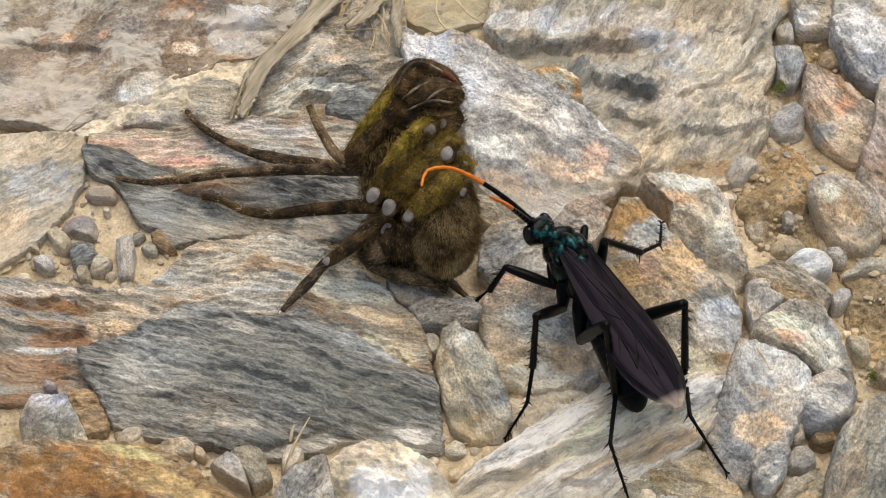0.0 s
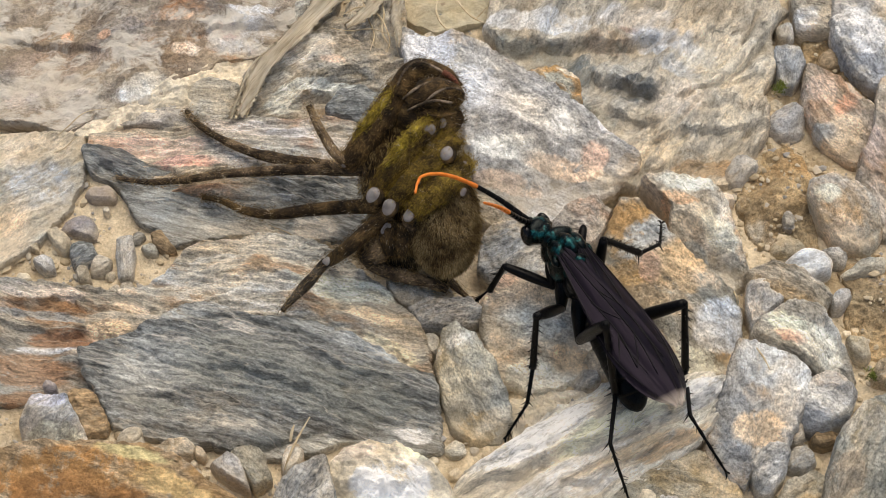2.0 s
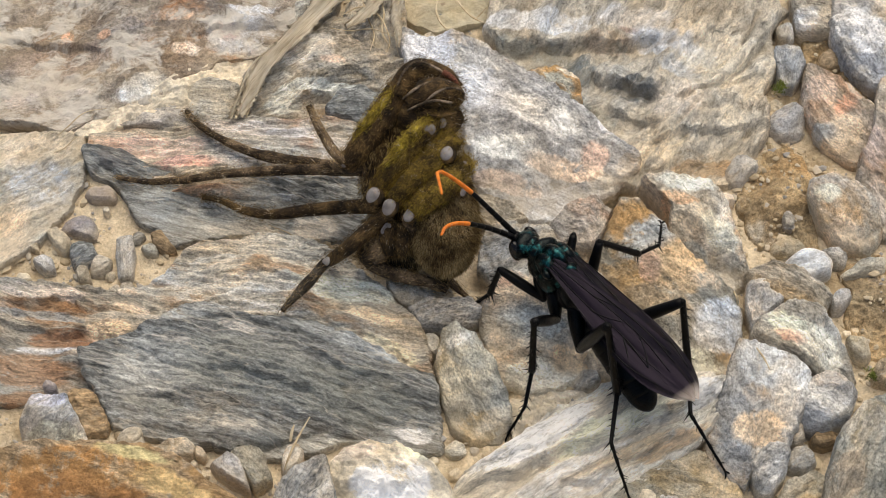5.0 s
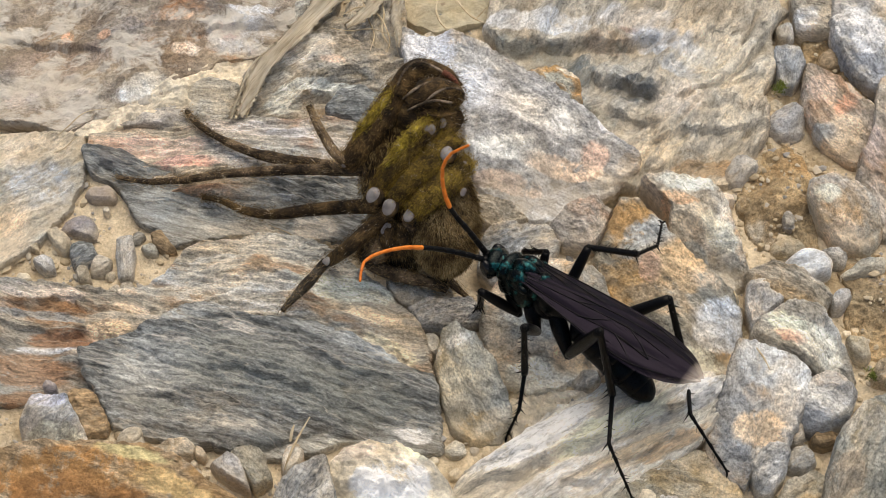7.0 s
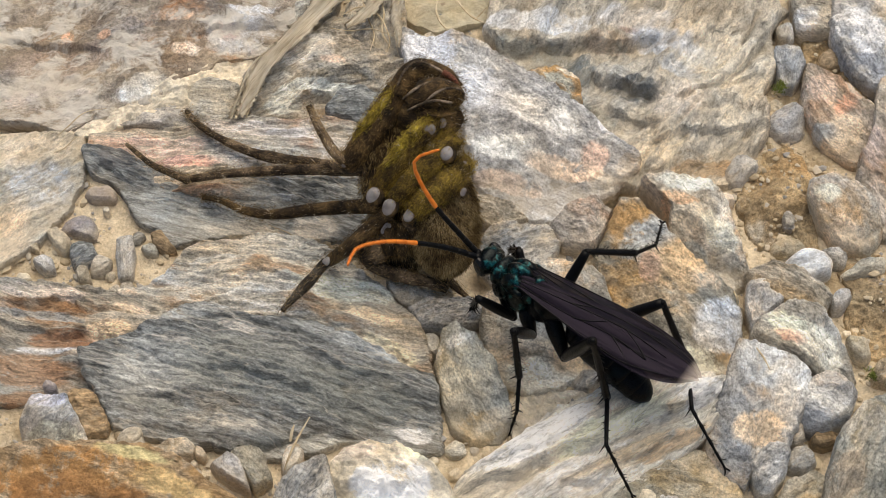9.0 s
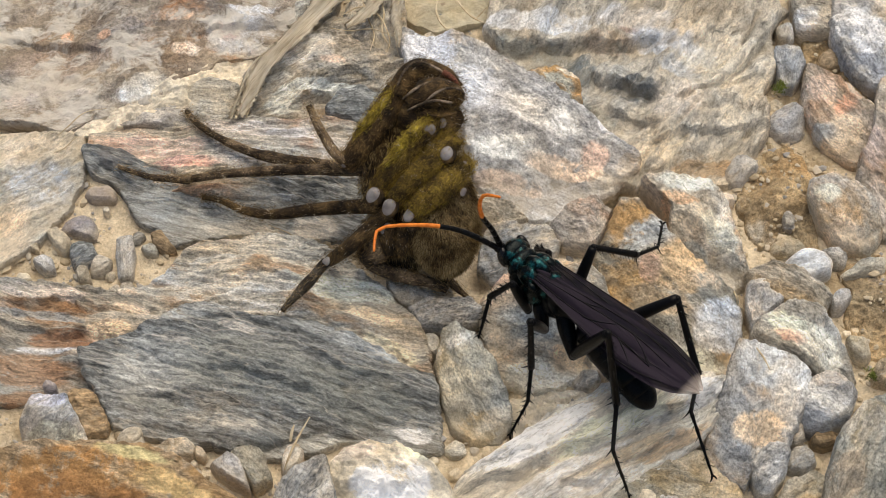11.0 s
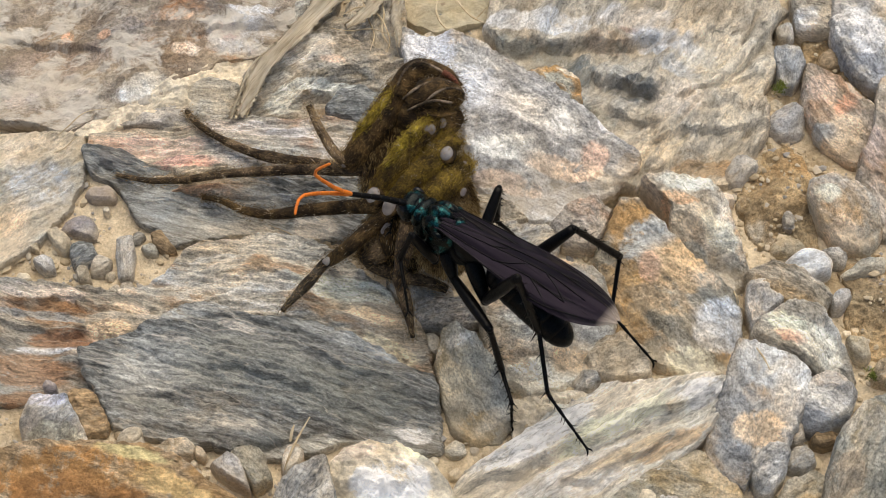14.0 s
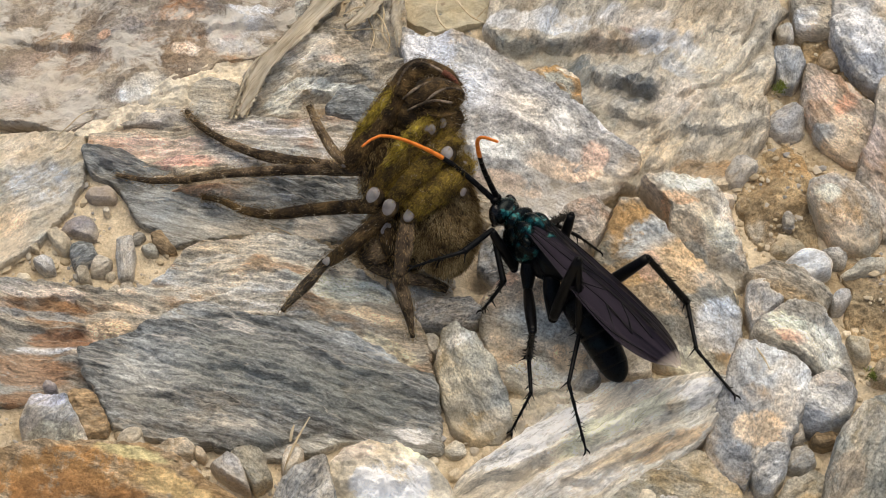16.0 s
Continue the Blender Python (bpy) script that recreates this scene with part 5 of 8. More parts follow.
def limb(name, label, mat, hairy, rows):
    """A jointed leg section along rows of (x, y, z, radius) in mm."""
    bm = bmesh.new()
    run = spline(rows, 6) * MM
    run[:, :3] -= np.array(SPIDER_BASE)
    if name == "yellow_stripe":
        # the stripe thins out at both ends
        run[:, 3] *= np.sin(np.linspace(0.12, math.pi - 0.12, len(run))) ** 0.8 * 1.15
    wob = [1 + 0.16 * noise.noise(Vector(r[:3]) * 260) for r in run]
    run[:, 3] *= np.array(wob) * (0.86 if name.endswith('leg') else 0.80 if mat == 'olive' else 1.0)
    add_tube(bm, run, 14)
    bm.normal_update()
    if hairy:
        skin = [(v.co.copy(), v.normal.copy()) for v in bm.verts]
        lean = (Vector(run[-1][:3]) - Vector(run[0][:3])).normalized()
        area = sum(f.calc_area() for f in bm.faces) * 1e6
        bristles(bm, skin, int(area * (26 if mat in ("olive", "yellow") else 8 if "leg" in name else 13) * hairy), 0.00060, lean, 0.4)
        # pale tufts at the joints
        for k in range(1, len(rows) - 1):
            at = Vector(rows[k][:3]) * MM - SPIDER_BASE
            for _ in range(16):
                j = Vector((fur.gauss(0, 1), fur.gauss(0, 1), abs(fur.gauss(0, 1)))).normalized()
                root = at + j * rows[k][3] * 0.9 * MM
                add_bristle(bm, root, root + (j + lean * fur.uniform(-0.5, 0.8)) * 0.0010, 0.00007, 2)
        # a few long spines
        for _ in range(int(6 * hairy)):
            co, no = skin[fur.randrange(len(skin))]
            add_bristle(bm, co, co + (no * 0.8 + lean * 0.5).normalized() * 0.0022, 0.00007)
    return part(name, bm, [SPIDER[mat], {"yellow": YELLOW_HAIR, "olive": OLIVE_HAIR, "dark": DARK_HAIR}.get(mat, HAIR), TUFT, DARK_HAIR], spider, label)


def blob(name, label, mat, hairy, centre, radii, roll):
    """A rounded body part; radii across, along and through the tilted body."""
    bm = bmesh.new()
    turn = Matrix.Rotation(radians(35), 4, "X") @ Matrix.Rotation(radians(roll), 4, "Z")
    vs = add_ball(bm, Vector(centre) * MM - SPIDER_BASE, [r * MM for r in radii], turn, 4 if hairy else 3)
    bm.normal_update()
    for v in vs:
        v.co += v.normal * noise.noise(v.co * 420) * 0.0004 * (1 if hairy else 1.3)
    bm.normal_update()
    if hairy:
        skin = [(v.co.copy(), v.normal.copy()) for v in vs]
        area = sum(f.calc_area() for f in bm.faces) * 1e6
        bristles(bm, skin, int(area * (46 if name == "abdomen" else 14) * hairy), 0.0009, Vector((0.1, -0.8, -0.5)), 0.4, 0.00007)
    return part(name, bm, [SPIDER[mat], HAIR, TUFT, DARK_HAIR], spider, label)


limb('hind_leg', 'thin brown leg with a curved tip resting on slate', 'brown', 1, [(-15.9, 3.4, 22.2, 1.49), (-25.6, 13.4, 11.0, 1.26), (-33.9, 16.0, 9.5, 1.38), (-39.8, 18.5, 8.5, 1.15), (-47.1, 23.0, 8.0, 0.92), (-51.6, 27.2, 7.5, 0.69), (-53.8, 31.9, 4.8, 0.57)])
limb('hind_leg', 'straight brown leg lying along slate', 'brown', 1, [(-14.2, 3.2, 22.1, 1.49), (-23.1, 10.4, 13.0, 1.49), (-32.4, 11.7, 11.0, 1.26), (-44.0, 11.9, 9.5, 1.03), (-53.0, 12.9, 6.1, 0.86)])
twitch_tarsus = limb('tarsus', 'thin brown leg tip on slate', 'brown', 1, [(-51.5, 11.3, 8.6, 0.86), (-55.5, 10.9, 8.4, 0.75), (-60.1, 10.9, 8.0, 0.63), (-67.2, 15.6, 3.0, 0.37)])
TWITCH_PIVOT = (-52.1, 11.3, 8.5)
limb('middle_leg', 'dark brown leg with a pale hairy joint', 'dark', 1, [(-11.4, -3.0, 18.9, 1.95), (-18.4, 1.1, 13.0, 1.72), (-26.3, 1.8, 11.0, 1.49), (-34.4, 2.1, 9.0, 1.21), (-40.2, 4.0, 8.0, 1.03), (-45.0, 7.0, 7.0, 0.69), (-48.9, 9.6, 4.5, 0.46)])
limb('front_leg_upper', 'dark brown leg section with pale spots', 'dark', 1, [(-10.3, -5.6, 19.6, 1.95), (-14.1, -7.8, 18.0, 1.72), (-18.5, -11.1, 16.0, 1.38), (-22.4, -8.6, 8.2, 1.15)])
limb('front_leg_lower', 'dark lower leg resting its tip on tan slate', 'black', 1.2, [(-22.5, -13.0, 14.5, 0.92), (-25.5, -16.3, 13.0, 1.09), (-28.2, -19.2, 12.0, 0.86), (-30.8, -22.8, 12.0, 0.52)])
limb('folded_leg', 'short brown leg pointing up', 'brown', 1.2, [(-18.9, 3.3, 24.6, 1.26), (-21.3, 5.7, 25.0, 1.26), (-23.6, 9.3, 26.3, 1.15), (-25.2, 12.4, 27.2, 0.92), (-26.3, 14.3, 28.6, 0.69)])
limb('femur', 'raised dark brown femur', 'dark', 1, [(-18.9, 3.5, 23.5, 1.72), (-15.8, 6.3, 26.0, 2.53), (-12.0, 10.4, 28.9, 2.98), (-8.6, 15.0, 31.5, 2.76), (-7.7, 16.3, 32.5, 1.84)])
limb('yellow_stripe', 'yellow hair stripe on the femur', 'yellow', 1.6, [(-16.8, 6.4, 28.0, 0.40), (-14.8, 8.3, 30.0, 0.86), (-11.8, 11.5, 32.3, 0.98), (-9.4, 14.0, 33.5, 0.57)])
limb('femur', 'raised femur with brown and olive hair', 'olive', 1, [(-12.6, -3.0, 23.8, 2.07), (-8.6, 0.7, 27.0, 2.87), (-4.6, 4.7, 29.8, 2.87), (-1.0, 8.1, 31.6, 2.18)])
limb('yellow_stripe', 'yellow hair stripe on the femur', 'yellow', 1.6, [(-10.8, -0.1, 28.6, 0.46), (-8.4, 2.0, 30.8, 0.86), (-5.6, 4.7, 32.5, 0.92), (-3.2, 6.9, 33.0, 0.46)])
limb('femur', 'raised femur with olive hair', 'olive', 1, [(-9.6, -5.7, 24.4, 2.07), (-5.3, -2.5, 27.3, 2.98), (-1.0, 0.8, 29.5, 2.98), (2.4, 4.7, 30.4, 2.18)])
limb('femur', 'raised femur with olive hair', 'olive', 1, [(-6.1, -7.5, 23.1, 2.18), (-2.1, -5.4, 25.8, 3.21), (1.7, -1.9, 27.0, 3.10), (4.8, 1.7, 27.1, 2.07)])
limb('patella', 'folded dark patella with ridged rim', 'dark', 0.6, [(-8.7, 13.7, 31.8, 2.30), (-7.0, 16.8, 34.0, 2.53), (-4.3, 18.8, 34.2, 2.07), (0.1, 17.7, 33.4, 1.84), (3.1, 15.6, 32.0, 1.15)])
limb('patella', 'folded brown patella seen edge on', 'dark', 0.6, [(-5.9, 10.8, 32.3, 2.76), (-2.1, 12.4, 34.6, 3.44), (1.5, 12.8, 33.6, 2.76), (3.5, 12.5, 32.2, 1.38)])
limb('tibia', 'folded dark brown tibia under the patella', 'dark', 1, [(-7.6, 11.2, 30.1, 2.98), (-3.7, 9.5, 30.1, 3.67), (0.7, 10.1, 29.3, 3.21), (3.1, 11.8, 29.3, 1.61)])
limb('ridge', 'pale worn rim of the folded leg', 'rim', 0, [(-8.8, 13.6, 35.4, 0.21), (-7.4, 16.0, 37.1, 0.24), (-4.8, 18.0, 37.3, 0.28), (-1.0, 16.9, 36.5, 0.24), (1.7, 15.1, 35.3, 0.21)])
limb('ridge', 'pale worn rim of the folded leg', 'rim', 0, [(-3.5, 9.0, 35.9, 0.21), (-1.0, 10.1, 37.8, 0.28), (1.7, 11.3, 37.5, 0.28), (3.7, 12.1, 35.6, 0.24), (4.1, 11.4, 33.9, 0.21)])
limb('ridge', 'worn brown rim of the folded leg', 'rim', 0, [(-7.8, 10.8, 34.7, 0.21), (-5.3, 11.8, 36.6, 0.28), (-2.6, 12.8, 37.3, 0.31), (0.4, 13.7, 36.7, 0.28), (2.4, 13.6, 35.4, 0.21)])
limb('ridge', 'worn brown rim of the folded leg', 'rim', 0, [(-6.9, 8.4, 34.2, 0.21), (-4.2, 8.8, 35.7, 0.24), (-1.5, 8.7, 36.9, 0.28), (1.7, 9.6, 35.1, 0.24)])
limb('claw_tip', 'red-brown tip of the folded leg', 'rust', 0, [(0.1, 16.4, 36.1, 0.57), (1.7, 15.2, 35.9, 0.57), (3.1, 14.2, 34.6, 0.34)])
limb('ridge', 'dark rim of the folded leg', 'dark', 0, [(-4.2, 8.0, 34.0, 0.28), (-0.4, 7.5, 33.6, 0.28), (2.6, 8.7, 33.2, 0.28)])
limb('palp', 'thick hairy palp beside the jaws', 'brown', 1, [(-9.3, -5.6, 15.9, 2.07), (-11.5, -8.3, 14.0, 2.53), (-14.2, -10.3, 12.6, 2.30), (-15.9, -8.7, 12.5, 1.15)])
limb('front_leg', 'brown leg bent along the ground', 'brown', 1, [(-15.9, -8.7, 12.5, 1.84), (-13.2, -10.9, 10.0, 1.95), (-8.2, -12.7, 9.0, 1.61), (-2.7, -13.6, 8.0, 1.38), (0.7, -14.1, 6.4, 1.03)])
limb('jaw', 'dark brown hairy jaw', 'dark', 0.8, [(-10.3, -6.9, 18.6, 1.84), (-10.5, -9.2, 17.1, 1.95), (-10.1, -11.3, 14.4, 1.38)])
limb('jaw', 'dark brown hairy jaw', 'dark', 0.8, [(-7.5, -6.9, 18.6, 1.72), (-7.9, -9.6, 16.8, 1.72), (-8.3, -11.5, 14.3, 1.15)])
blob('abdomen', 'rounded brown hairy abdomen', 'abdomen', 1, (0.1, -4.6, 16.6), (6.7, 10.6, 6.9), 4)
blob('sternum', 'dark brown underside between the legs', 'dark', 1, (-9.4, -5.0, 10.2), (7.12, 7.12, 3.44), 0)
blob('trochanter', 'dark brown hairy leg base', 'dark', 1, (-12.8, 6.9, 23.4), (3.44, 4.13, 3.21), -35)
blob('tibia', 'folded dark brown tibia behind the femur', 'dark', 1, (-8.4, 9.8, 25.5), (3.90, 3.90, 2.98), -20)
blob('cephalothorax', 'dark brown carapace under the legs', 'dark', 1, (-10.4, 2.5, 17.9), (5.51, 7.12, 5.17), 20)
blob('joint_membrane', 'pale pinkish-grey leg joint membrane', 'membrane', 0, (-13.4, -4.8, 24.9), (1.37, 1.77, 0.61), -30)
blob('joint_collar', 'dark brown rim around a leg joint', 'dark', 0, (-13.2, -4.8, 24.6), (1.69, 2.09, 0.72), -30)
blob('joint_membrane', 'pale pinkish-grey leg joint membrane', 'membrane', 0, (-10.2, -7.8, 25.0), (1.37, 1.77, 0.61), -30)
blob('joint_collar', 'dark brown rim around a leg joint', 'dark', 0, (-10.0, -7.8, 24.7), (1.69, 2.09, 0.72), -30)
blob('joint_membrane', 'pale pinkish-grey leg joint membrane', 'membrane', 0, (-6.4, -8.8, 24.1), (1.07, 1.39, 0.48), -30)
blob('joint_collar', 'dark brown rim around a leg joint', 'dark', 0, (-6.1, -8.8, 23.7), (1.33, 1.64, 0.57), -30)
blob('joint_membrane', 'pale pinkish-grey leg joint membrane', 'membrane', 0, (-2.6, 5.1, 32.2), (1.07, 1.39, 0.48), -30)
blob('joint_collar', 'dark brown rim around a leg joint', 'dark', 0, (-2.4, 5.1, 31.8), (1.33, 1.64, 0.57), -30)
blob('joint_membrane', 'pale pinkish-grey leg joint membrane', 'membrane', 0, (-0.1, 6.8, 32.3), (0.78, 1.01, 0.35), -30)
blob('joint_collar', 'dark brown rim around a leg joint', 'dark', 0, (0.1, 6.8, 31.9), (0.96, 1.19, 0.41), -30)
blob('joint_membrane', 'pale pinkish-grey leg joint membrane', 'membrane', 0, (2.6, 3.5, 31.0), (0.88, 1.14, 0.39), -30)
blob('joint_collar', 'dark brown rim around a leg joint', 'dark', 0, (2.8, 3.5, 30.6), (1.08, 1.34, 0.46), -30)
blob('joint_membrane', 'pale pinkish-grey leg joint membrane', 'membrane', 0, (0.8, 0.2, 31.6), (1.17, 1.52, 0.52), -30)
blob('joint_collar', 'dark brown rim around a leg joint', 'dark', 0, (1.0, 0.2, 31.2), (1.45, 1.79, 0.62), -30)
blob('joint_membrane', 'pale pinkish-grey leg joint membrane', 'membrane', 0, (3.8, -0.6, 28.2), (0.98, 1.26, 0.44), -30)
blob('joint_collar', 'dark brown rim around a leg joint', 'dark', 0, (4.0, -0.6, 27.8), (1.21, 1.49, 0.52), -30)
blob('joint_membrane', 'pale pinkish-grey leg joint membrane', 'membrane', 0, (3.8, -5.7, 27.0), (0.78, 1.01, 0.35), -30)
blob('joint_collar', 'dark brown rim around a leg joint', 'dark', 0, (4.0, -5.7, 26.7), (0.96, 1.19, 0.41), -30)
blob('joint_membrane', 'pale pinkish-grey leg joint membrane', 'membrane', 0, (-18.8, 3.0, 24.8), (0.78, 1.01, 0.35), -30)
blob('joint_collar', 'dark brown rim around a leg joint', 'dark', 0, (-18.6, 3.0, 24.4), (0.96, 1.19, 0.41), -30)
blob('joint_membrane', 'pale pinkish-grey leg joint membrane', 'membrane', 0, (-11.0, -8.7, 19.3), (0.98, 1.26, 0.44), -30)
blob('joint_collar', 'dark brown rim around a leg joint', 'dark', 0, (-10.8, -8.7, 18.9), (1.21, 1.49, 0.52), -30)
blob('joint_membrane', 'pale pinkish-grey leg joint membrane', 'membrane', 0, (-22.6, -13.4, 15.2), (0.9, 1.1, 0.7), -30)
SHIFT_LEG = dict(base=(-6.7, -7.5, 21.9), knee=((-5.0, -8.5, 9.0), (-8.5, -19.9, 19.3)), foot=((6.8, -15.2, 2.2), (-5.8, -26.4, 8.1)), upper=12.8, lower=13.2)


def shifting_leg():
    """The front leg that is set down anew: two rigid sections along local x."""
    sections = []
    for name, length, r0, r1, mat in (("shifting_femur", SHIFT_LEG["upper"], 1.7, 1.35, "brown"), ("shifting_tibia", SHIFT_LEG["lower"], 1.5, 0.55, "brown")):
        bm = bmesh.new()
        run = np.array([(length * k / 12, 0.25 * math.sin(k / 12 * math.pi), 0, (r0 + (r1 - r0) * k / 12) * (1.0 - 0.18 * math.cos(k / 12 * math.pi * 2))) for k in range(13)]) * MM
        add_tube(bm, run, 12)
        bm.normal_update()
        skin = [(v.co.copy(), v.normal.copy()) for v in bm.verts]
        bristles(bm, skin, 500, 0.0010, Vector((1, 0, 0)))
        sections.append(part(name, bm, [SPIDER[mat], HAIR], spider, "brown hairy front leg section"))
    return sections


shift_femur, shift_tibia = shifting_leg()


# ---- dry straw and roots ----
def straw_material():
    s = Shade("dry_straw", 0.7, 0, 0.3)
    co = s.coords()
    a = s.noise(s.stretch(co, 300, 300, 300), 1.0, 5, 0.6)
    col = s.ramp(a, (0.3, (0.34, 0.26, 0.15)), (0.5, (0.56, 0.46, 0.31)), (0.7, (0.70, 0.62, 0.47)))
    return s.done(col, s.bump(a, 0.5, 0.0004))


STRAW = straw_material()


def leaf_material():
    """Bleached dry leaf with fibres along its length."""
    s = Shade("bleached_leaf", 0.75, 0, 0.25)
    tc = s.node("ShaderNodeTexCoord")
    turn = s.node("ShaderNodeMapping")
    turn.inputs["Rotation"].default_value = (0, 0, radians(-57))
    s.link(tc.outputs["Object"], turn.inputs["Vector"])
    fibre = s.noise(s.stretch(turn.outputs[0], 70, 1500, 400), 1.0, 6, 0.65)
    dull = s.noise(s.stretch(turn.outputs[0], 60, 260, 100), 1.0, 5, 0.6)
    col = s.ramp(fibre, (0.32, (0.36, 0.29, 0.20)), (0.48, (0.68, 0.61, 0.49)), (0.64, (0.80, 0.75, 0.66)))
    col = s.mix(0.8, col, s.ramp(dull, (0.34, 0.68), (0.52, 1.02), (0.66, 1.12)), "MULTIPLY")
    return s.done(col, s.bump(fibre, 0.6, 0.0004))


LEAF = leaf_material()


def straw(label, wide, points):
    bm = bmesh.new()
    pts = spline(points, 8)
    n = len(pts)
    rows = np.column_stack([pts, [wide * (0.45 + 0.55 * math.sin(math.pi * min(1, (k + 2) / n))) for k in range(n)]]) * MM
    base = Vector(rows[0][:3])
    rows[:, :3] -= np.array(base)
    add_tube(bm, rows, 8, 0.35 if wide > 0.4 else 0.8)
    ob = part("straw", bm, STRAW, None)
    ob.location = base
    return tagged(ob, label, "straw", "dry straw among the stones")


MOSS = hair_material("green_moss", (0.05, 0.07, 0.015), (0.12, 0.15, 0.03), (0.22, 0.25, 0.06))


def moss(at):
    """A tuft of short moss leaves."""
    bm = bmesh.new()
    for _ in range(90):
        d = Vector((fur.gauss(0, 1), fur.gauss(0, 1), abs(fur.gauss(0, 1)) + 0.5)).normalized()
        root = Vector((fur.gauss(0, 0.6), fur.gauss(0, 0.6), 0)) * MM
        add_bristle(bm, root, root + d * fur.uniform(0.5, 1.2) * MM, 0.00012, 0)
    ob = part("moss", bm, MOSS, None)
    ob.location = Vector(at) * MM
    tagged(ob, "tiny green moss tuft growing in clay", "moss", "moss tufts")


def torn_leaf(label, points, seed):
    """A flat, folded and frayed dry leaf blade along rows of (x, y, z, half width)."""
    bm = bmesh.new()
    run = spline(points, 12)
    r = random.Random(seed)
    base = Vector(run[0][:3]) * MM
    grid = []
    for i, (x, y, z, half) in enumerate(run):
        a, b = run[max(0, i - 1)], run[min(len(run) - 1, i + 1)]
        side = Vector((b[1] - a[1], a[0] - b[0], 0)).normalized()
        row = []
        for j in range(9):
            u = j / 4 - 1
            fray = 1 + (0.45 * noise.noise(Vector((i * 0.35, j, seed))) + 0.25 * r.uniform(-1, 1) if j in (0, 8) else 0.1 * noise.noise(Vector((i * 0.2, j, seed))))
            up = 0.45 * math.cos(u * 5 + i * 0.07) + 0.35 * noise.noise(Vector((i * 0.15, u * 2, seed + 3)))
            row.append(bm.verts.new((Vector((x, y, z + up)) + side * u * half * fray) * MM - base))
        grid.append(row)
    for r0, r1 in zip(grid, grid[1:]):
        for j in range(8):
            bm.faces.new((r0[j], r0[j + 1], r1[j + 1], r1[j]))
    bmesh.ops.solidify(bm, geom=list(bm.faces), thickness=0.00018)
    ob = part("straw", bm, LEAF, None)
    ob.location = base
    return tagged(ob, label, "straw", "dry straw among the stones")


torn_leaf('broad torn dry leaf blade bleached cream', [(-42.6, 29.6, 6.4, 0.9), (-40.6, 34.5, 6.8, 1.7), (-38.6, 40.2, 8.2, 2.3), (-33.0, 47.0, 9.8, 2.2), (-27.8, 55.5, 8.8, 2.4), (-21.0, 66.5, 7.5, 3.0)], 4)
torn_leaf('narrow frayed dry leaf strip', [(-44.6, 29.0, 6.2, 0.35), (-43.0, 34.0, 6.3, 0.6), (-40.8, 41.0, 7.8, 0.7), (-35.6, 46.6, 9.4, 0.5)], 9)
torn_leaf('ragged dry fibre sheet among roots', [(-21.0, 52.0, 9.0, 0.6), (-17.6, 55.0, 8.6, 1.6), (-15.0, 59.0, 8.0, 2.0), (-13.0, 64.5, 7.4, 2.4)], 14)
torn_leaf('pale papery root sheath', [(-9.6, 46.0, 9.2, 0.4), (-9.6, 51.0, 9.0, 1.0), (-10.2, 56.5, 8.0, 1.2), (-9.6, 63.0, 7.4, 1.5)], 21)
straw('split dry straw blade', 0.45, [(-43.3, 29.1, 6.1), (-42.6, 35.1, 4.2), (-40.1, 40.3, 5.4), (-36.7, 44.9, 6.0)])
straw('thin dry straw stem', 0.22, [(-41.2, 30.0, 5.2), (-40.3, 34.7, 4.8), (-38.8, 38.5, 5.7), (-37.1, 42.4, 6.7)])
straw('tangled dry root fibre', 0.20, [(-22.7, 58.4, 4.8), (-17.7, 60.2, 6.1), (-13.7, 57.1, 6.3), (-11.5, 51.4, 5.4), (-12.1, 47.9, 4.8)])
straw('tangled dry root fibre', 0.18, [(-17.8, 63.1, 6.2), (-16.4, 57.2, 6.2), (-14.9, 52.7, 5.4), (-15.5, 45.3, 8.8)])
straw('tangled dry root fibre', 0.20, [(-13.8, 63.2, 6.4), (-12.8, 57.7, 6.6), (-13.2, 53.8, 5.4), (-11.4, 49.3, 5.1)])
straw('pale looping root fibre', 0.16, [(-24.1, 51.2, 9.3), (-20.0, 53.6, 5.7), (-15.2, 54.1, 5.7), (-10.2, 52.1, 5.4)])
straw('pale dry grass stem over a hollow', 0.26, [(-1.0, 65.2, 4.2), (-1.5, 60.4, 4.8), (-0.7, 56.6, 5.4), (0.7, 54.3, 5.4)])
straw('pale dry grass stem over a hollow', 0.24, [(2.6, 64.6, 4.2), (5.2, 59.7, 4.8), (7.6, 56.9, 5.4), (10.7, 54.6, 6.5)])
straw('pale dry grass stem over a hollow', 0.16, [(9.6, 59.3, 7.1), (7.9, 58.2, 5.5), (6.4, 56.6, 5.4)])
straw('small dry straw leaning on slate', 0.24, [(-29.6, -52.8, 3.6), (-28.4, -49.9, 5.2), (-26.9, -46.7, 6.0), (-25.0, -43.5, 7.2)])
straw('short dry straw chip', 0.30, [(-28.7, -47.1, 4.2), (-28.4, -45.6, 5.2), (-28.0, -44.4, 5.8)])
straw('fine twig lying on slate', 0.12, [(-35.3, 2.4, 5.1), (-31.7, 0.3, 5.7), (-28.5, -1.8, 6.3), (-25.3, -1.5, 6.3)])
straw('small dry twig between stones', 0.18, [(57.0, -12.1, 4.2), (57.1, -17.2, 8.5), (57.6, -17.9, 6.6), (59.2, -17.8, 4.7)])
straw('thin white straw chip on a stone', 0.20, [(59.5, -30.8, 11.3), (60.6, -33.4, 11.8), (61.4, -36.1, 12.1)])
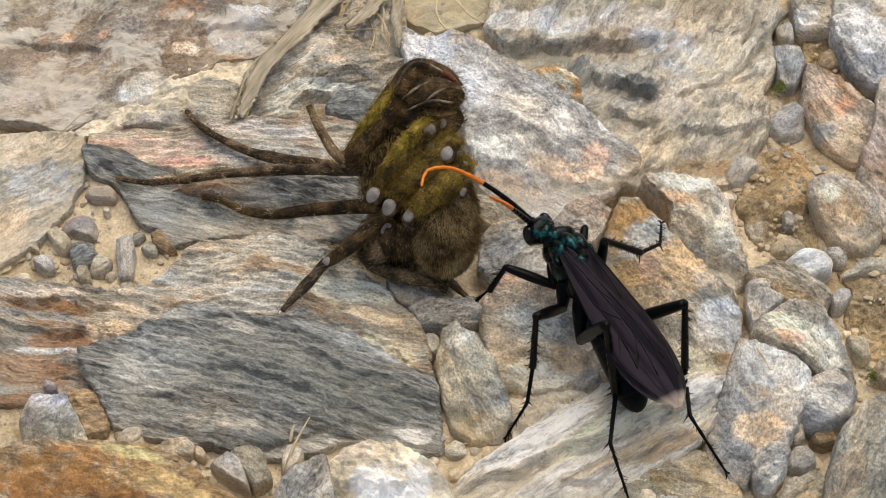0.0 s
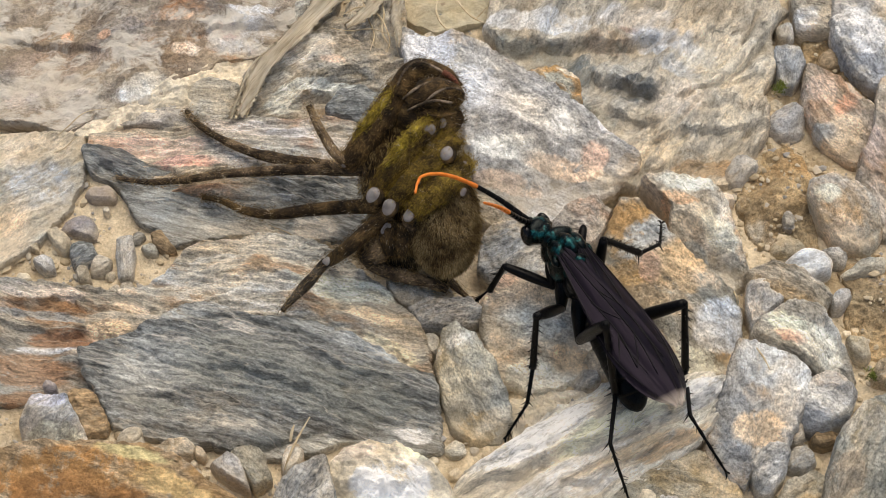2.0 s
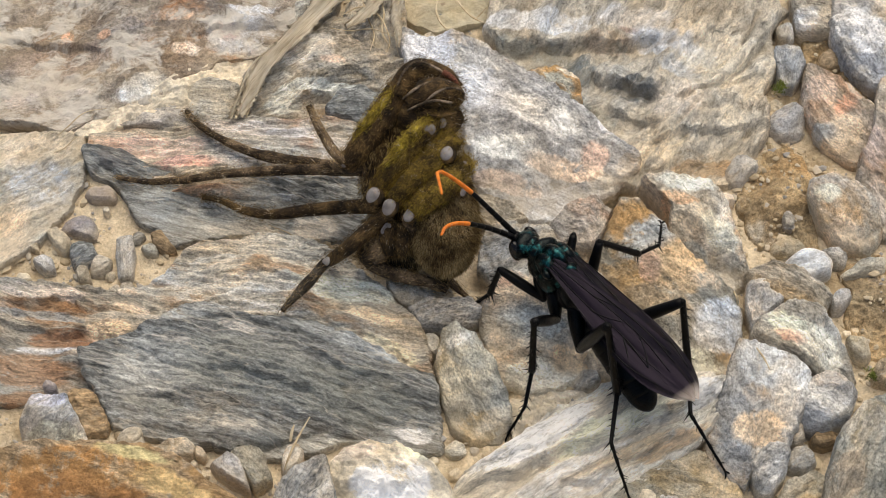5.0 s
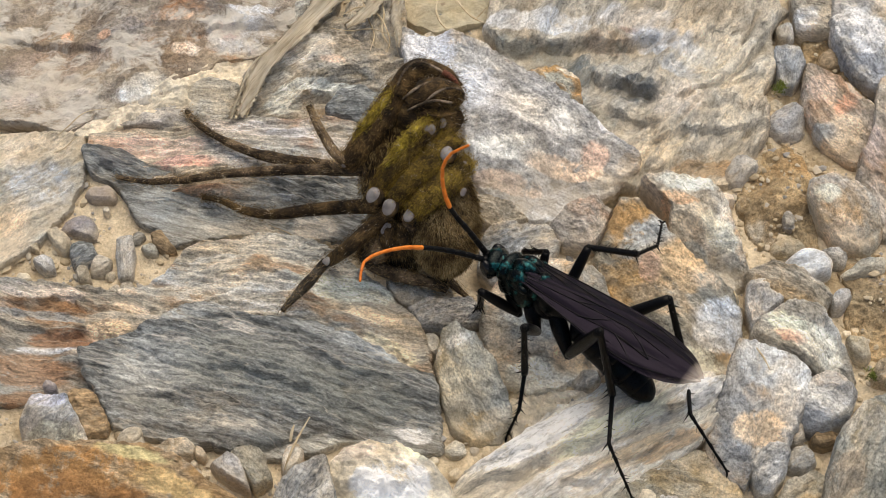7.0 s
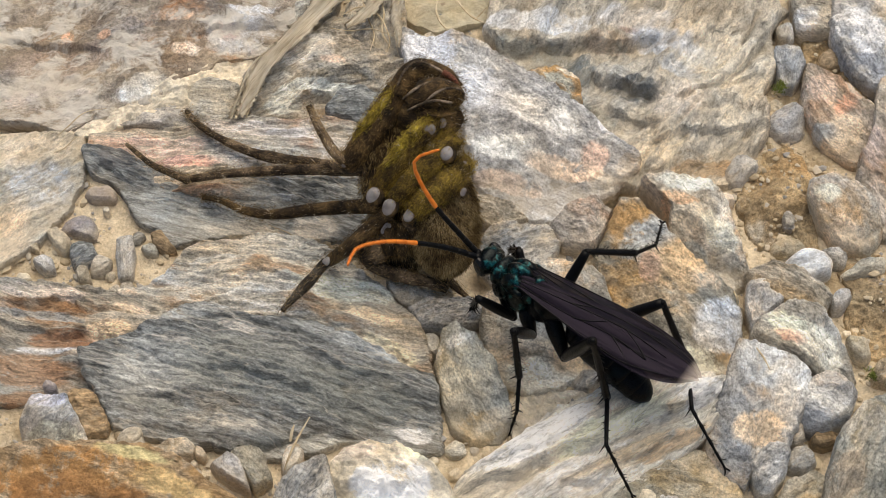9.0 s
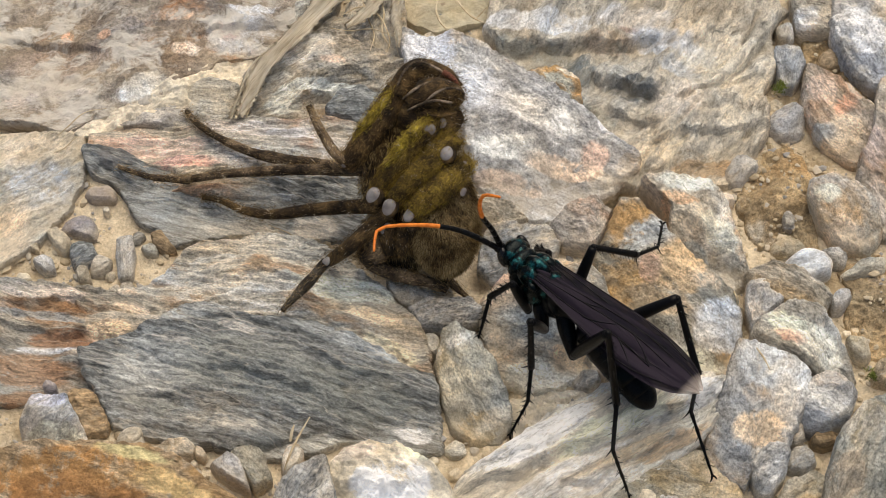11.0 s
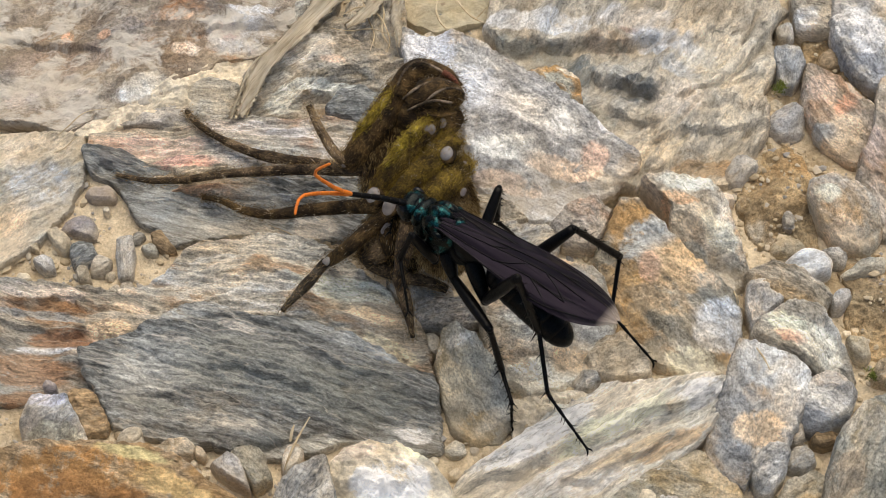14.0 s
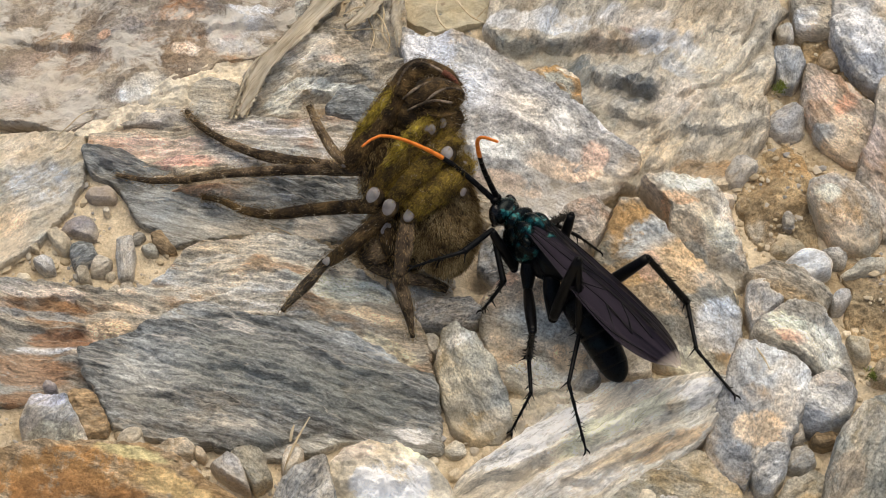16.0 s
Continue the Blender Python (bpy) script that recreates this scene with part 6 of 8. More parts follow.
straw('dry fibre at a slab edge', 0.15, [(-80.7, 25.7, 4.2), (-78.2, 26.9, 6.0), (-74.8, 29.7, 7.2), (-70.2, 30.9, 7.2)])
straw('dry fibre in the clay gap', 0.15, [(-81.0, 22.1, 3.5), (-78.8, 23.2, 3.6), (-76.6, 25.7, 4.2)])
moss((71.2, 38.2, 4.6))
moss((82.8, -32.3, 3.8))
moss((72.1, 39.6, 4.4))


# ---- the wasp: x forward, y to its left, z up, origin in the thorax ----
def sheen_material(name, base, sheen, rough, metal, bumpy=0.35, spec=0.3):
    s = Shade(name, rough, metal, spec)
    co = s.coords()
    a, b = s.noise(co, 420, 4, 0.6), s.noise(co, 3200, 3, 0.7)
    col = s.ramp(a, (0.52, base), (0.70, sheen))
    return s.done(col, s.bump(b, bumpy, 0.0003), s.ramp(b, (0.3, rough - 0.1), (0.7, rough + 0.15)))


SHELL = sheen_material("blue_black_shell", (0.0025, 0.003, 0.004), (0.003, 0.008, 0.010), 0.30, 0.1, 0.2, 0.10)
SHELL_TEAL = sheen_material("teal_black_shell", (0.002, 0.005, 0.006), (0.012, 0.125, 0.135), 0.22, 0.65, 0.15)
LEG_BLACK = sheen_material("black_leg_shell", (0.002, 0.002, 0.0025), (0.003, 0.004, 0.007), 0.34, 0.1, 0.15, 0.14)
EYE_MAT = sheen_material("dark_eye", (0.004, 0.004, 0.005), (0.012, 0.012, 0.014), 0.18, 0.0, 0.1)


def wing_material():
    """Smoky violet-brown wing membrane with a pale clear tip."""
    s = Shade("smoky_wing", 0.32, 0, 0.10)
    s.bsdf.inputs["Specular Tint"].default_value = (0.72, 0.62, 0.95, 1)
    tc = s.node("ShaderNodeTexCoord")
    sep = s.node("ShaderNodeSeparateXYZ")
    s.link(tc.outputs["Object"], sep.inputs[0])
    mr = s.node("ShaderNodeMapRange")
    for key, v in (("From Min", -0.0368), ("From Max", -0.0338), ("To Min", 1.0), ("To Max", 0.0)):
        mr.inputs[key].default_value = v
    s.link(sep.outputs["X"], mr.inputs["Value"])
    tip = mr.outputs[0]
    streak = s.noise(s.stretch(tc.outputs["Object"], 60, 900, 300), 1.0, 4, 0.6)
    col = s.ramp(streak, (0.3, (0.0022, 0.0018, 0.0030)), (0.7, (0.0075, 0.0056, 0.0095)))
    s.link(s.ramp(tip, (0.0, 0.97), (0.3, 0.9), (0.8, 0.62)), s.bsdf.inputs["Alpha"])
    return s.done(s.mix(tip, col, (0.48, 0.41, 0.36)), s.bump(streak, 0.35, 0.0005))


WING = wing_material()


def orange_material():
    s = Shade("antenna_shell", 0.45, 0, 0.35)
    co = s.coords()
    a = s.noise(co, 700, 3)
    return s.done(s.ramp(a, (0.3, (0.55, 0.13, 0.012)), (0.7, (0.80, 0.24, 0.03))), s.bump(a, 0.2, 0.0002))


ORANGE = orange_material()

wasp = new("wasp")
tagged(wasp, "blue-black spider wasp with smoky folded wings and orange antennae", "wasp")
thorn = random.Random(41)


def swell(bm, centre, radii, turn=None, detail=4, fine=0.0002):
    vs = add_ball(bm, Vector(centre) * MM, [r * MM for r in radii], turn, detail)
    bm.normal_update()
    for v in vs:
        v.co += v.normal * (noise.noise(v.co * 500) + 0.5 * noise.noise(v.co * 1500)) * fine
    return vs


def build_head():
    bm = bmesh.new()
    swell(bm, (0, 0, 0), (2.2, 3.3, 2.7))
    swell(bm, (0.9, 0, -1.5), (1.6, 2.1, 1.6))
    swell(bm, (-1.6, 0, 0.1), (1.4, 2.0, 1.8))
    fuzz(bm, 260, 0.0008)
    head = part("head", bm, [SHELL_TEAL, LEG_BLACK], wasp, "rounded teal-black head")
    for side in (1, -1):
        bm = bmesh.new()
        swell(bm, (0.55, 2.35 * side, 0.1), (1.45, 1.15, 2.3), Matrix.Rotation(radians(-14 * side), 4, "Z"), 3, 0.0)
        part("eye", bm, EYE_MAT, head, "large glossy dark eye")
        bm = bmesh.new()
        rows = [(1.4, 1.1 * side, -2.6, 0.5), (2.3, 1.0 * side, -3.3, 0.42), (2.7, 0.4 * side, -3.9, 0.3), (2.6, 0.05 * side, -4.3, 0.12)]
        add_tube(bm, spline(rows, 4) * MM, 8)
        part("mandible", bm, LEG_BLACK, head)
    return head


def fuzz(bm, count, length):
    skin = [(v.co.copy(), v.normal.copy()) for v in bm.verts]
    for _ in range(count):
        co, no = skin[thorn.randrange(len(skin))]
        d = (no + Vector((thorn.gauss(0, 0.4), thorn.gauss(0, 0.4), thorn.gauss(0, 0.4)))).normalized()
        add_bristle(bm, co, co + d * length * thorn.uniform(0.4, 1.1), 0.00002)


def build_body():
    # front collar, scutum, scutellum and rear block of the thorax
    for name, balls, mat, label in (
        ("pronotum", [((5.6, 0, 0.2), (2.0, 3.5, 2.6)), ((4.4, 2.3, -1.8), (1.8, 1.4, 2.6)), ((4.4, -2.3, -1.8), (1.8, 1.4, 2.6)), ((6.9, 0, -0.6), (1.6, 1.5, 1.5))], SHELL_TEAL, "teal-black collar"),
        ("scutum", [((2.1, 0, 1.35), (3.3, 1.9, 2.95)), ((1.9, 2.1, 0.9), (2.9, 1.65, 2.55)), ((1.9, -2.1, 0.9), (2.9, 1.65, 2.55)), ((0.3, 3.6, 1.1), (1.3, 0.8, 0.9)), ((0.3, -3.6, 1.1), (1.3, 0.8, 0.9)), ((1.2, 0, -2.6), (4.2, 3.7, 4.2))], SHELL_TEAL, "domed blue-black thorax"),
        ("scutellum", [((-2.0, 0, 2.35), (1.2, 1.7, 1.3)), ((-3.5, 0, 1.5), (0.9, 2.5, 1.2))], SHELL_TEAL, ""),
        ("propodeum", [((-5.4, 0, -1.0), (4.0, 3.6, 3.6)), ((-4.0, 0, -3.4), (3.8, 3.2, 3.0))], SHELL, "rough black rear thorax"),
    ):
        bm = bmesh.new()
        for c, r in balls:
            swell(bm, c, r)
        fuzz(bm, 420, 0.0010)
        part(name, bm, [mat, LEG_BLACK], wasp, label)
    # abdomen: overlapping rings that droop behind a short waist
    axis = spline([(-8.6, 0, -2.6), (-11.5, 0, -4.0), (-16.5, 0.3, -6.0), (-21.5, 0.6, -8.2), (-25.8, 0.8, -10.3), (-28.8, 0.9, -12.0)], 6)
    girth = [0.7, 0.75, 0.95, 1.5, 2.2, 2.8, 3.2, 3.5, 3.65, 3.75, 3.8, 3.8, 3.78, 3.72, 3.65, 3.6, 3.55, 3.5, 3.42, 3.35, 3.25, 3.15, 3.05, 2.95, 2.85, 2.7, 2.5, 2.25, 1.9, 1.4, 0.55]
    cuts = [(0, 7), (6, 12), (11, 16), (15, 20), (19, 24), (23, 30)]
    for k, (a, b) in enumerate(cuts):
        bm = bmesh.new()
        rows = []
        for i in range(a, b + 1):
            g = girth[i] * (1.035 if i == b and k < 5 else 1.0) * (0.93 if i == a and k else 1.0)
            rows.append((*axis[i], g))
        add_tube(bm, np.array(rows) * MM, 22, 0.92)
        part("petiole" if k == 0 else "abdomen_segment", bm, SHELL, wasp, "" if k else "narrow black waist")
    # coxae, from the thorax down to each leg
    for x0, y0, z0, x1, y1, z1, r in ((4.0, 1.6, -4.0, 1.0, 2.5, -8.0, 1.35), (-1.0, 2.0, -4.5, -4.0, 3.5, -8.5, 1.5), (-6.5, 1.8, -3.0, -11.6, 3.9, -9.0, 1.7)):
        for side in (1, -1):
            bm = bmesh.new()
            rows = [(x0, y0 * side, z0, r * 0.9), ((x0 * 2 + x1) / 3, (y0 * 2 + y1) / 3 * side, (z0 * 2 + z1) / 3, r), ((x0 + 2 * x1) / 3, (y0 + 2 * y1) / 3 * side, (z0 + 2 * z1) / 3, r * 0.85), (x1, y1 * side, z1, r * 0.6)]
            add_tube(bm, spline(rows, 5) * MM, 14)
            part("coxa", bm, SHELL, wasp)


WING_ROOT, WING_LONG = 2.5, 39.6


def wing_point(side, lift, t, u):
    """A place on a folded forewing: t from root to tip, u across it; and the blade's half width there."""
    half = 1.1 + 3.85 * math.sin(min(1.0, t / 0.74) * math.pi * 0.5) ** 1.25
    if t > 0.70:
        half *= max(0.0, 1 - ((t - 0.70) / 0.30) ** 2.3) ** 0.62
    mid = side * (2.3 - 1.7 * t ** 0.7) - 0.5 * max(0.0, t - 0.6)
    x, y = WING_ROOT - WING_LONG * t + 0.8 * u * u * t, mid + u * half
    z = 3.2 + lift + 0.9 * math.sin(t * 2.2) - 3.4 * t - 0.20 * abs(y) ** 1.35 * (1 - 0.5 * t)
    z += 0.16 * math.sin(u * 6.5 + t * 5) * (0.3 + t) + 0.10 * math.sin(u * 17 + t * 11) * t
    return (x, y, z), half


def build_wing(side, lift):
    """A folded forewing: a thin pleated blade with raised veins."""
    bm = bmesh.new()
    n, m = 60, 20
    grid = [[bm.verts.new(Vector(wing_point(side, lift, i / n, j / m * 2 - 1)[0]) * MM) for j in range(m + 1)] for i in range(n)]
    tip = bm.verts.new(Vector(wing_point(side, lift, 1.0, 0)[0]) * MM)
    for r0, r1 in zip(grid, grid[1:]):
        for j in range(m):
            bm.faces.new((r0[j], r0[j + 1], r1[j + 1], r1[j]))
    for j in range(m):
        bm.faces.new((grid[-1][j], grid[-1][j + 1], tip))
    wing = part("forewing", bm, WING, wasp, "smoky violet-black forewing with pale tip")
    for runs in ([(0, 0.5), (0.3, 0.40), (0.6, 0.36), (0.82, 0.45)], [(0, 0.7), (0.3, 0.72), (0.55, 0.60), (0.75, 0.70)], [(0.05, 0.95), (0.35, 0.97), (0.65, 0.95), (0.85, 0.85)],
                 [(0.35, 0.73), (0.42, 0.6), (0.50, 0.40)], [(0.55, 0.60), (0.62, 0.75), (0.70, 0.93)], [(0.60, 0.37), (0.68, 0.52), (0.75, 0.70)], [(0.02, 0.3), (0.3, 0.18), (0.6, 0.14), (0.8, 0.22)],
                 [(0.30, 0.41), (0.36, 0.30), (0.42, 0.17)]):
        bm = bmesh.new()
        rows = []
        for t, u in runs:
            p, _ = wing_point(side, lift, t, (u if side > 0 else 1 - u) * 2 - 1)
            rows.append((p[0], p[1], p[2] + 0.03, 0.13))
        add_tube(bm, spline(rows, 6) * MM, 6)
        part("vein", bm, LEG_BLACK, wing)
    return wing


def leg_section(name, length, r0, r1, spiny=0, foot=False, thick=0.0):
    """A rigid leg section along local x, with spines and, on the last one, claws."""
    bm = bmesh.new()
    rows = [(length * k / 14, 0, 0, (r0 + (r1 - r0) * k / 14) * (1 + thick * math.sin(k / 14 * math.pi))) for k in range(15)]
    if foot:
        rows = [(x, y, z, r * (1 + 0.22 * math.sin(x / length * math.pi * 8))) for x, y, z, r in rows]
    add_tube(bm, np.array(rows) * MM, 12)
    add_ball(bm, Vector((0, 0, 0)), [r0 * 1.08 * MM] * 3, None, 2)
    for k in range(spiny):
        x = length * (0.08 + 0.9 * k / spiny)
        a = thorn.uniform(0, 6.28)
        d = Vector((0.75, math.cos(a), math.sin(a))).normalized()
        root = Vector((x, math.cos(a) * r1 * 0.8, math.sin(a) * r1 * 0.8)) * MM
        add_bristle(bm, root, root + d * thorn.uniform(0.9, 1.5) * MM, 0.00013, 0)
    if spiny and not foot:
        # long spurs at the end of the section
        for a in (-2.2, -0.9):
            root = Vector((length * 0.97, math.cos(a) * r1 * 0.7, math.sin(a) * r1 * 0.7)) * MM
            add_bristle(bm, root, root + Vector((1.3, math.cos(a) * 1.9, math.sin(a) * 1.9)) * MM, 0.00022, 0)
    if foot:
        for s in (1, -1):
            add_tube(bm, spline([(length, 0, 0, 0.22), (length + 0.7, 0.45 * s, 0.15, 0.18), (length + 1.2, 0.75 * s, -0.3, 0.08)], 4) * MM, 6)
    return part(name, bm, LEG_BLACK, wasp)


build_body()
head = build_head()
build_wing(-1, 0.0)
build_wing(1, 0.35)
HIPS = {"front": (1.0, 2.5, -8.0), "mid": (-4.0, 3.5, -8.5), "hind": (-11.6, 3.9, -9.0)}
LENGTHS = {"front": (10, 8.5, 5, 5), "mid": (13.5, 12, 7, 8), "hind": (17, 16.8, 11.5, 12.5)}
GIRTHS = {"front": (1.05, 0.66, 0.40, 0.28), "mid": (1.15, 0.70, 0.42, 0.30), "hind": (1.3, 0.78, 0.46, 0.34)}
LEGS = {}
for kind in HIPS:
    for hand_side in ("left", "right"):
        L, G = LENGTHS[kind], GIRTHS[kind]
        LEGS[kind + "_" + hand_side] = [
            leg_section("femur", L[0], G[0] * 0.75, G[0] * 0.7, 0, False, 0.35),
            leg_section("tibia", L[1], G[1] * 0.8, G[1], 44 if kind != "front" else 22),
            leg_section("basitarsus", L[2], G[2], G[2] * 0.85, 16),
            leg_section("tarsus", L[3], G[3], G[3] * 0.75, 14, True)]

# antennae: rigid joints, dark near the head and orange beyond
JOINTS, ANTENNA = 14, 31.0
FEELERS = {}
for side in ("left", "right"):
    row = []
    for k in range(JOINTS):
        bm = bmesh.new()
        long = ANTENNA / JOINTS
        r = 0.62 - 0.38 * k / JOINTS
        add_tube(bm, np.array([(-0.1, 0, 0, r * 0.8), (long * 0.12, 0, 0, r), (long * 0.85, 0, 0, r * 0.96), (long + 0.1, 0, 0, r * 0.78)]) * MM, 10)
        if k == 0:
            add_ball(bm, Vector((0, 0, 0)), [0.9 * MM] * 3, None, 2)
        row.append(part("antenna_joint", bm, ORANGE if k >= 6 else LEG_BLACK, wasp, "orange antenna joint" if k >= 6 else "black antenna joint"))
    FEELERS[side] = row


# ---- movement ----
STEPS, FEEL = {}, {}


def step(leg, t, knee, ankle, mid, toe):
    """Where a leg's joints are at a time, in mm."""
    STEPS.setdefault(leg, []).append((t, np.array([knee, ankle, mid, toe], float)))


def feel(side, t, *points):
    """The run of an antenna at a time, in mm."""
    FEEL.setdefault(side, []).append((t, np.array(points, float)))


step('front_left', 0, (14.5, -15.8, 19.0), (11.1, -15.6, 11.0), (8.1, -19.0, 12.0), (5.4, -13.2, -0.6))
step('front_left', 4.2, (14.7, -15.6, 19.1), (11.1, -15.6, 11.0), (8.1, -19.0, 12.0), (5.4, -13.2, -0.6))
step('front_left', 6.3, (12.1, -24.5, 21.5), (8.9, -22.2, 12.8), (7.4, -19.7, 8.8), (6.0, -16.9, 4.2))
step('front_left', 7, (9.3, -25.2, 21.1), (7.4, -22.4, 12.7), (6.7, -19.7, 8.5), (6.0, -17.1, 4.2))
step('front_left', 7.5, (7.2, -26.1, 21.8), (6.3, -22.4, 13.9), (6.0, -20.1, 9.5), (5.8, -17.7, 5.0))
step('front_left', 9.2, (6.9, -26.6, 21.7), (5.8, -22.7, 13.8), (5.7, -20.3, 9.4), (5.6, -17.9, 5.0))
step('front_left', 11.3, (12.6, -24.1, 23.1), (8.8, -23.4, 15.4), (7.7, -25.7, 11.7), (6.6, -28.0, 8.1))
step('front_left', 11.6, (12.2, -24.1, 23.5), (8.4, -23.5, 15.9), (7.5, -25.7, 12.0), (6.6, -28.0, 8.1))
step('front_left', 12, (6.0, -25.2, 22.9), (0.6, -23.5, 16.9), (-1.5, -22.2, 14.4), (-3.7, -20.9, 12.0))
step('front_left', 12.5, (2.6, -22.1, 21.0), (-4.2, -21.6, 15.7), (-8.0, -19.1, 13.9), (-11.8, -16.5, 12.0))
step('front_left', 12.7, (-2.9, -13.6, 24.0), (-6.4, -15.3, 16.4), (-6.1, -19.8, 18.2), (-5.7, -24.2, 20.0))
step('front_left', 13, (-7.2, -17.4, 32.3), (-8.1, -19.4, 24.3), (-7.3, -22.5, 22.1), (-6.6, -25.5, 20.0))
step('front_left', 14, (-6.5, -19.4, 31.5), (-7.6, -21.4, 23.4), (-7.1, -24.7, 21.7), (-6.5, -28.1, 20.0))
step('front_left', 14.2, (1.2, -20.4, 26.9), (-3.1, -19.9, 19.2), (-4.9, -21.5, 19.6), (-6.6, -23.2, 20.0))
step('front_left', 14.5, (3.8, -18.8, 21.5), (-2.4, -19.2, 16.0), (-4.4, -20.0, 14.0), (-6.5, -20.7, 12.0))
step('front_left', 15, (8.2, -14.0, 23.0), (1.8, -18.8, 25.1), (-1.9, -19.9, 24.6), (-5.6, -20.5, 23.4))
step('front_left', 16, (8.2, -14.2, 23.2), (1.8, -18.9, 25.2), (-1.9, -19.9, 24.6), (-5.6, -20.5, 23.4))
step('mid_left', 0, (17.4, -31.3, 22.1), (16.8, -36.0, 11.2), (15.4, -40.9, 6.0), (11.9, -44.7, 1.5))
step('mid_left', 4.2, (17.3, -31.8, 22.9), (16.8, -36.5, 12.0), (15.4, -41.2, 6.5), (11.9, -44.7, 1.5))
step('mid_left', 6.3, (16.6, -34.7, 25.0), (16.5, -37.8, 12.9), (15.3, -43.3, 9.6), (12.3, -43.5, -0.2))
step('mid_left', 7, (15.1, -34.5, 24.7), (15.4, -37.4, 13.1), (14.6, -43.4, 10.1), (12.0, -44.6, 1.5))
step('mid_left', 7.5, (13.6, -35.1, 24.9), (14.8, -38.0, 13.2), (14.6, -43.2, 9.6), (12.5, -43.4, -0.2))
step('mid_left', 8.5, (14.2, -34.8, 24.5), (14.8, -37.7, 12.7), (14.6, -43.2, 9.6), (12.5, -43.4, -0.2))
step('mid_left', 9.2, (13.1, -34.7, 24.9), (14.4, -37.8, 13.3), (14.3, -43.1, 9.6), (12.5, -43.4, -0.2))
step('mid_left', 11.3, (16.3, -34.1, 24.7), (16.6, -37.1, 13.1), (15.7, -41.1, 7.1), (12.8, -44.0, 1.6))
step('mid_left', 11.6, (16.1, -34.3, 24.9), (16.5, -37.3, 13.5), (15.7, -41.2, 7.3), (12.8, -44.0, 1.6))
step('mid_left', 12, (11.3, -34.8, 23.9), (13.0, -37.2, 12.3), (13.9, -42.2, 8.4), (12.8, -44.0, 1.6))
step('mid_left', 12.5, (11.2, -35.1, 22.8), (13.4, -36.0, 11.2), (14.1, -42.4, 9.6), (12.9, -43.2, 0.9))
step('mid_left', 12.7, (11.1, -34.9, 22.7), (12.9, -34.2, 10.8), (14.2, -39.3, 6.6), (13.3, -43.2, 2.9))
step('mid_left', 13, (6.4, -33.3, 22.4), (10.0, -34.3, 11.1), (12.5, -40.6, 9.2), (12.9, -43.5, 4.3))
step('mid_left', 13.5, (6.7, -33.9, 22.0), (10.3, -33.5, 10.4), (12.6, -40.4, 9.2), (12.9, -43.5, 4.3))
step('mid_left', 14, (8.5, -34.1, 23.2), (11.0, -35.6, 11.5), (12.8, -42.5, 11.3), (13.0, -43.0, 2.9))
step('mid_left', 14.2, (14.2, -33.3, 20.9), (14.4, -34.1, 9.1), (14.7, -39.2, 5.7), (13.0, -43.2, 2.9))
step('mid_left', 14.3, (16.2, -32.2, 18.5), (15.5, -33.7, 6.6), (15.4, -39.2, 4.5), (13.2, -43.5, 2.9))
step('mid_left', 14.5, (16.7, -31.6, 16.9), (16.2, -32.9, 5.3), (15.8, -38.7, 3.8), (13.2, -43.3, 2.9))
step('mid_left', 15, (16.6, -30.8, 17.7), (16.6, -32.0, 5.7), (15.8, -39.0, 4.7), (13.0, -43.5, 2.0))
step('mid_left', 16, (16.6, -31.2, 18.3), (16.5, -32.5, 6.6), (15.8, -39.0, 4.7), (13.0, -43.5, 2.0))
step('hind_left', 0, (29.4, -36.7, 28.5), (32.2, -41.4, 12.6), (30.5, -53.5, 14.3), (34.2, -59.0, 4.1))
step('hind_left', 4.2, (29.4, -36.8, 28.7), (32.1, -41.7, 13.1), (30.5, -53.6, 14.3), (34.2, -59.0, 4.1))
step('hind_left', 6.3, (30.3, -38.8, 28.8), (33.0, -42.2, 12.8), (31.2, -53.4, 13.9), (34.6, -58.7, 4.2))
step('hind_left', 7, (28.3, -38.5, 28.5), (31.4, -42.8, 12.9), (30.5, -53.8, 13.8), (34.8, -58.9, 4.3))
step('hind_left', 7.5, (27.5, -40.4, 28.2), (31.1, -43.3, 12.3), (30.5, -53.5, 12.7), (35.0, -58.9, 4.6))
step('hind_left', 9.2, (27.0, -40.3, 28.2), (30.4, -43.5, 12.6), (30.0, -54.0, 13.9), (34.9, -58.4, 4.2))
step('hind_left', 11.3, (29.9, -38.7, 28.6), (32.4, -43.0, 12.8), (30.5, -55.2, 16.5), (34.3, -58.2, 4.0))
step('hind_left', 11.6, (29.7, -38.3, 28.0), (32.4, -42.8, 12.4), (30.4, -55.2, 16.5), (34.3, -58.2, 4.0))
step('hind_left', 12, (25.8, -39.8, 27.0), (30.0, -43.3, 12.2), (29.7, -53.9, 13.8), (34.6, -58.4, 4.2))
step('hind_left', 12.5, (25.8, -39.1, 25.6), (29.5, -42.4, 11.2), (29.4, -53.9, 13.8), (34.6, -58.6, 4.2))
step('hind_left', 12.8, (22.7, -38.9, 28.2), (28.3, -41.8, 12.4), (28.8, -54.2, 15.6), (34.9, -58.4, 4.2))
step('hind_left', 12.9, (16.8, -36.2, 33.3), (21.5, -39.5, 17.5), (23.8, -47.4, 12.5), (30.3, -55.4, 7.7))
step('hind_left', 13, (12.3, -32.9, 36.0), (17.0, -35.9, 20.2), (19.6, -43.3, 14.2), (26.5, -50.7, 8.4))
step('hind_left', 13.5, (12.1, -33.1, 36.6), (16.9, -36.6, 20.8), (19.5, -43.5, 14.6), (26.4, -50.5, 8.4))
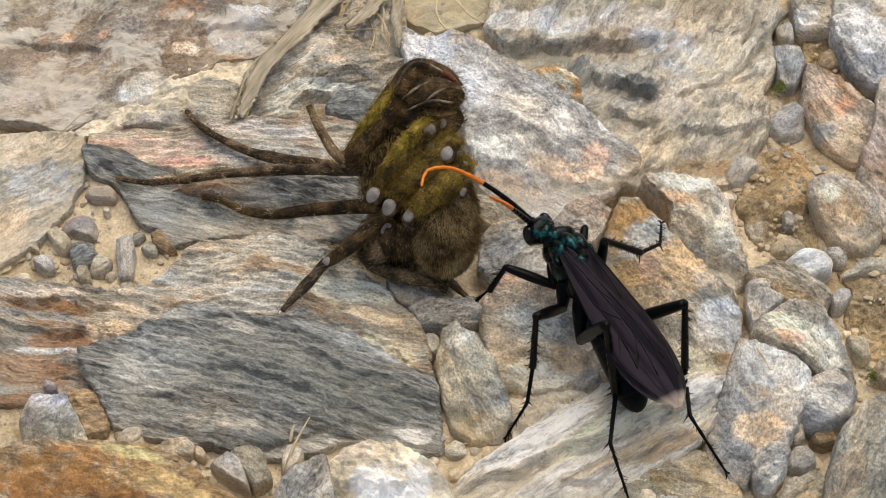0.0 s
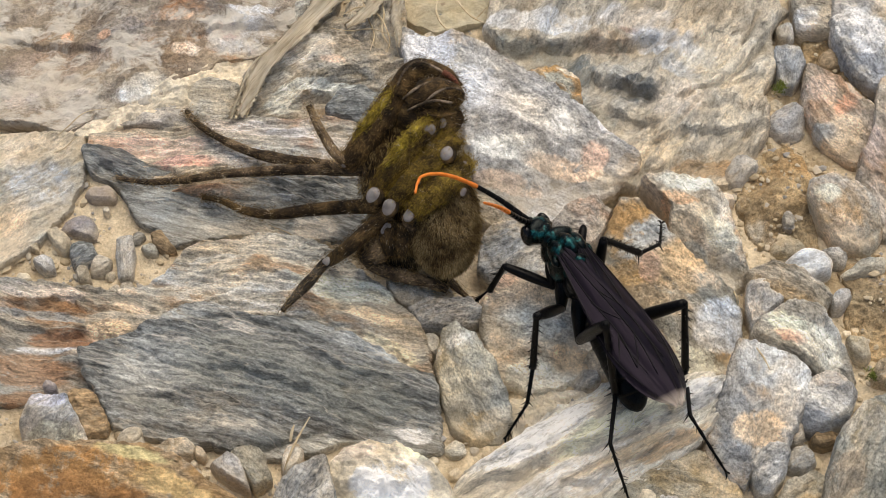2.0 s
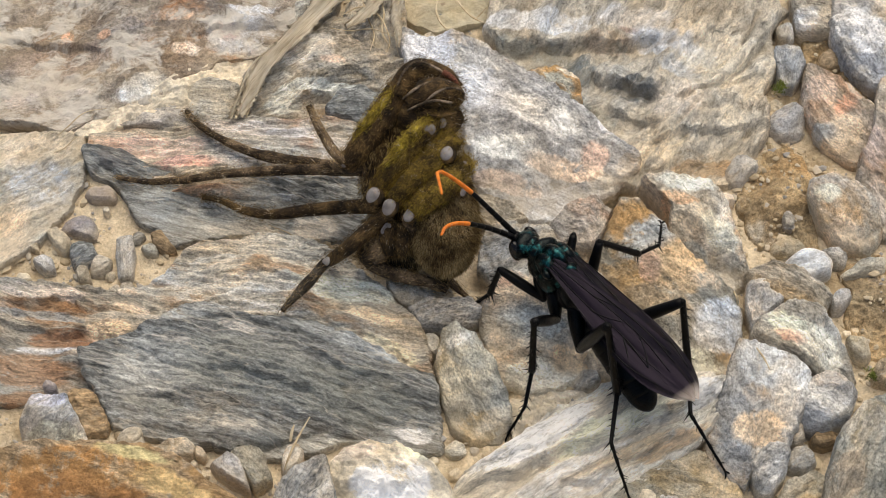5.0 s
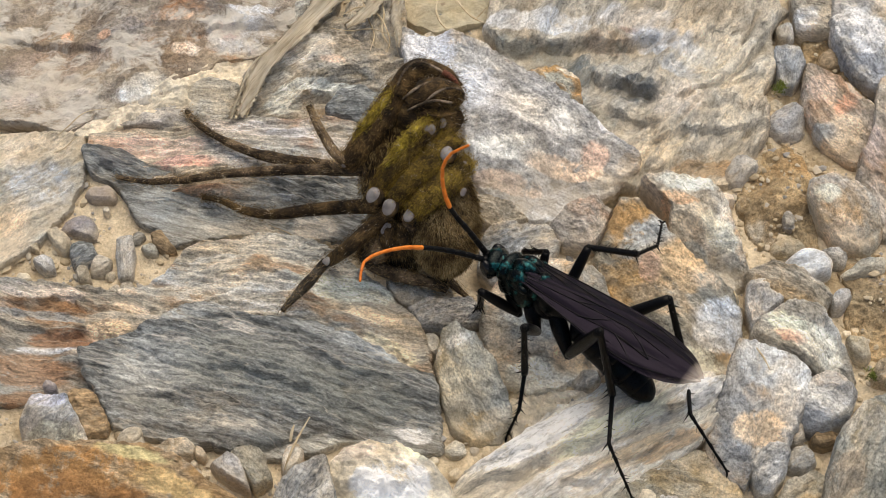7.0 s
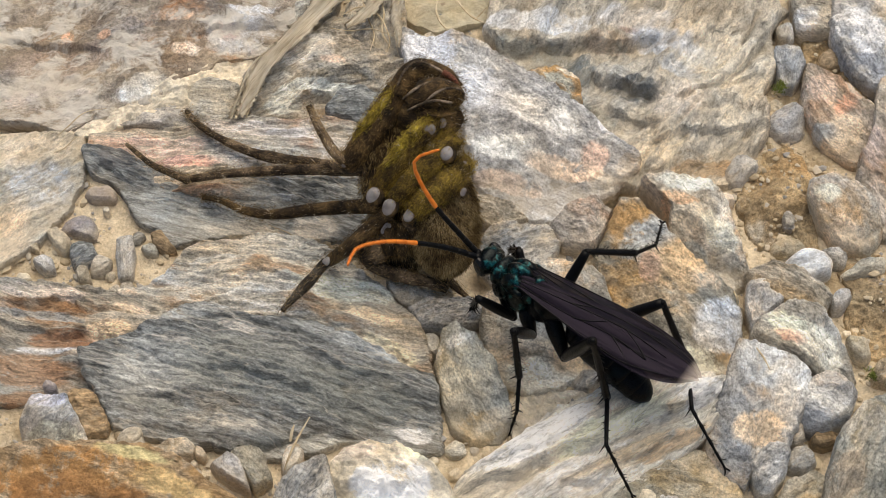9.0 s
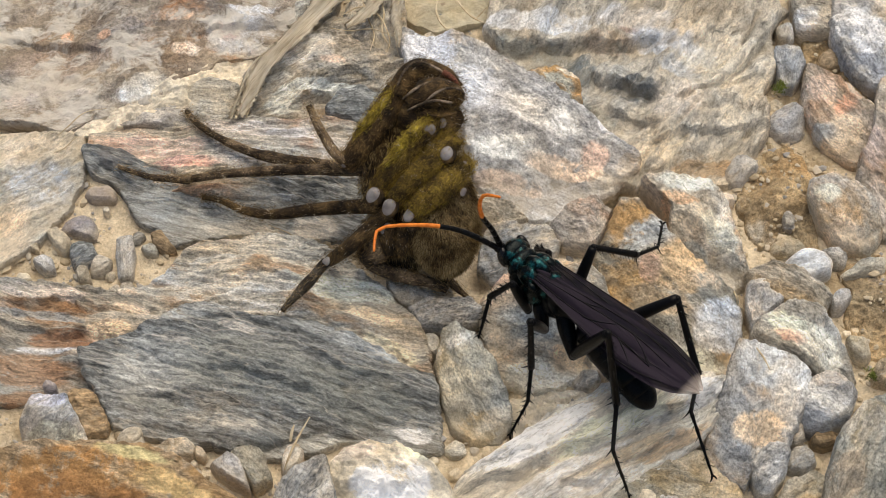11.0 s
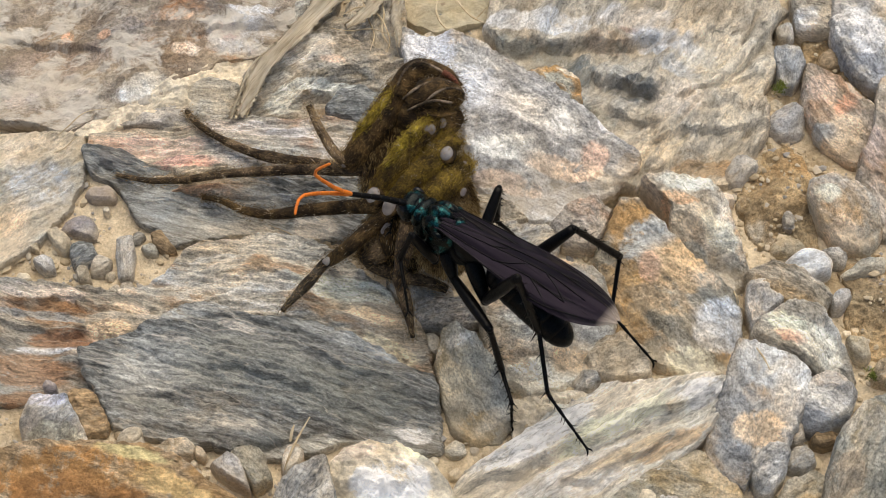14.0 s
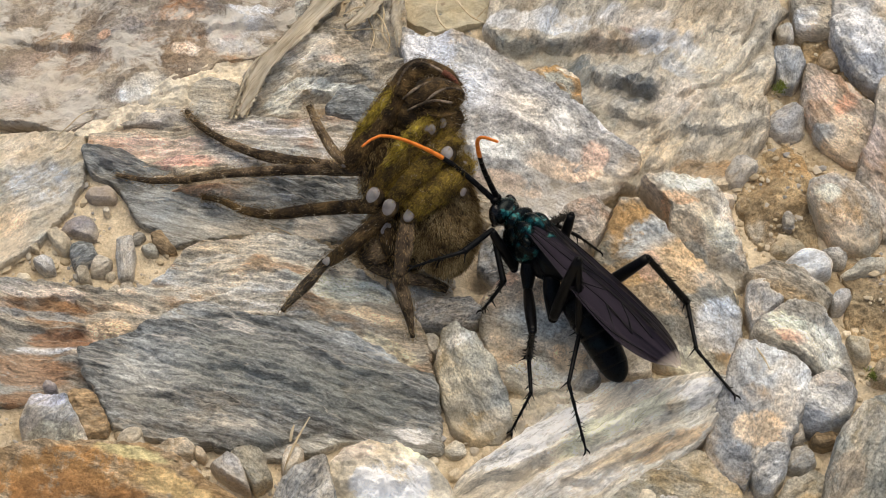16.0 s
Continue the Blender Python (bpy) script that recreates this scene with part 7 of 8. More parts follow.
step('hind_left', 14, (14.4, -33.4, 36.7), (18.0, -36.2, 20.7), (20.2, -43.5, 14.5), (26.6, -50.9, 8.4))
step('hind_left', 14.2, (20.0, -28.5, 34.1), (21.5, -32.8, 17.8), (21.8, -42.4, 14.2), (26.4, -50.9, 8.4))
step('hind_left', 14.3, (22.2, -25.8, 31.6), (23.5, -30.8, 15.5), (22.8, -42.0, 14.2), (26.6, -50.6, 8.4))
step('hind_left', 14.5, (23.3, -23.9, 29.5), (24.7, -30.3, 14.0), (23.5, -42.0, 14.0), (26.8, -50.5, 8.4))
step('hind_left', 15, (25.0, -23.5, 29.7), (25.6, -29.9, 14.1), (23.7, -42.1, 14.0), (26.4, -51.0, 8.4))
step('hind_left', 16, (25.0, -23.6, 29.9), (25.6, -30.2, 14.5), (23.7, -42.1, 14.0), (26.4, -51.0, 8.4))
step('hind_right', 0, (45.0, -29.7, 24.4), (45.9, -35.1, 8.9), (46.7, -46.2, 9.9), (52.6, -53.7, 4.5))
step('hind_right', 4.2, (45.1, -29.5, 24.1), (46.1, -35.0, 8.8), (46.8, -46.2, 9.9), (52.6, -53.7, 4.5))
step('hind_right', 6.3, (45.1, -28.9, 23.8), (47.3, -35.9, 9.8), (47.3, -46.2, 9.6), (52.2, -53.5, 4.5))
step('hind_right', 7, (43.8, -27.9, 21.0), (46.3, -34.4, 8.2), (46.8, -45.9, 9.9), (52.7, -53.4, 4.5))
step('hind_right', 7.5, (42.8, -28.4, 21.5), (46.7, -32.2, 8.7), (47.0, -44.5, 9.6), (52.4, -53.4, 4.5))
step('hind_right', 9.2, (42.1, -28.8, 21.8), (46.6, -31.3, 7.9), (46.9, -44.1, 9.5), (52.4, -53.2, 5.0))
step('hind_right', 11.3, (45.1, -27.5, 21.7), (48.8, -33.6, 8.3), (46.4, -47.1, 11.8), (49.7, -54.9, 5.4))
step('hind_right', 11.6, (45.0, -26.9, 20.7), (48.8, -33.6, 8.2), (46.4, -47.1, 11.8), (49.7, -54.9, 5.4))
step('hind_right', 12, (40.1, -27.3, 19.8), (46.6, -33.9, 8.7), (45.7, -44.5, 9.3), (49.5, -53.4, 6.7))
step('hind_right', 12.5, (39.6, -27.7, 19.5), (45.9, -34.5, 8.7), (45.2, -45.1, 9.6), (49.3, -53.6, 6.7))
step('hind_right', 12.6, (35.6, -21.4, 23.4), (39.8, -26.6, 7.9), (39.7, -38.0, 12.2), (44.9, -44.8, 8.9))
step('hind_right', 12.7, (30.6, -19.2, 31.8), (34.3, -21.7, 16.1), (35.1, -25.2, 9.9), (40.3, -29.0, 4.1))
step('hind_right', 13, (26.6, -15.3, 27.1), (32.1, -16.8, 11.4), (33.8, -24.0, 9.5), (40.3, -29.0, 4.1))
step('hind_right', 13.5, (25.9, -18.0, 31.4), (31.5, -20.4, 16.1), (33.7, -25.0, 10.4), (40.4, -28.9, 3.4))
step('hind_right', 14, (27.5, -18.2, 31.1), (32.8, -20.1, 15.4), (34.4, -24.5, 9.6), (40.4, -29.1, 4.1))
step('hind_right', 14.1, (29.5, -18.3, 30.6), (34.1, -19.6, 14.6), (35.1, -24.2, 9.2), (40.5, -29.1, 4.1))
step('hind_right', 14.2, (33.9, -19.3, 23.4), (41.7, -31.9, 26.8), (40.9, -28.8, 16.7), (44.2, -26.0, 6.9))
step('hind_right', 14.3, (36.3, -19.8, 24.3), (45.8, -22.6, 10.3), (48.0, -31.5, 10.2), (54.5, -40.7, 10.6))
step('hind_right', 14.5, (37.4, -17.8, 22.3), (46.3, -21.3, 8.8), (48.3, -30.8, 9.5), (54.5, -40.6, 10.6))
step('hind_right', 15, (40.3, -17.6, 24.0), (47.4, -21.4, 9.3), (48.8, -31.0, 9.8), (54.5, -40.9, 10.8))
step('hind_right', 16, (40.3, -17.8, 24.3), (47.4, -21.4, 9.3), (48.8, -31.0, 9.8), (54.5, -40.9, 10.8))
step('mid_right', 0, (32.0, -15.1, 26.3), (38.8, -11.8, 17.0), (42.1, -7.2, 13.6), (43.3, -1.4, 10.8))
step('mid_right', 4.2, (31.8, -14.6, 25.7), (38.8, -11.6, 16.5), (42.1, -7.1, 13.4), (43.3, -1.4, 10.8))
step('mid_right', 6.3, (30.6, -15.1, 23.6), (38.9, -11.7, 15.8), (42.2, -7.2, 13.0), (43.4, -1.4, 10.8))
step('mid_right', 7, (29.8, -14.6, 22.9), (38.9, -11.7, 15.9), (42.2, -7.1, 13.0), (43.4, -1.4, 10.8))
step('mid_right', 7.5, (29.5, -14.8, 22.1), (38.3, -11.1, 15.0), (42.0, -6.9, 12.6), (43.4, -1.4, 10.8))
step('mid_right', 9.2, (28.8, -15.7, 22.4), (38.3, -11.9, 16.3), (41.9, -7.3, 13.2), (43.4, -1.4, 10.8))
step('mid_right', 11.3, (30.6, -15.1, 23.6), (38.7, -11.9, 15.9), (42.2, -7.4, 13.0), (43.5, -1.6, 10.8))
step('mid_right', 11.6, (30.4, -15.0, 23.5), (38.6, -11.6, 15.5), (42.1, -7.2, 12.8), (43.5, -1.6, 10.8))
step('mid_right', 12, (27.7, -12.9, 21.6), (37.5, -11.8, 15.3), (41.8, -7.9, 12.7), (43.8, -2.8, 10.7))
step('mid_right', 12.5, (28.0, -14.0, 21.3), (37.2, -11.9, 14.5), (41.6, -8.1, 12.6), (43.9, -2.7, 10.7))
step('mid_right', 12.7, (13.3, -4.7, 25.2), (15.6, -5.3, 13.5), (20.6, -4.3, 8.0), (23.4, -2.1, 3.2))
step('mid_right', 13, (8.6, -4.7, 29.7), (9.9, -5.7, 17.8), (13.2, -4.9, 10.8), (14.3, -3.0, 4.5))
step('mid_right', 13.5, (8.6, -5.2, 30.0), (9.9, -5.3, 18.1), (13.2, -4.7, 10.9), (14.3, -3.0, 4.5))
step('mid_right', 14, (11.0, -5.9, 29.8), (10.8, -5.8, 17.9), (14.2, -5.0, 10.9), (15.4, -3.1, 4.6))
step('mid_right', 14.2, (15.2, -7.8, 29.4), (15.1, -6.1, 17.6), (18.7, -5.0, 10.5), (20.0, -2.8, 4.2))
step('mid_right', 14.5, (17.5, -6.4, 25.5), (17.3, -4.1, 13.8), (21.5, -3.7, 8.2), (23.4, -2.1, 3.2))
step('mid_right', 15, (21.9, -7.9, 26.1), (22.2, -5.3, 14.5), (26.2, -4.7, 9.1), (27.9, -2.9, 4.3))
step('mid_right', 15.2, (25.3, -8.8, 26.4), (25.1, -6.5, 14.9), (29.1, -7.3, 11.6), (30.8, -6.8, 9.0))
step('mid_right', 16, (25.3, -8.9, 26.6), (25.1, -6.8, 15.3), (29.1, -7.4, 11.8), (30.8, -6.8, 9.0))
step('front_right', 0, (27.6, -6.4, 16.6), (27.6, -4.9, 8.2), (28.7, -4.3, 3.8), (29.8, -3.7, -0.6))
step('front_right', 4.2, (27.0, -6.6, 16.8), (27.3, -5.2, 8.6), (28.6, -4.4, 4.0), (29.8, -3.7, -0.6))
step('front_right', 6.3, (21.6, -15.0, 22.7), (21.9, -14.1, 14.6), (23.1, -14.3, 12.0), (24.4, -14.6, 9.5))
step('front_right', 7, (19.1, -14.2, 22.7), (19.2, -13.4, 14.5), (20.7, -13.6, 12.0), (22.2, -13.9, 9.5))
step('front_right', 7.5, (14.5, -15.0, 22.6), (15.4, -13.9, 14.3), (16.9, -14.0, 11.6), (18.3, -14.1, 8.8))
step('front_right', 8.5, (16.2, -10.1, 16.2), (16.9, -8.5, 7.5), (17.8, -12.5, 9.9), (18.9, -14.3, 9.1))
step('front_right', 9.2, (14.1, -15.3, 22.6), (15.4, -14.2, 14.7), (16.9, -14.2, 11.8), (18.3, -14.1, 8.8))
step('front_right', 11.3, (19.9, -14.7, 23.1), (20.9, -13.6, 14.8), (22.3, -14.0, 12.1), (23.8, -14.5, 9.4))
step('front_right', 11.6, (19.5, -14.9, 23.4), (20.3, -13.8, 15.2), (21.8, -14.2, 12.3), (23.3, -14.5, 9.4))
step('front_right', 12, (12.8, -8.2, 16.9), (13.5, -7.2, 8.5), (14.8, -10.4, 10.2), (16.0, -13.6, 12.0))
step('front_right', 12.5, (12.5, -8.0, 16.1), (13.0, -6.6, 7.6), (14.5, -10.1, 9.8), (16.0, -13.6, 12.0))
step('front_right', 12.7, (7.0, -12.2, 29.6), (7.1, -12.0, 21.1), (6.6, -14.9, 20.5), (6.0, -17.8, 20.0))
step('front_right', 13, (-8.4, -4.2, 28.7), (-10.3, -3.3, 20.1), (-10.8, -5.9, 20.1), (-11.3, -8.6, 20.0))
step('front_right', 14, (-6.6, -5.6, 29.0), (-9.2, -4.5, 20.8), (-9.7, -7.2, 20.4), (-10.2, -9.9, 20.0))
step('front_right', 14.2, (6.1, -6.4, 27.1), (5.0, -7.9, 19.1), (5.0, -12.9, 19.5), (4.9, -17.8, 20.0))
step('front_right', 14.5, (9.7, -15.5, 22.4), (8.9, -16.1, 13.7), (8.2, -19.1, 12.9), (7.4, -22.2, 12.0))
step('front_right', 15, (10.9, -12.6, 20.0), (10.8, -20.6, 15.5), (9.1, -21.0, 12.6), (7.5, -20.1, 7.9))
step('front_right', 16, (10.9, -12.2, 19.5), (10.8, -20.3, 15.1), (9.1, -21.0, 12.6), (7.5, -20.1, 7.9))
feel('right', 0, (17.0, -10.0, 23.5), (11.9, -8.4, 28.6), (6.5, -7.5, 33.3), (1.2, -7.6, 37.2), (-3.0, -10.1, 39.6), (-3.9, -14.4, 40.5))
feel('right', 1.5, (16.8, -10.0, 23.5), (10.8, -8.3, 28.4), (4.9, -7.5, 32.6), (-0.4, -8.0, 35.9), (-4.4, -10.3, 38.0), (-5.1, -14.8, 38.5))
feel('right', 2.5, (16.3, -10.0, 23.5), (10.2, -8.5, 28.7), (5.4, -8.4, 32.9), (0.6, -8.9, 36.7), (-4.1, -11.2, 39.3), (-5.0, -15.6, 40.4))
feel('right', 3.5, (15.7, -10.4, 23.5), (10.2, -9.6, 28.4), (5.7, -9.7, 32.5), (0.1, -10.3, 36.4), (-4.6, -12.7, 39.0), (-5.9, -17.5, 39.9))
feel('right', 4.2, (15.5, -11.1, 23.5), (10.2, -10.1, 28.6), (5.1, -10.3, 32.9), (-0.4, -11.2, 36.6), (-4.8, -13.4, 39.5), (-6.4, -17.4, 41.1))
feel('right', 6.3, (10.8, -17.9, 23.5), (7.0, -14.4, 29.1), (5.4, -10.8, 34.8), (4.8, -7.6, 40.2), (6.6, -6.7, 44.0), (11.4, -10.1, 44.8))
feel('right', 6.5, (10.8, -17.6, 23.5), (7.5, -13.6, 30.6), (6.4, -11.8, 36.1), (5.8, -9.2, 42.2), (6.8, -9.0, 46.6), (10.8, -10.3, 49.9))
feel('right', 7, (8.3, -17.6, 23.5), (4.9, -16.3, 29.0), (1.1, -14.6, 34.7), (-0.2, -12.1, 40.9), (1.1, -11.4, 45.9), (4.7, -12.2, 49.9))
feel('right', 7.5, (5.7, -18.7, 23.5), (0.6, -17.3, 28.5), (-3.4, -17.0, 32.7), (-7.6, -15.2, 38.0), (-6.7, -13.8, 43.0), (-1.9, -16.4, 45.2))
feel('right', 8, (5.4, -17.6, 23.5), (1.2, -16.3, 29.0), (-2.2, -15.8, 34.0), (-6.1, -14.4, 39.7), (-6.0, -13.7, 44.8), (-1.6, -15.4, 48.2))
feel('right', 8.5, (7.0, -17.0, 23.5), (3.8, -15.2, 28.3), (0.4, -13.5, 33.0), (-3.0, -10.4, 38.7), (-3.0, -8.6, 43.5), (2.7, -11.8, 44.8))
feel('right', 9, (6.5, -17.4, 23.5), (2.7, -16.0, 28.6), (-1.5, -14.1, 34.1), (-4.8, -11.5, 40.1), (-5.0, -11.0, 44.5), (-0.6, -11.8, 48.1))
feel('right', 9.2, (5.7, -18.9, 23.5), (0.6, -17.1, 28.3), (-3.3, -16.5, 32.3), (-7.2, -13.7, 37.8), (-7.1, -12.4, 42.2), (-1.4, -14.8, 44.1))
feel('right', 11.3, (11.3, -15.7, 23.5), (9.6, -16.4, 30.0), (7.9, -18.0, 35.8), (7.4, -19.7, 41.6), (8.2, -21.6, 47.2), (10.5, -25.3, 51.5))
feel('right', 11.5, (11.3, -15.0, 23.5), (9.9, -15.8, 30.1), (8.4, -17.0, 36.2), (7.5, -19.0, 41.9), (7.0, -21.4, 47.3), (6.7, -24.3, 52.4))
feel('right', 12, (4.4, -14.8, 23.5), (0.6, -16.3, 28.9), (-4.1, -18.3, 33.9), (-1.9, -20.3, 39.0), (0.6, -22.8, 43.7), (1.3, -26.3, 47.8))
feel('right', 12.5, (3.9, -13.7, 23.5), (-1.5, -14.3, 28.0), (-5.1, -14.9, 32.4), (-8.0, -15.1, 37.2), (-7.1, -15.0, 42.1), (-0.6, -18.6, 44.5))
feel('right', 12.7, (-3.1, -11.7, 29.5), (-7.8, -13.9, 33.7), (-11.6, -14.5, 39.0), (-10.6, -13.2, 45.7), (-7.5, -15.0, 50.1), (-6.9, -19.7, 52.6))
feel('right', 12.8, (-4.1, -12.1, 32.5), (-8.7, -15.4, 36.6), (-12.5, -18.1, 41.2), (-12.5, -18.4, 47.5), (-11.1, -19.9, 52.9), (-9.9, -24.1, 56.4))
feel('right', 13, (-9.9, -11.0, 32.5), (-13.9, -13.9, 36.7), (-18.2, -15.8, 41.6), (-18.9, -17.2, 46.8), (-16.4, -18.4, 52.2), (-12.7, -21.1, 56.5))
feel('right', 13.5, (-9.9, -11.0, 32.5), (-15.0, -13.8, 37.1), (-18.9, -15.7, 42.2), (-21.6, -17.3, 47.5), (-22.8, -19.3, 52.5), (-22.3, -21.5, 57.4))
feel('right', 14, (-6.7, -12.3, 32.5), (-11.9, -14.2, 36.8), (-17.4, -16.3, 41.0), (-20.7, -17.6, 45.6), (-22.9, -18.7, 50.4), (-19.7, -20.3, 55.0))
feel('right', 14.2, (-1.5, -10.7, 28.5), (-6.7, -12.4, 32.6), (-12.4, -13.7, 36.9), (-16.9, -14.5, 41.6), (-19.2, -15.4, 46.1), (-16.0, -17.0, 50.3))
feel('right', 14.3, (0.6, -9.2, 25.5), (-4.7, -11.0, 29.7), (-9.9, -12.5, 34.2), (-13.9, -13.7, 38.8), (-16.6, -15.2, 43.3), (-13.5, -16.5, 47.8))
feel('right', 14.5, (2.6, -9.1, 23.5), (-3.1, -10.5, 27.9), (-7.8, -11.6, 32.4), (-11.9, -13.0, 36.9), (-13.8, -13.9, 41.6), (-10.6, -14.6, 46.5))
feel('right', 15, (9.6, -5.1, 23.5), (8.1, -7.7, 28.9), (6.4, -10.7, 34.2), (4.8, -13.8, 39.4), (3.2, -17.4, 44.2), (1.6, -21.3, 48.7))
feel('right', 15.2, (9.6, -5.1, 23.5), (8.3, -7.3, 29.2), (6.7, -10.2, 34.5), (5.0, -13.2, 39.8), (3.2, -16.4, 44.9), (1.6, -20.0, 49.7))
feel('right', 15.5, (10.2, -4.4, 23.5), (8.1, -4.7, 30.2), (6.4, -5.1, 36.9), (5.8, -7.1, 42.5), (5.3, -9.6, 47.7), (5.0, -12.4, 52.6))
feel('right', 16, (10.4, -4.4, 23.5), (7.9, -3.6, 30.6), (6.8, -4.3, 36.7), (6.3, -5.5, 42.5), (7.3, -8.2, 47.1), (9.9, -12.3, 50.9))
feel('left', 0, (16.8, -10.4, 23.5), (14.9, -12.8, 29.0), (12.9, -15.2, 34.6), (11.2, -17.8, 39.9), (9.7, -20.8, 45.0), (8.3, -23.9, 50.1))
feel('left', 1.5, (16.3, -10.4, 23.5), (13.9, -13.0, 28.9), (12.1, -15.6, 34.3), (10.4, -18.3, 39.6), (8.9, -21.4, 44.6), (7.4, -24.6, 49.5))
feel('left', 2.5, (16.3, -10.4, 23.5), (14.2, -13.2, 28.8), (12.6, -16.0, 34.0), (10.9, -18.8, 39.2), (8.9, -21.7, 44.4), (7.1, -24.8, 49.4))
feel('left', 3.5, (15.5, -10.8, 23.5), (13.3, -13.4, 28.9), (11.6, -16.2, 34.2), (9.6, -19.2, 39.2), (7.9, -22.3, 44.3), (6.6, -25.1, 49.5))
feel('left', 4.2, (15.2, -11.5, 23.5), (12.8, -13.8, 29.1), (10.5, -16.4, 34.5), (8.8, -19.4, 39.5), (7.5, -22.5, 44.6), (6.0, -25.3, 49.8))
feel('left', 6.3, (10.2, -18.7, 23.5), (1.7, -17.8, 26.0), (-5.7, -18.2, 27.7), (-10.9, -19.6, 28.7), (-14.0, -22.9, 28.3), (-12.4, -27.1, 27.4))
feel('left', 6.5, (10.2, -18.3, 23.5), (0.6, -16.7, 27.4), (-5.7, -17.3, 29.8), (-9.8, -18.9, 31.5), (-13.4, -21.4, 32.5), (-13.8, -25.9, 32.2))
feel('left', 7, (7.9, -18.9, 23.5), (1.7, -19.4, 27.0), (-4.6, -20.7, 30.1), (-9.7, -22.9, 32.4), (-14.3, -26.4, 33.9), (-15.0, -31.4, 34.3))
feel('left', 7.5, (5.7, -18.7, 23.5), (0.6, -18.2, 28.0), (-4.1, -19.0, 31.5), (-9.7, -19.8, 35.1), (-14.8, -21.1, 38.4), (-18.7, -24.3, 40.2))
feel('left', 8, (5.4, -17.6, 23.5), (-0.4, -18.1, 27.8), (-5.3, -19.8, 31.2), (-10.7, -21.9, 34.5), (-15.7, -24.4, 37.3), (-18.3, -27.6, 39.7))
feel('left', 8.5, (7.0, -17.6, 23.5), (1.7, -16.2, 26.1), (-4.1, -15.4, 28.2), (-12.0, -15.1, 30.0), (-17.2, -17.2, 30.2), (-18.0, -21.8, 28.5))
feel('left', 9, (6.5, -18.3, 23.5), (0.6, -18.7, 27.2), (-5.1, -19.9, 30.4), (-10.8, -21.6, 33.2), (-15.8, -24.5, 35.2), (-17.2, -28.9, 36.2))
feel('left', 9.2, (4.9, -19.8, 23.5), (-1.5, -21.0, 26.8), (-5.6, -22.9, 29.6), (-10.7, -25.2, 32.2), (-14.7, -29.0, 33.6), (-13.1, -35.5, 33.2))
feel('left', 11.3, (10.8, -16.1, 23.5), (4.9, -15.3, 27.6), (-0.4, -15.9, 30.7), (-6.7, -17.4, 33.2), (-11.8, -19.7, 35.1), (-12.5, -24.6, 35.2))
feel('left', 11.5, (10.8, -15.7, 23.5), (4.9, -14.6, 27.5), (-0.4, -14.7, 30.8), (-6.7, -15.4, 33.6), (-12.3, -17.4, 35.5), (-14.3, -21.3, 36.0))
feel('left', 12, (2.8, -14.8, 23.5), (-4.7, -14.7, 27.2), (-8.8, -15.6, 30.2), (-15.0, -17.2, 32.8), (-19.1, -19.1, 35.1), (-21.2, -24.4, 35.0))
feel('left', 12.5, (3.3, -14.4, 23.5), (-2.6, -12.6, 24.7), (-9.0, -11.5, 25.5), (-15.4, -10.7, 26.1), (-20.8, -10.9, 26.0), (-28.8, -14.4, 23.5))
feel('left', 12.7, (-3.1, -11.5, 29.5), (-8.8, -13.5, 32.2), (-14.0, -15.5, 35.0), (-19.0, -18.1, 37.3), (-23.9, -21.1, 39.3), (-26.7, -26.4, 39.7))
feel('left', 12.8, (-4.1, -12.1, 32.5), (-9.8, -14.6, 35.2), (-14.3, -17.7, 37.6), (-19.8, -21.8, 39.3), (-24.7, -25.6, 41.1), (-26.9, -29.3, 42.9))
feel('left', 13, (-9.9, -13.0, 32.5), (-14.9, -16.4, 36.0), (-19.9, -20.3, 39.1), (-23.7, -24.8, 41.8), (-25.3, -29.2, 44.5), (-24.0, -33.2, 47.6))
feel('left', 13.5, (-9.9, -12.3, 32.5), (-15.0, -16.0, 36.1), (-18.8, -20.1, 39.5), (-22.1, -24.9, 42.4), (-24.3, -28.9, 45.8), (-24.9, -32.6, 49.3))
feel('left', 14, (-6.7, -12.6, 32.5), (-11.9, -14.1, 36.7), (-17.9, -16.1, 40.5), (-22.8, -18.6, 44.0), (-25.5, -21.8, 47.0), (-26.0, -26.8, 48.8))
feel('left', 14.2, (-1.5, -10.7, 28.5), (-6.7, -12.6, 32.9), (-9.8, -15.0, 37.0), (-13.7, -18.2, 40.5), (-15.6, -23.1, 42.8), (-12.9, -28.7, 44.6))
feel('left', 14.3, (0.6, -10.5, 25.5), (-4.1, -14.5, 28.3), (-7.7, -19.1, 30.7), (-10.7, -23.7, 33.1), (-11.8, -28.8, 35.1), (-9.5, -34.7, 36.6))
feel('left', 14.5, (2.3, -11.1, 23.5), (-3.7, -12.4, 22.6), (-9.0, -13.7, 21.6), (-15.5, -16.4, 19.8), (-21.9, -19.9, 17.3), (-22.2, -25.6, 13.3))
feel('left', 15, (9.3, -5.5, 23.5), (5.0, -5.0, 27.0), (-1.5, -5.0, 30.1), (-6.8, -5.5, 33.0), (-13.1, -7.3, 34.9), (-17.4, -10.3, 35.9))
feel('left', 15.2, (9.3, -5.1, 23.5), (5.0, -3.8, 27.3), (-1.0, -2.2, 31.4), (-6.8, -1.9, 34.5), (-13.1, -2.5, 37.0), (-16.4, -5.3, 38.0))
feel('left', 15.5, (9.3, -5.1, 23.5), (4.4, -3.6, 28.0), (-1.0, -2.2, 32.5), (-7.4, -0.7, 35.3), (-13.3, -0.5, 37.1), (-17.0, -3.2, 36.4))
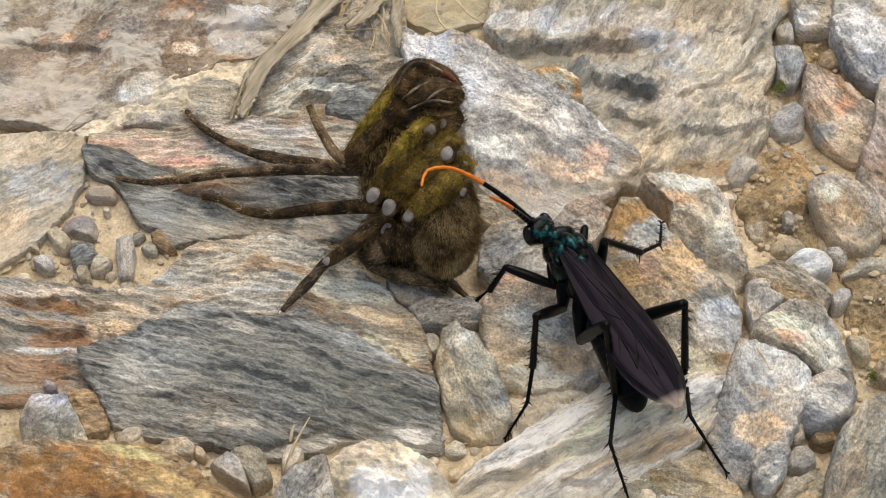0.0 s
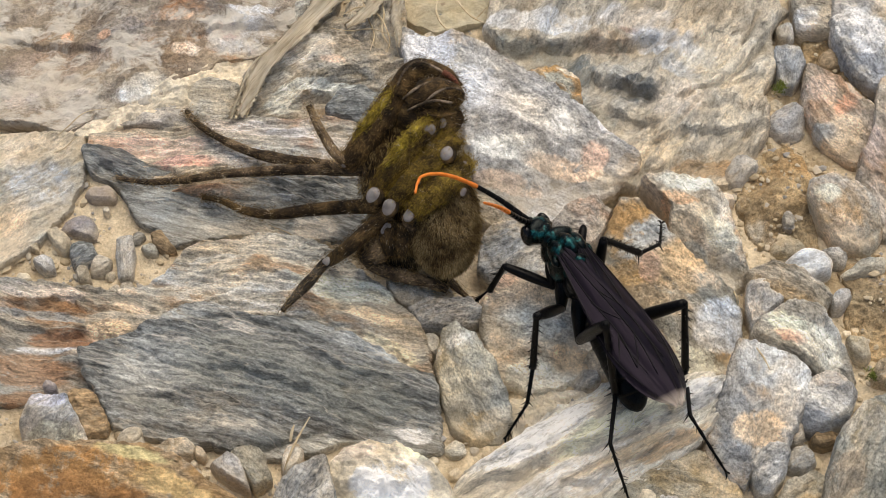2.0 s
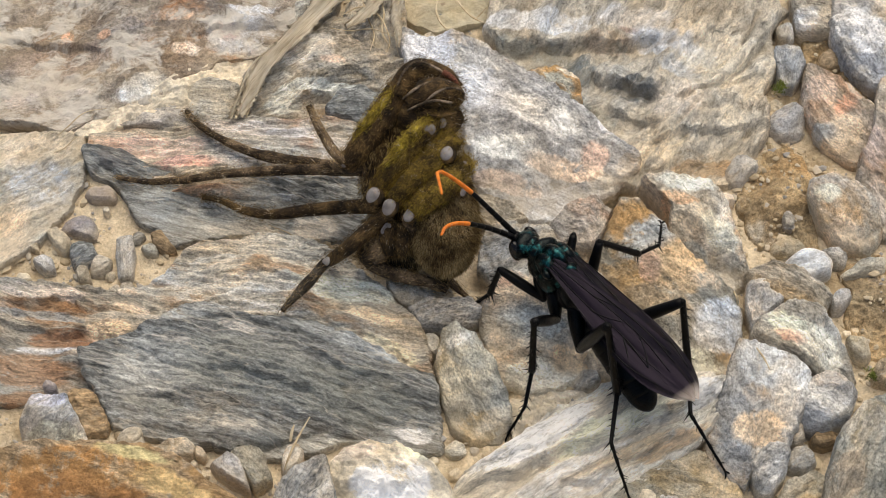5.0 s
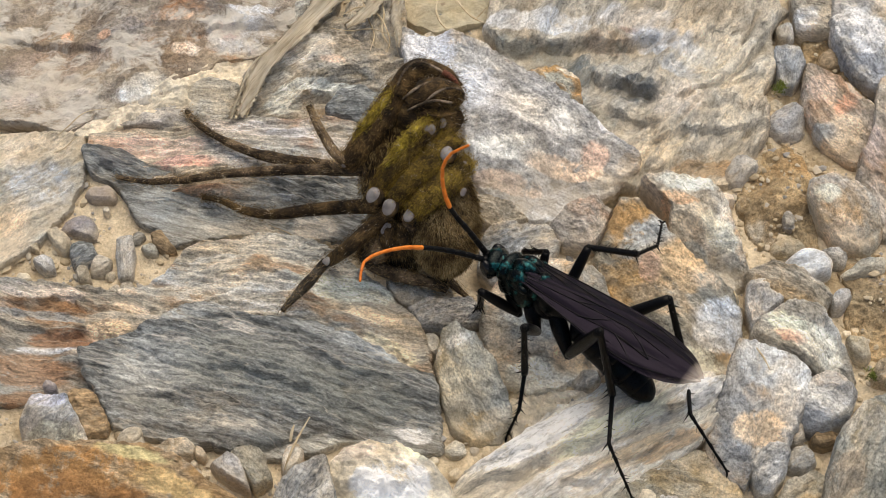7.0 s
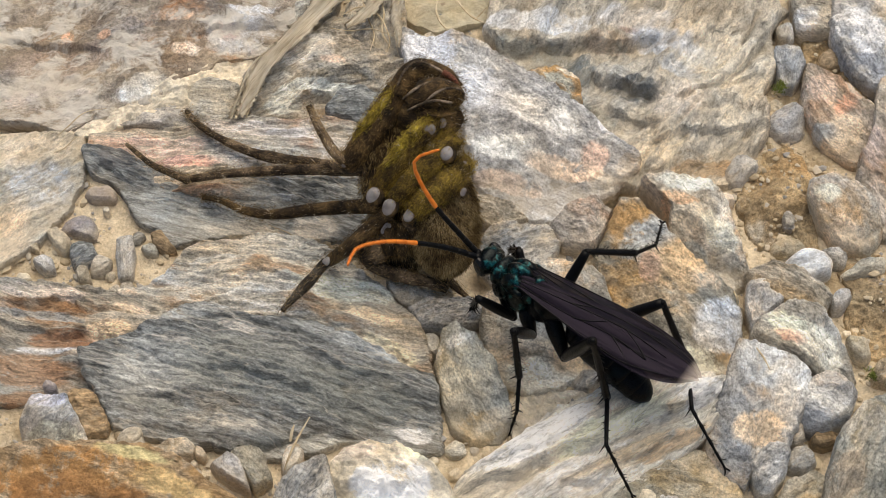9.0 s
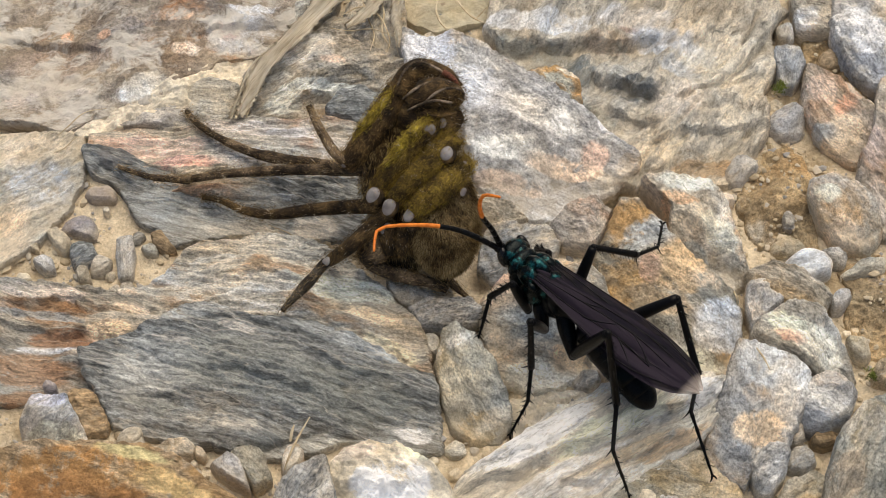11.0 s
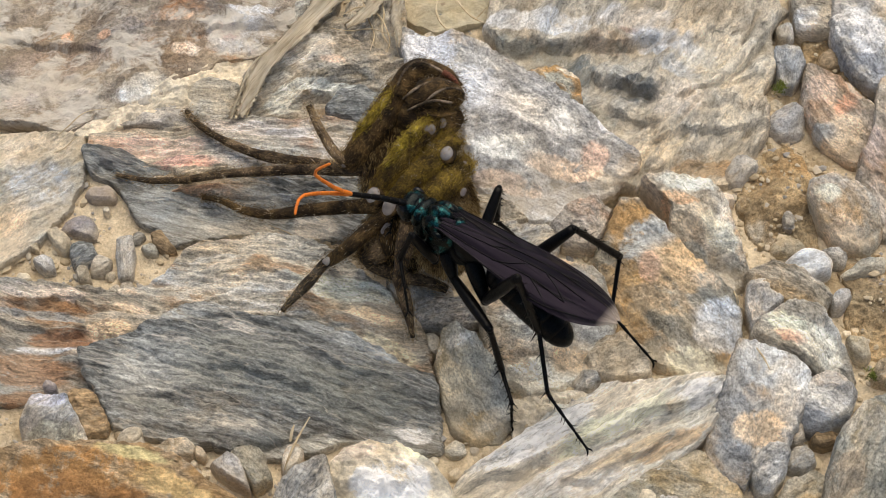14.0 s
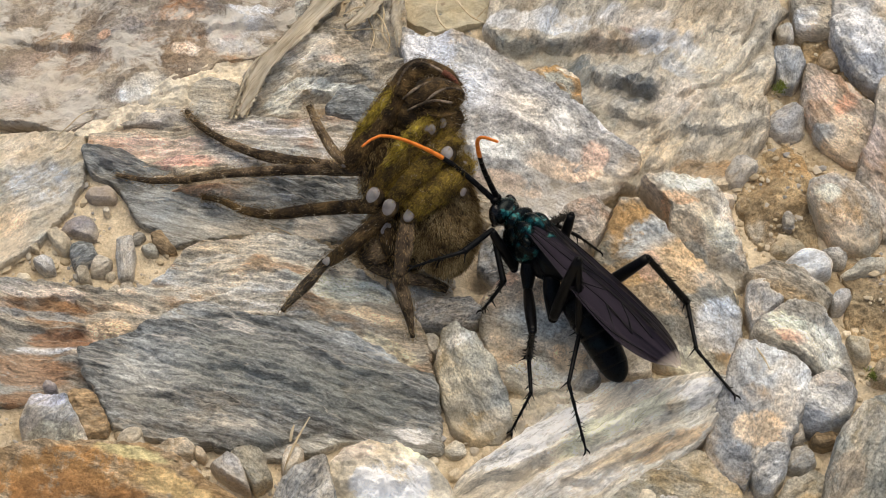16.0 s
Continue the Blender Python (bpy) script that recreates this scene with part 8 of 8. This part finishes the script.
feel('left', 16, (9.9, -5.1, 23.5), (5.0, -2.7, 27.6), (0.4, -1.0, 31.2), (-6.8, 0.6, 34.8), (-12.1, 0.2, 36.9), (-15.2, -2.8, 37.3))


def between(keys, t):
    """Values at a time, easing from key to key."""
    if t <= keys[0][0]:
        return keys[0][1]
    for (t0, a), (t1, b) in zip(keys, keys[1:]):
        if t <= t1:
            u = (t - t0) / (t1 - t0)
            u = u * u * (3 - 2 * u)
            return a * (1 - u) + b * u
    return keys[-1][1]


def reach(chain, lengths):
    """Joints moved so that each section keeps its length; both ends are held."""
    p = [np.array(q, float) for q in chain]
    root, end = p[0].copy(), p[-1].copy()
    for _ in range(14):
        p[-1] = end.copy()
        for i in range(len(p) - 2, -1, -1):
            d = p[i] - p[i + 1]
            p[i] = p[i + 1] + d / max(1e-6, np.linalg.norm(d)) * lengths[i]
        p[0] = root.copy()
        for i in range(len(p) - 1):
            d = p[i + 1] - p[i]
            p[i + 1] = p[i] + d / max(1e-6, np.linalg.norm(d)) * lengths[i]
    return p


def aimed(a, b):
    """A pose at a, in mm, with local x towards b."""
    d = Vector(b) - Vector(a)
    return Matrix.Translation(Vector(a) * MM) @ d.to_track_quat("X", "Z").to_matrix().to_4x4()


def head_pose(ahead, left):
    return pose(ahead * MM, left * MM, 0, 0, 24, math.degrees(math.atan2(left, ahead)) * 1.2)


def along(points, count, length):
    """count + 1 points a fixed length apart along a run."""
    run = spline(points, 10)
    out = [run[0]]
    i = 0
    way = run[1] - run[0]
    while len(out) <= count:
        here = out[-1]
        while i < len(run) and np.linalg.norm(run[i] - here) < length:
            i += 1
        if i < len(run):
            way = run[i] - here
        out.append(here + way / np.linalg.norm(way) * length)
    return out


BODY_ROWS = [
    (0, pose(24.67 * MM, -17.88 * MM, 22.00 * MM, 5.0, 0, 118.4)),
    (1.5, pose(24.46 * MM, -17.88 * MM, 22.00 * MM, 5.0, 0, 118.9)),
    (2.5, pose(24.24 * MM, -17.88 * MM, 22.00 * MM, 5.0, 0, 119.3)),
    (3.5, pose(23.92 * MM, -18.01 * MM, 22.00 * MM, 5.0, 0, 120.4)),
    (4.2, pose(23.79 * MM, -18.53 * MM, 22.00 * MM, 5.0, 0, 121.8)),
    (6.3, pose(19.16 * MM, -23.68 * MM, 22.00 * MM, 5.0, 0, 143.4)),
    (6.5, pose(19.16 * MM, -23.68 * MM, 22.00 * MM, 5.0, 0, 143.9)),
    (7, pose(17.06 * MM, -22.91 * MM, 22.00 * MM, 5.0, 0, 143.6)),
    (7.5, pose(15.34 * MM, -23.93 * MM, 22.00 * MM, 5.0, 0, 146.8)),
    (8, pose(16.22 * MM, -22.91 * MM, 22.00 * MM, 5.0, 0, 144.3)),
    (8.5, pose(16.43 * MM, -22.91 * MM, 22.00 * MM, 5.0, 0, 143.9)),
    (9, pose(15.98 * MM, -23.68 * MM, 22.00 * MM, 5.0, 0, 145.5)),
    (9.2, pose(15.25 * MM, -23.42 * MM, 22.00 * MM, 5.0, 0, 144.3)),
    (11.3, pose(19.30 * MM, -22.40 * MM, 22.00 * MM, 5.0, 0, 137.3)),
    (11.5, pose(19.10 * MM, -22.27 * MM, 22.00 * MM, 5.0, 0, 137.1)),
    (12, pose(11.80 * MM, -20.86 * MM, 22.00 * MM, 5.0, 0, 144.9)),
    (12.5, pose(11.81 * MM, -20.47 * MM, 22.00 * MM, 5.0, 0, 142.7)),
    (12.7, pose(7.28 * MM, -16.90 * MM, 28.00 * MM, 5.0, 0, 143.1)),
    (12.8, pose(5.98 * MM, -16.32 * MM, 31.00 * MM, 5.0, 0, 141.6)),
    (13, pose(-1.47 * MM, -15.81 * MM, 31.00 * MM, 5.0, 0, 148.1)),
    (13.5, pose(-0.42 * MM, -15.81 * MM, 31.00 * MM, 5.0, 0, 146.5)),
    (14, pose(1.15 * MM, -16.84 * MM, 31.00 * MM, 5.0, 0, 144.8)),
    (14.1, pose(3.79 * MM, -16.12 * MM, 30.00 * MM, 8.0, 0, 141.8)),
    (14.2, pose(8.27 * MM, -15.67 * MM, 27.00 * MM, 13.0, 0, 139.1)),
    (14.3, pose(11.44 * MM, -14.59 * MM, 24.00 * MM, 17.0, -4.0, 140.1)),
    (14.5, pose(11.61 * MM, -13.57 * MM, 22.00 * MM, 17.0, -4.0, 141.8)),
    (15, pose(17.76 * MM, -12.64 * MM, 22.00 * MM, 17.0, -4.0, 132.8)),
    (15.3, pose(17.97 * MM, -12.91 * MM, 22.00 * MM, 17.0, -4.0, 132.7)),
    (16, pose(18.18 * MM, -13.17 * MM, 22.00 * MM, 17.0, -4.0, 132.4)),
]
HEAD_ROWS = [
    (0, head_pose(8.8, 2.3)),
    (1.5, head_pose(8.9, 2.3)),
    (2.5, head_pose(8.8, 2.3)),
    (3.5, head_pose(8.7, 2.1)),
    (4.2, head_pose(8.7, 2.2)),
    (6.3, head_pose(8.4, -0.6)),
    (6.5, head_pose(8.7, -0.8)),
    (7, head_pose(8.3, 0.6)),
    (7.5, head_pose(8.3, -0.7)),
    (8, head_pose(8.4, 0.4)),
    (8.5, head_pose(8.3, 0.0)),
    (9, head_pose(9.0, -0.7)),
    (9.2, head_pose(8.3, 0.3)),
    (11.3, head_pose(8.3, -1.1)),
    (11.5, head_pose(8.3, -1.1)),
    (12, head_pose(8.3, -1.2)),
    (12.5, head_pose(8.8, -0.2)),
    (12.7, head_pose(9.5, 0.5)),
    (12.8, head_pose(9.1, 0.6)),
    (13, head_pose(8.5, -1.0)),
    (13.5, head_pose(8.7, -0.8)),
    (14, head_pose(8.4, -0.4)),
    (14.1, head_pose(8.8, 1.0)),
    (14.2, head_pose(9.5, 0.5)),
    (14.3, head_pose(8.8, 1.5)),
    (14.5, head_pose(8.3, 0.7)),
    (15, head_pose(8.6, 1.2)),
    (15.3, head_pose(8.8, 1.0)),
    (16, head_pose(8.7, 0.6)),
]


def body_at(t):
    keys = [(k, m) for k, m in BODY_ROWS]
    if t <= keys[0][0]:
        return keys[0][1]
    for (t0, a), (t1, b) in zip(keys, keys[1:]):
        if t <= t1:
            u = (t - t0) / (t1 - t0)
            u = u * u * (3 - 2 * u)
            return a.lerp(b, u)
    return keys[-1][1]


def motions():
    """All that moves: the wasp, its head, antennae and legs, and one leg of the spider."""
    times = sorted({round(k * 0.25, 2) for k in range(65)} | {round(12.4 + k * 0.1, 2) for k in range(30)} | {4.2, 6.3, 6.4, 9.2, 11.3})
    walk(wasp, [(t, body_at(t)) for t in times])
    walk(head, HEAD_ROWS)
    for leg, sections in LEGS.items():
        kind, side = leg.split("_")
        hip = Vector(HIPS[kind]) * MM
        hip.y *= 1 if side == "left" else -1
        rows = [[] for _ in sections]
        for t in times:
            m = body_at(t)
            inv = m.inverted()
            chain = [np.array(m @ hip) / MM] + list(between(STEPS[leg], t))
            joints = [np.array(inv @ (Vector(p) * MM)) / MM for p in reach(chain, LENGTHS[kind])]
            for k in range(len(sections)):
                rows[k].append((t, aimed(joints[k], joints[k + 1])))
        for section, r in zip(sections, rows):
            walk(section, r)
    for side, joints in FEELERS.items():
        rows = [[] for _ in joints]
        for t in times:
            inv = body_at(t).inverted()
            pts = along(between(FEEL[side], t), JOINTS, ANTENNA / JOINTS)
            pts = [np.array(inv @ (Vector(p) * MM)) / MM for p in pts]
            for k in range(JOINTS):
                rows[k].append((t, aimed(pts[k], pts[k + 1])))
        for joint, r in zip(joints, rows):
            walk(joint, r)
    # a leg tip of the spider twitches upward once
    pivot = Matrix.Translation(Vector(TWITCH_PIVOT) * MM - SPIDER_BASE)
    turns = [(0, 0), (6.3, 1), (8.3, 4), (8.6, 12), (8.8, 20), (8.95, 27), (9.2, 29), (10.2, 16), (11.3, 8), (12.7, 3), (13.1, 3), (16, 3)]
    axis = Vector((0, 0.574, -0.819))
    walk(twitch_tarsus, [(t, pivot @ Matrix.Rotation(radians(a), 4, axis) @ pivot.inverted()) for t, a in turns])
    base = np.array(SHIFT_LEG["base"]) - np.array(SPIDER_BASE) / MM
    when = [(0, 0), (12.75, 0), (12.9, 0.3), (13.05, 1), (16, 1)]
    upper, lower = [], []
    for t, u in when:
        knee = np.array(SHIFT_LEG["knee"][0]) * (1 - u) + np.array(SHIFT_LEG["knee"][1]) * u - np.array(SPIDER_BASE) / MM
        foot = np.array(SHIFT_LEG["foot"][0]) * (1 - u) + np.array(SHIFT_LEG["foot"][1]) * u - np.array(SPIDER_BASE) / MM
        knee = base + (knee - base) / np.linalg.norm(knee - base) * SHIFT_LEG["upper"]
        upper.append((t, aimed(base, knee)))
        lower.append((t, aimed(knee, foot)))
    walk(shift_femur, upper)
    walk(shift_tibia, lower)


motions()
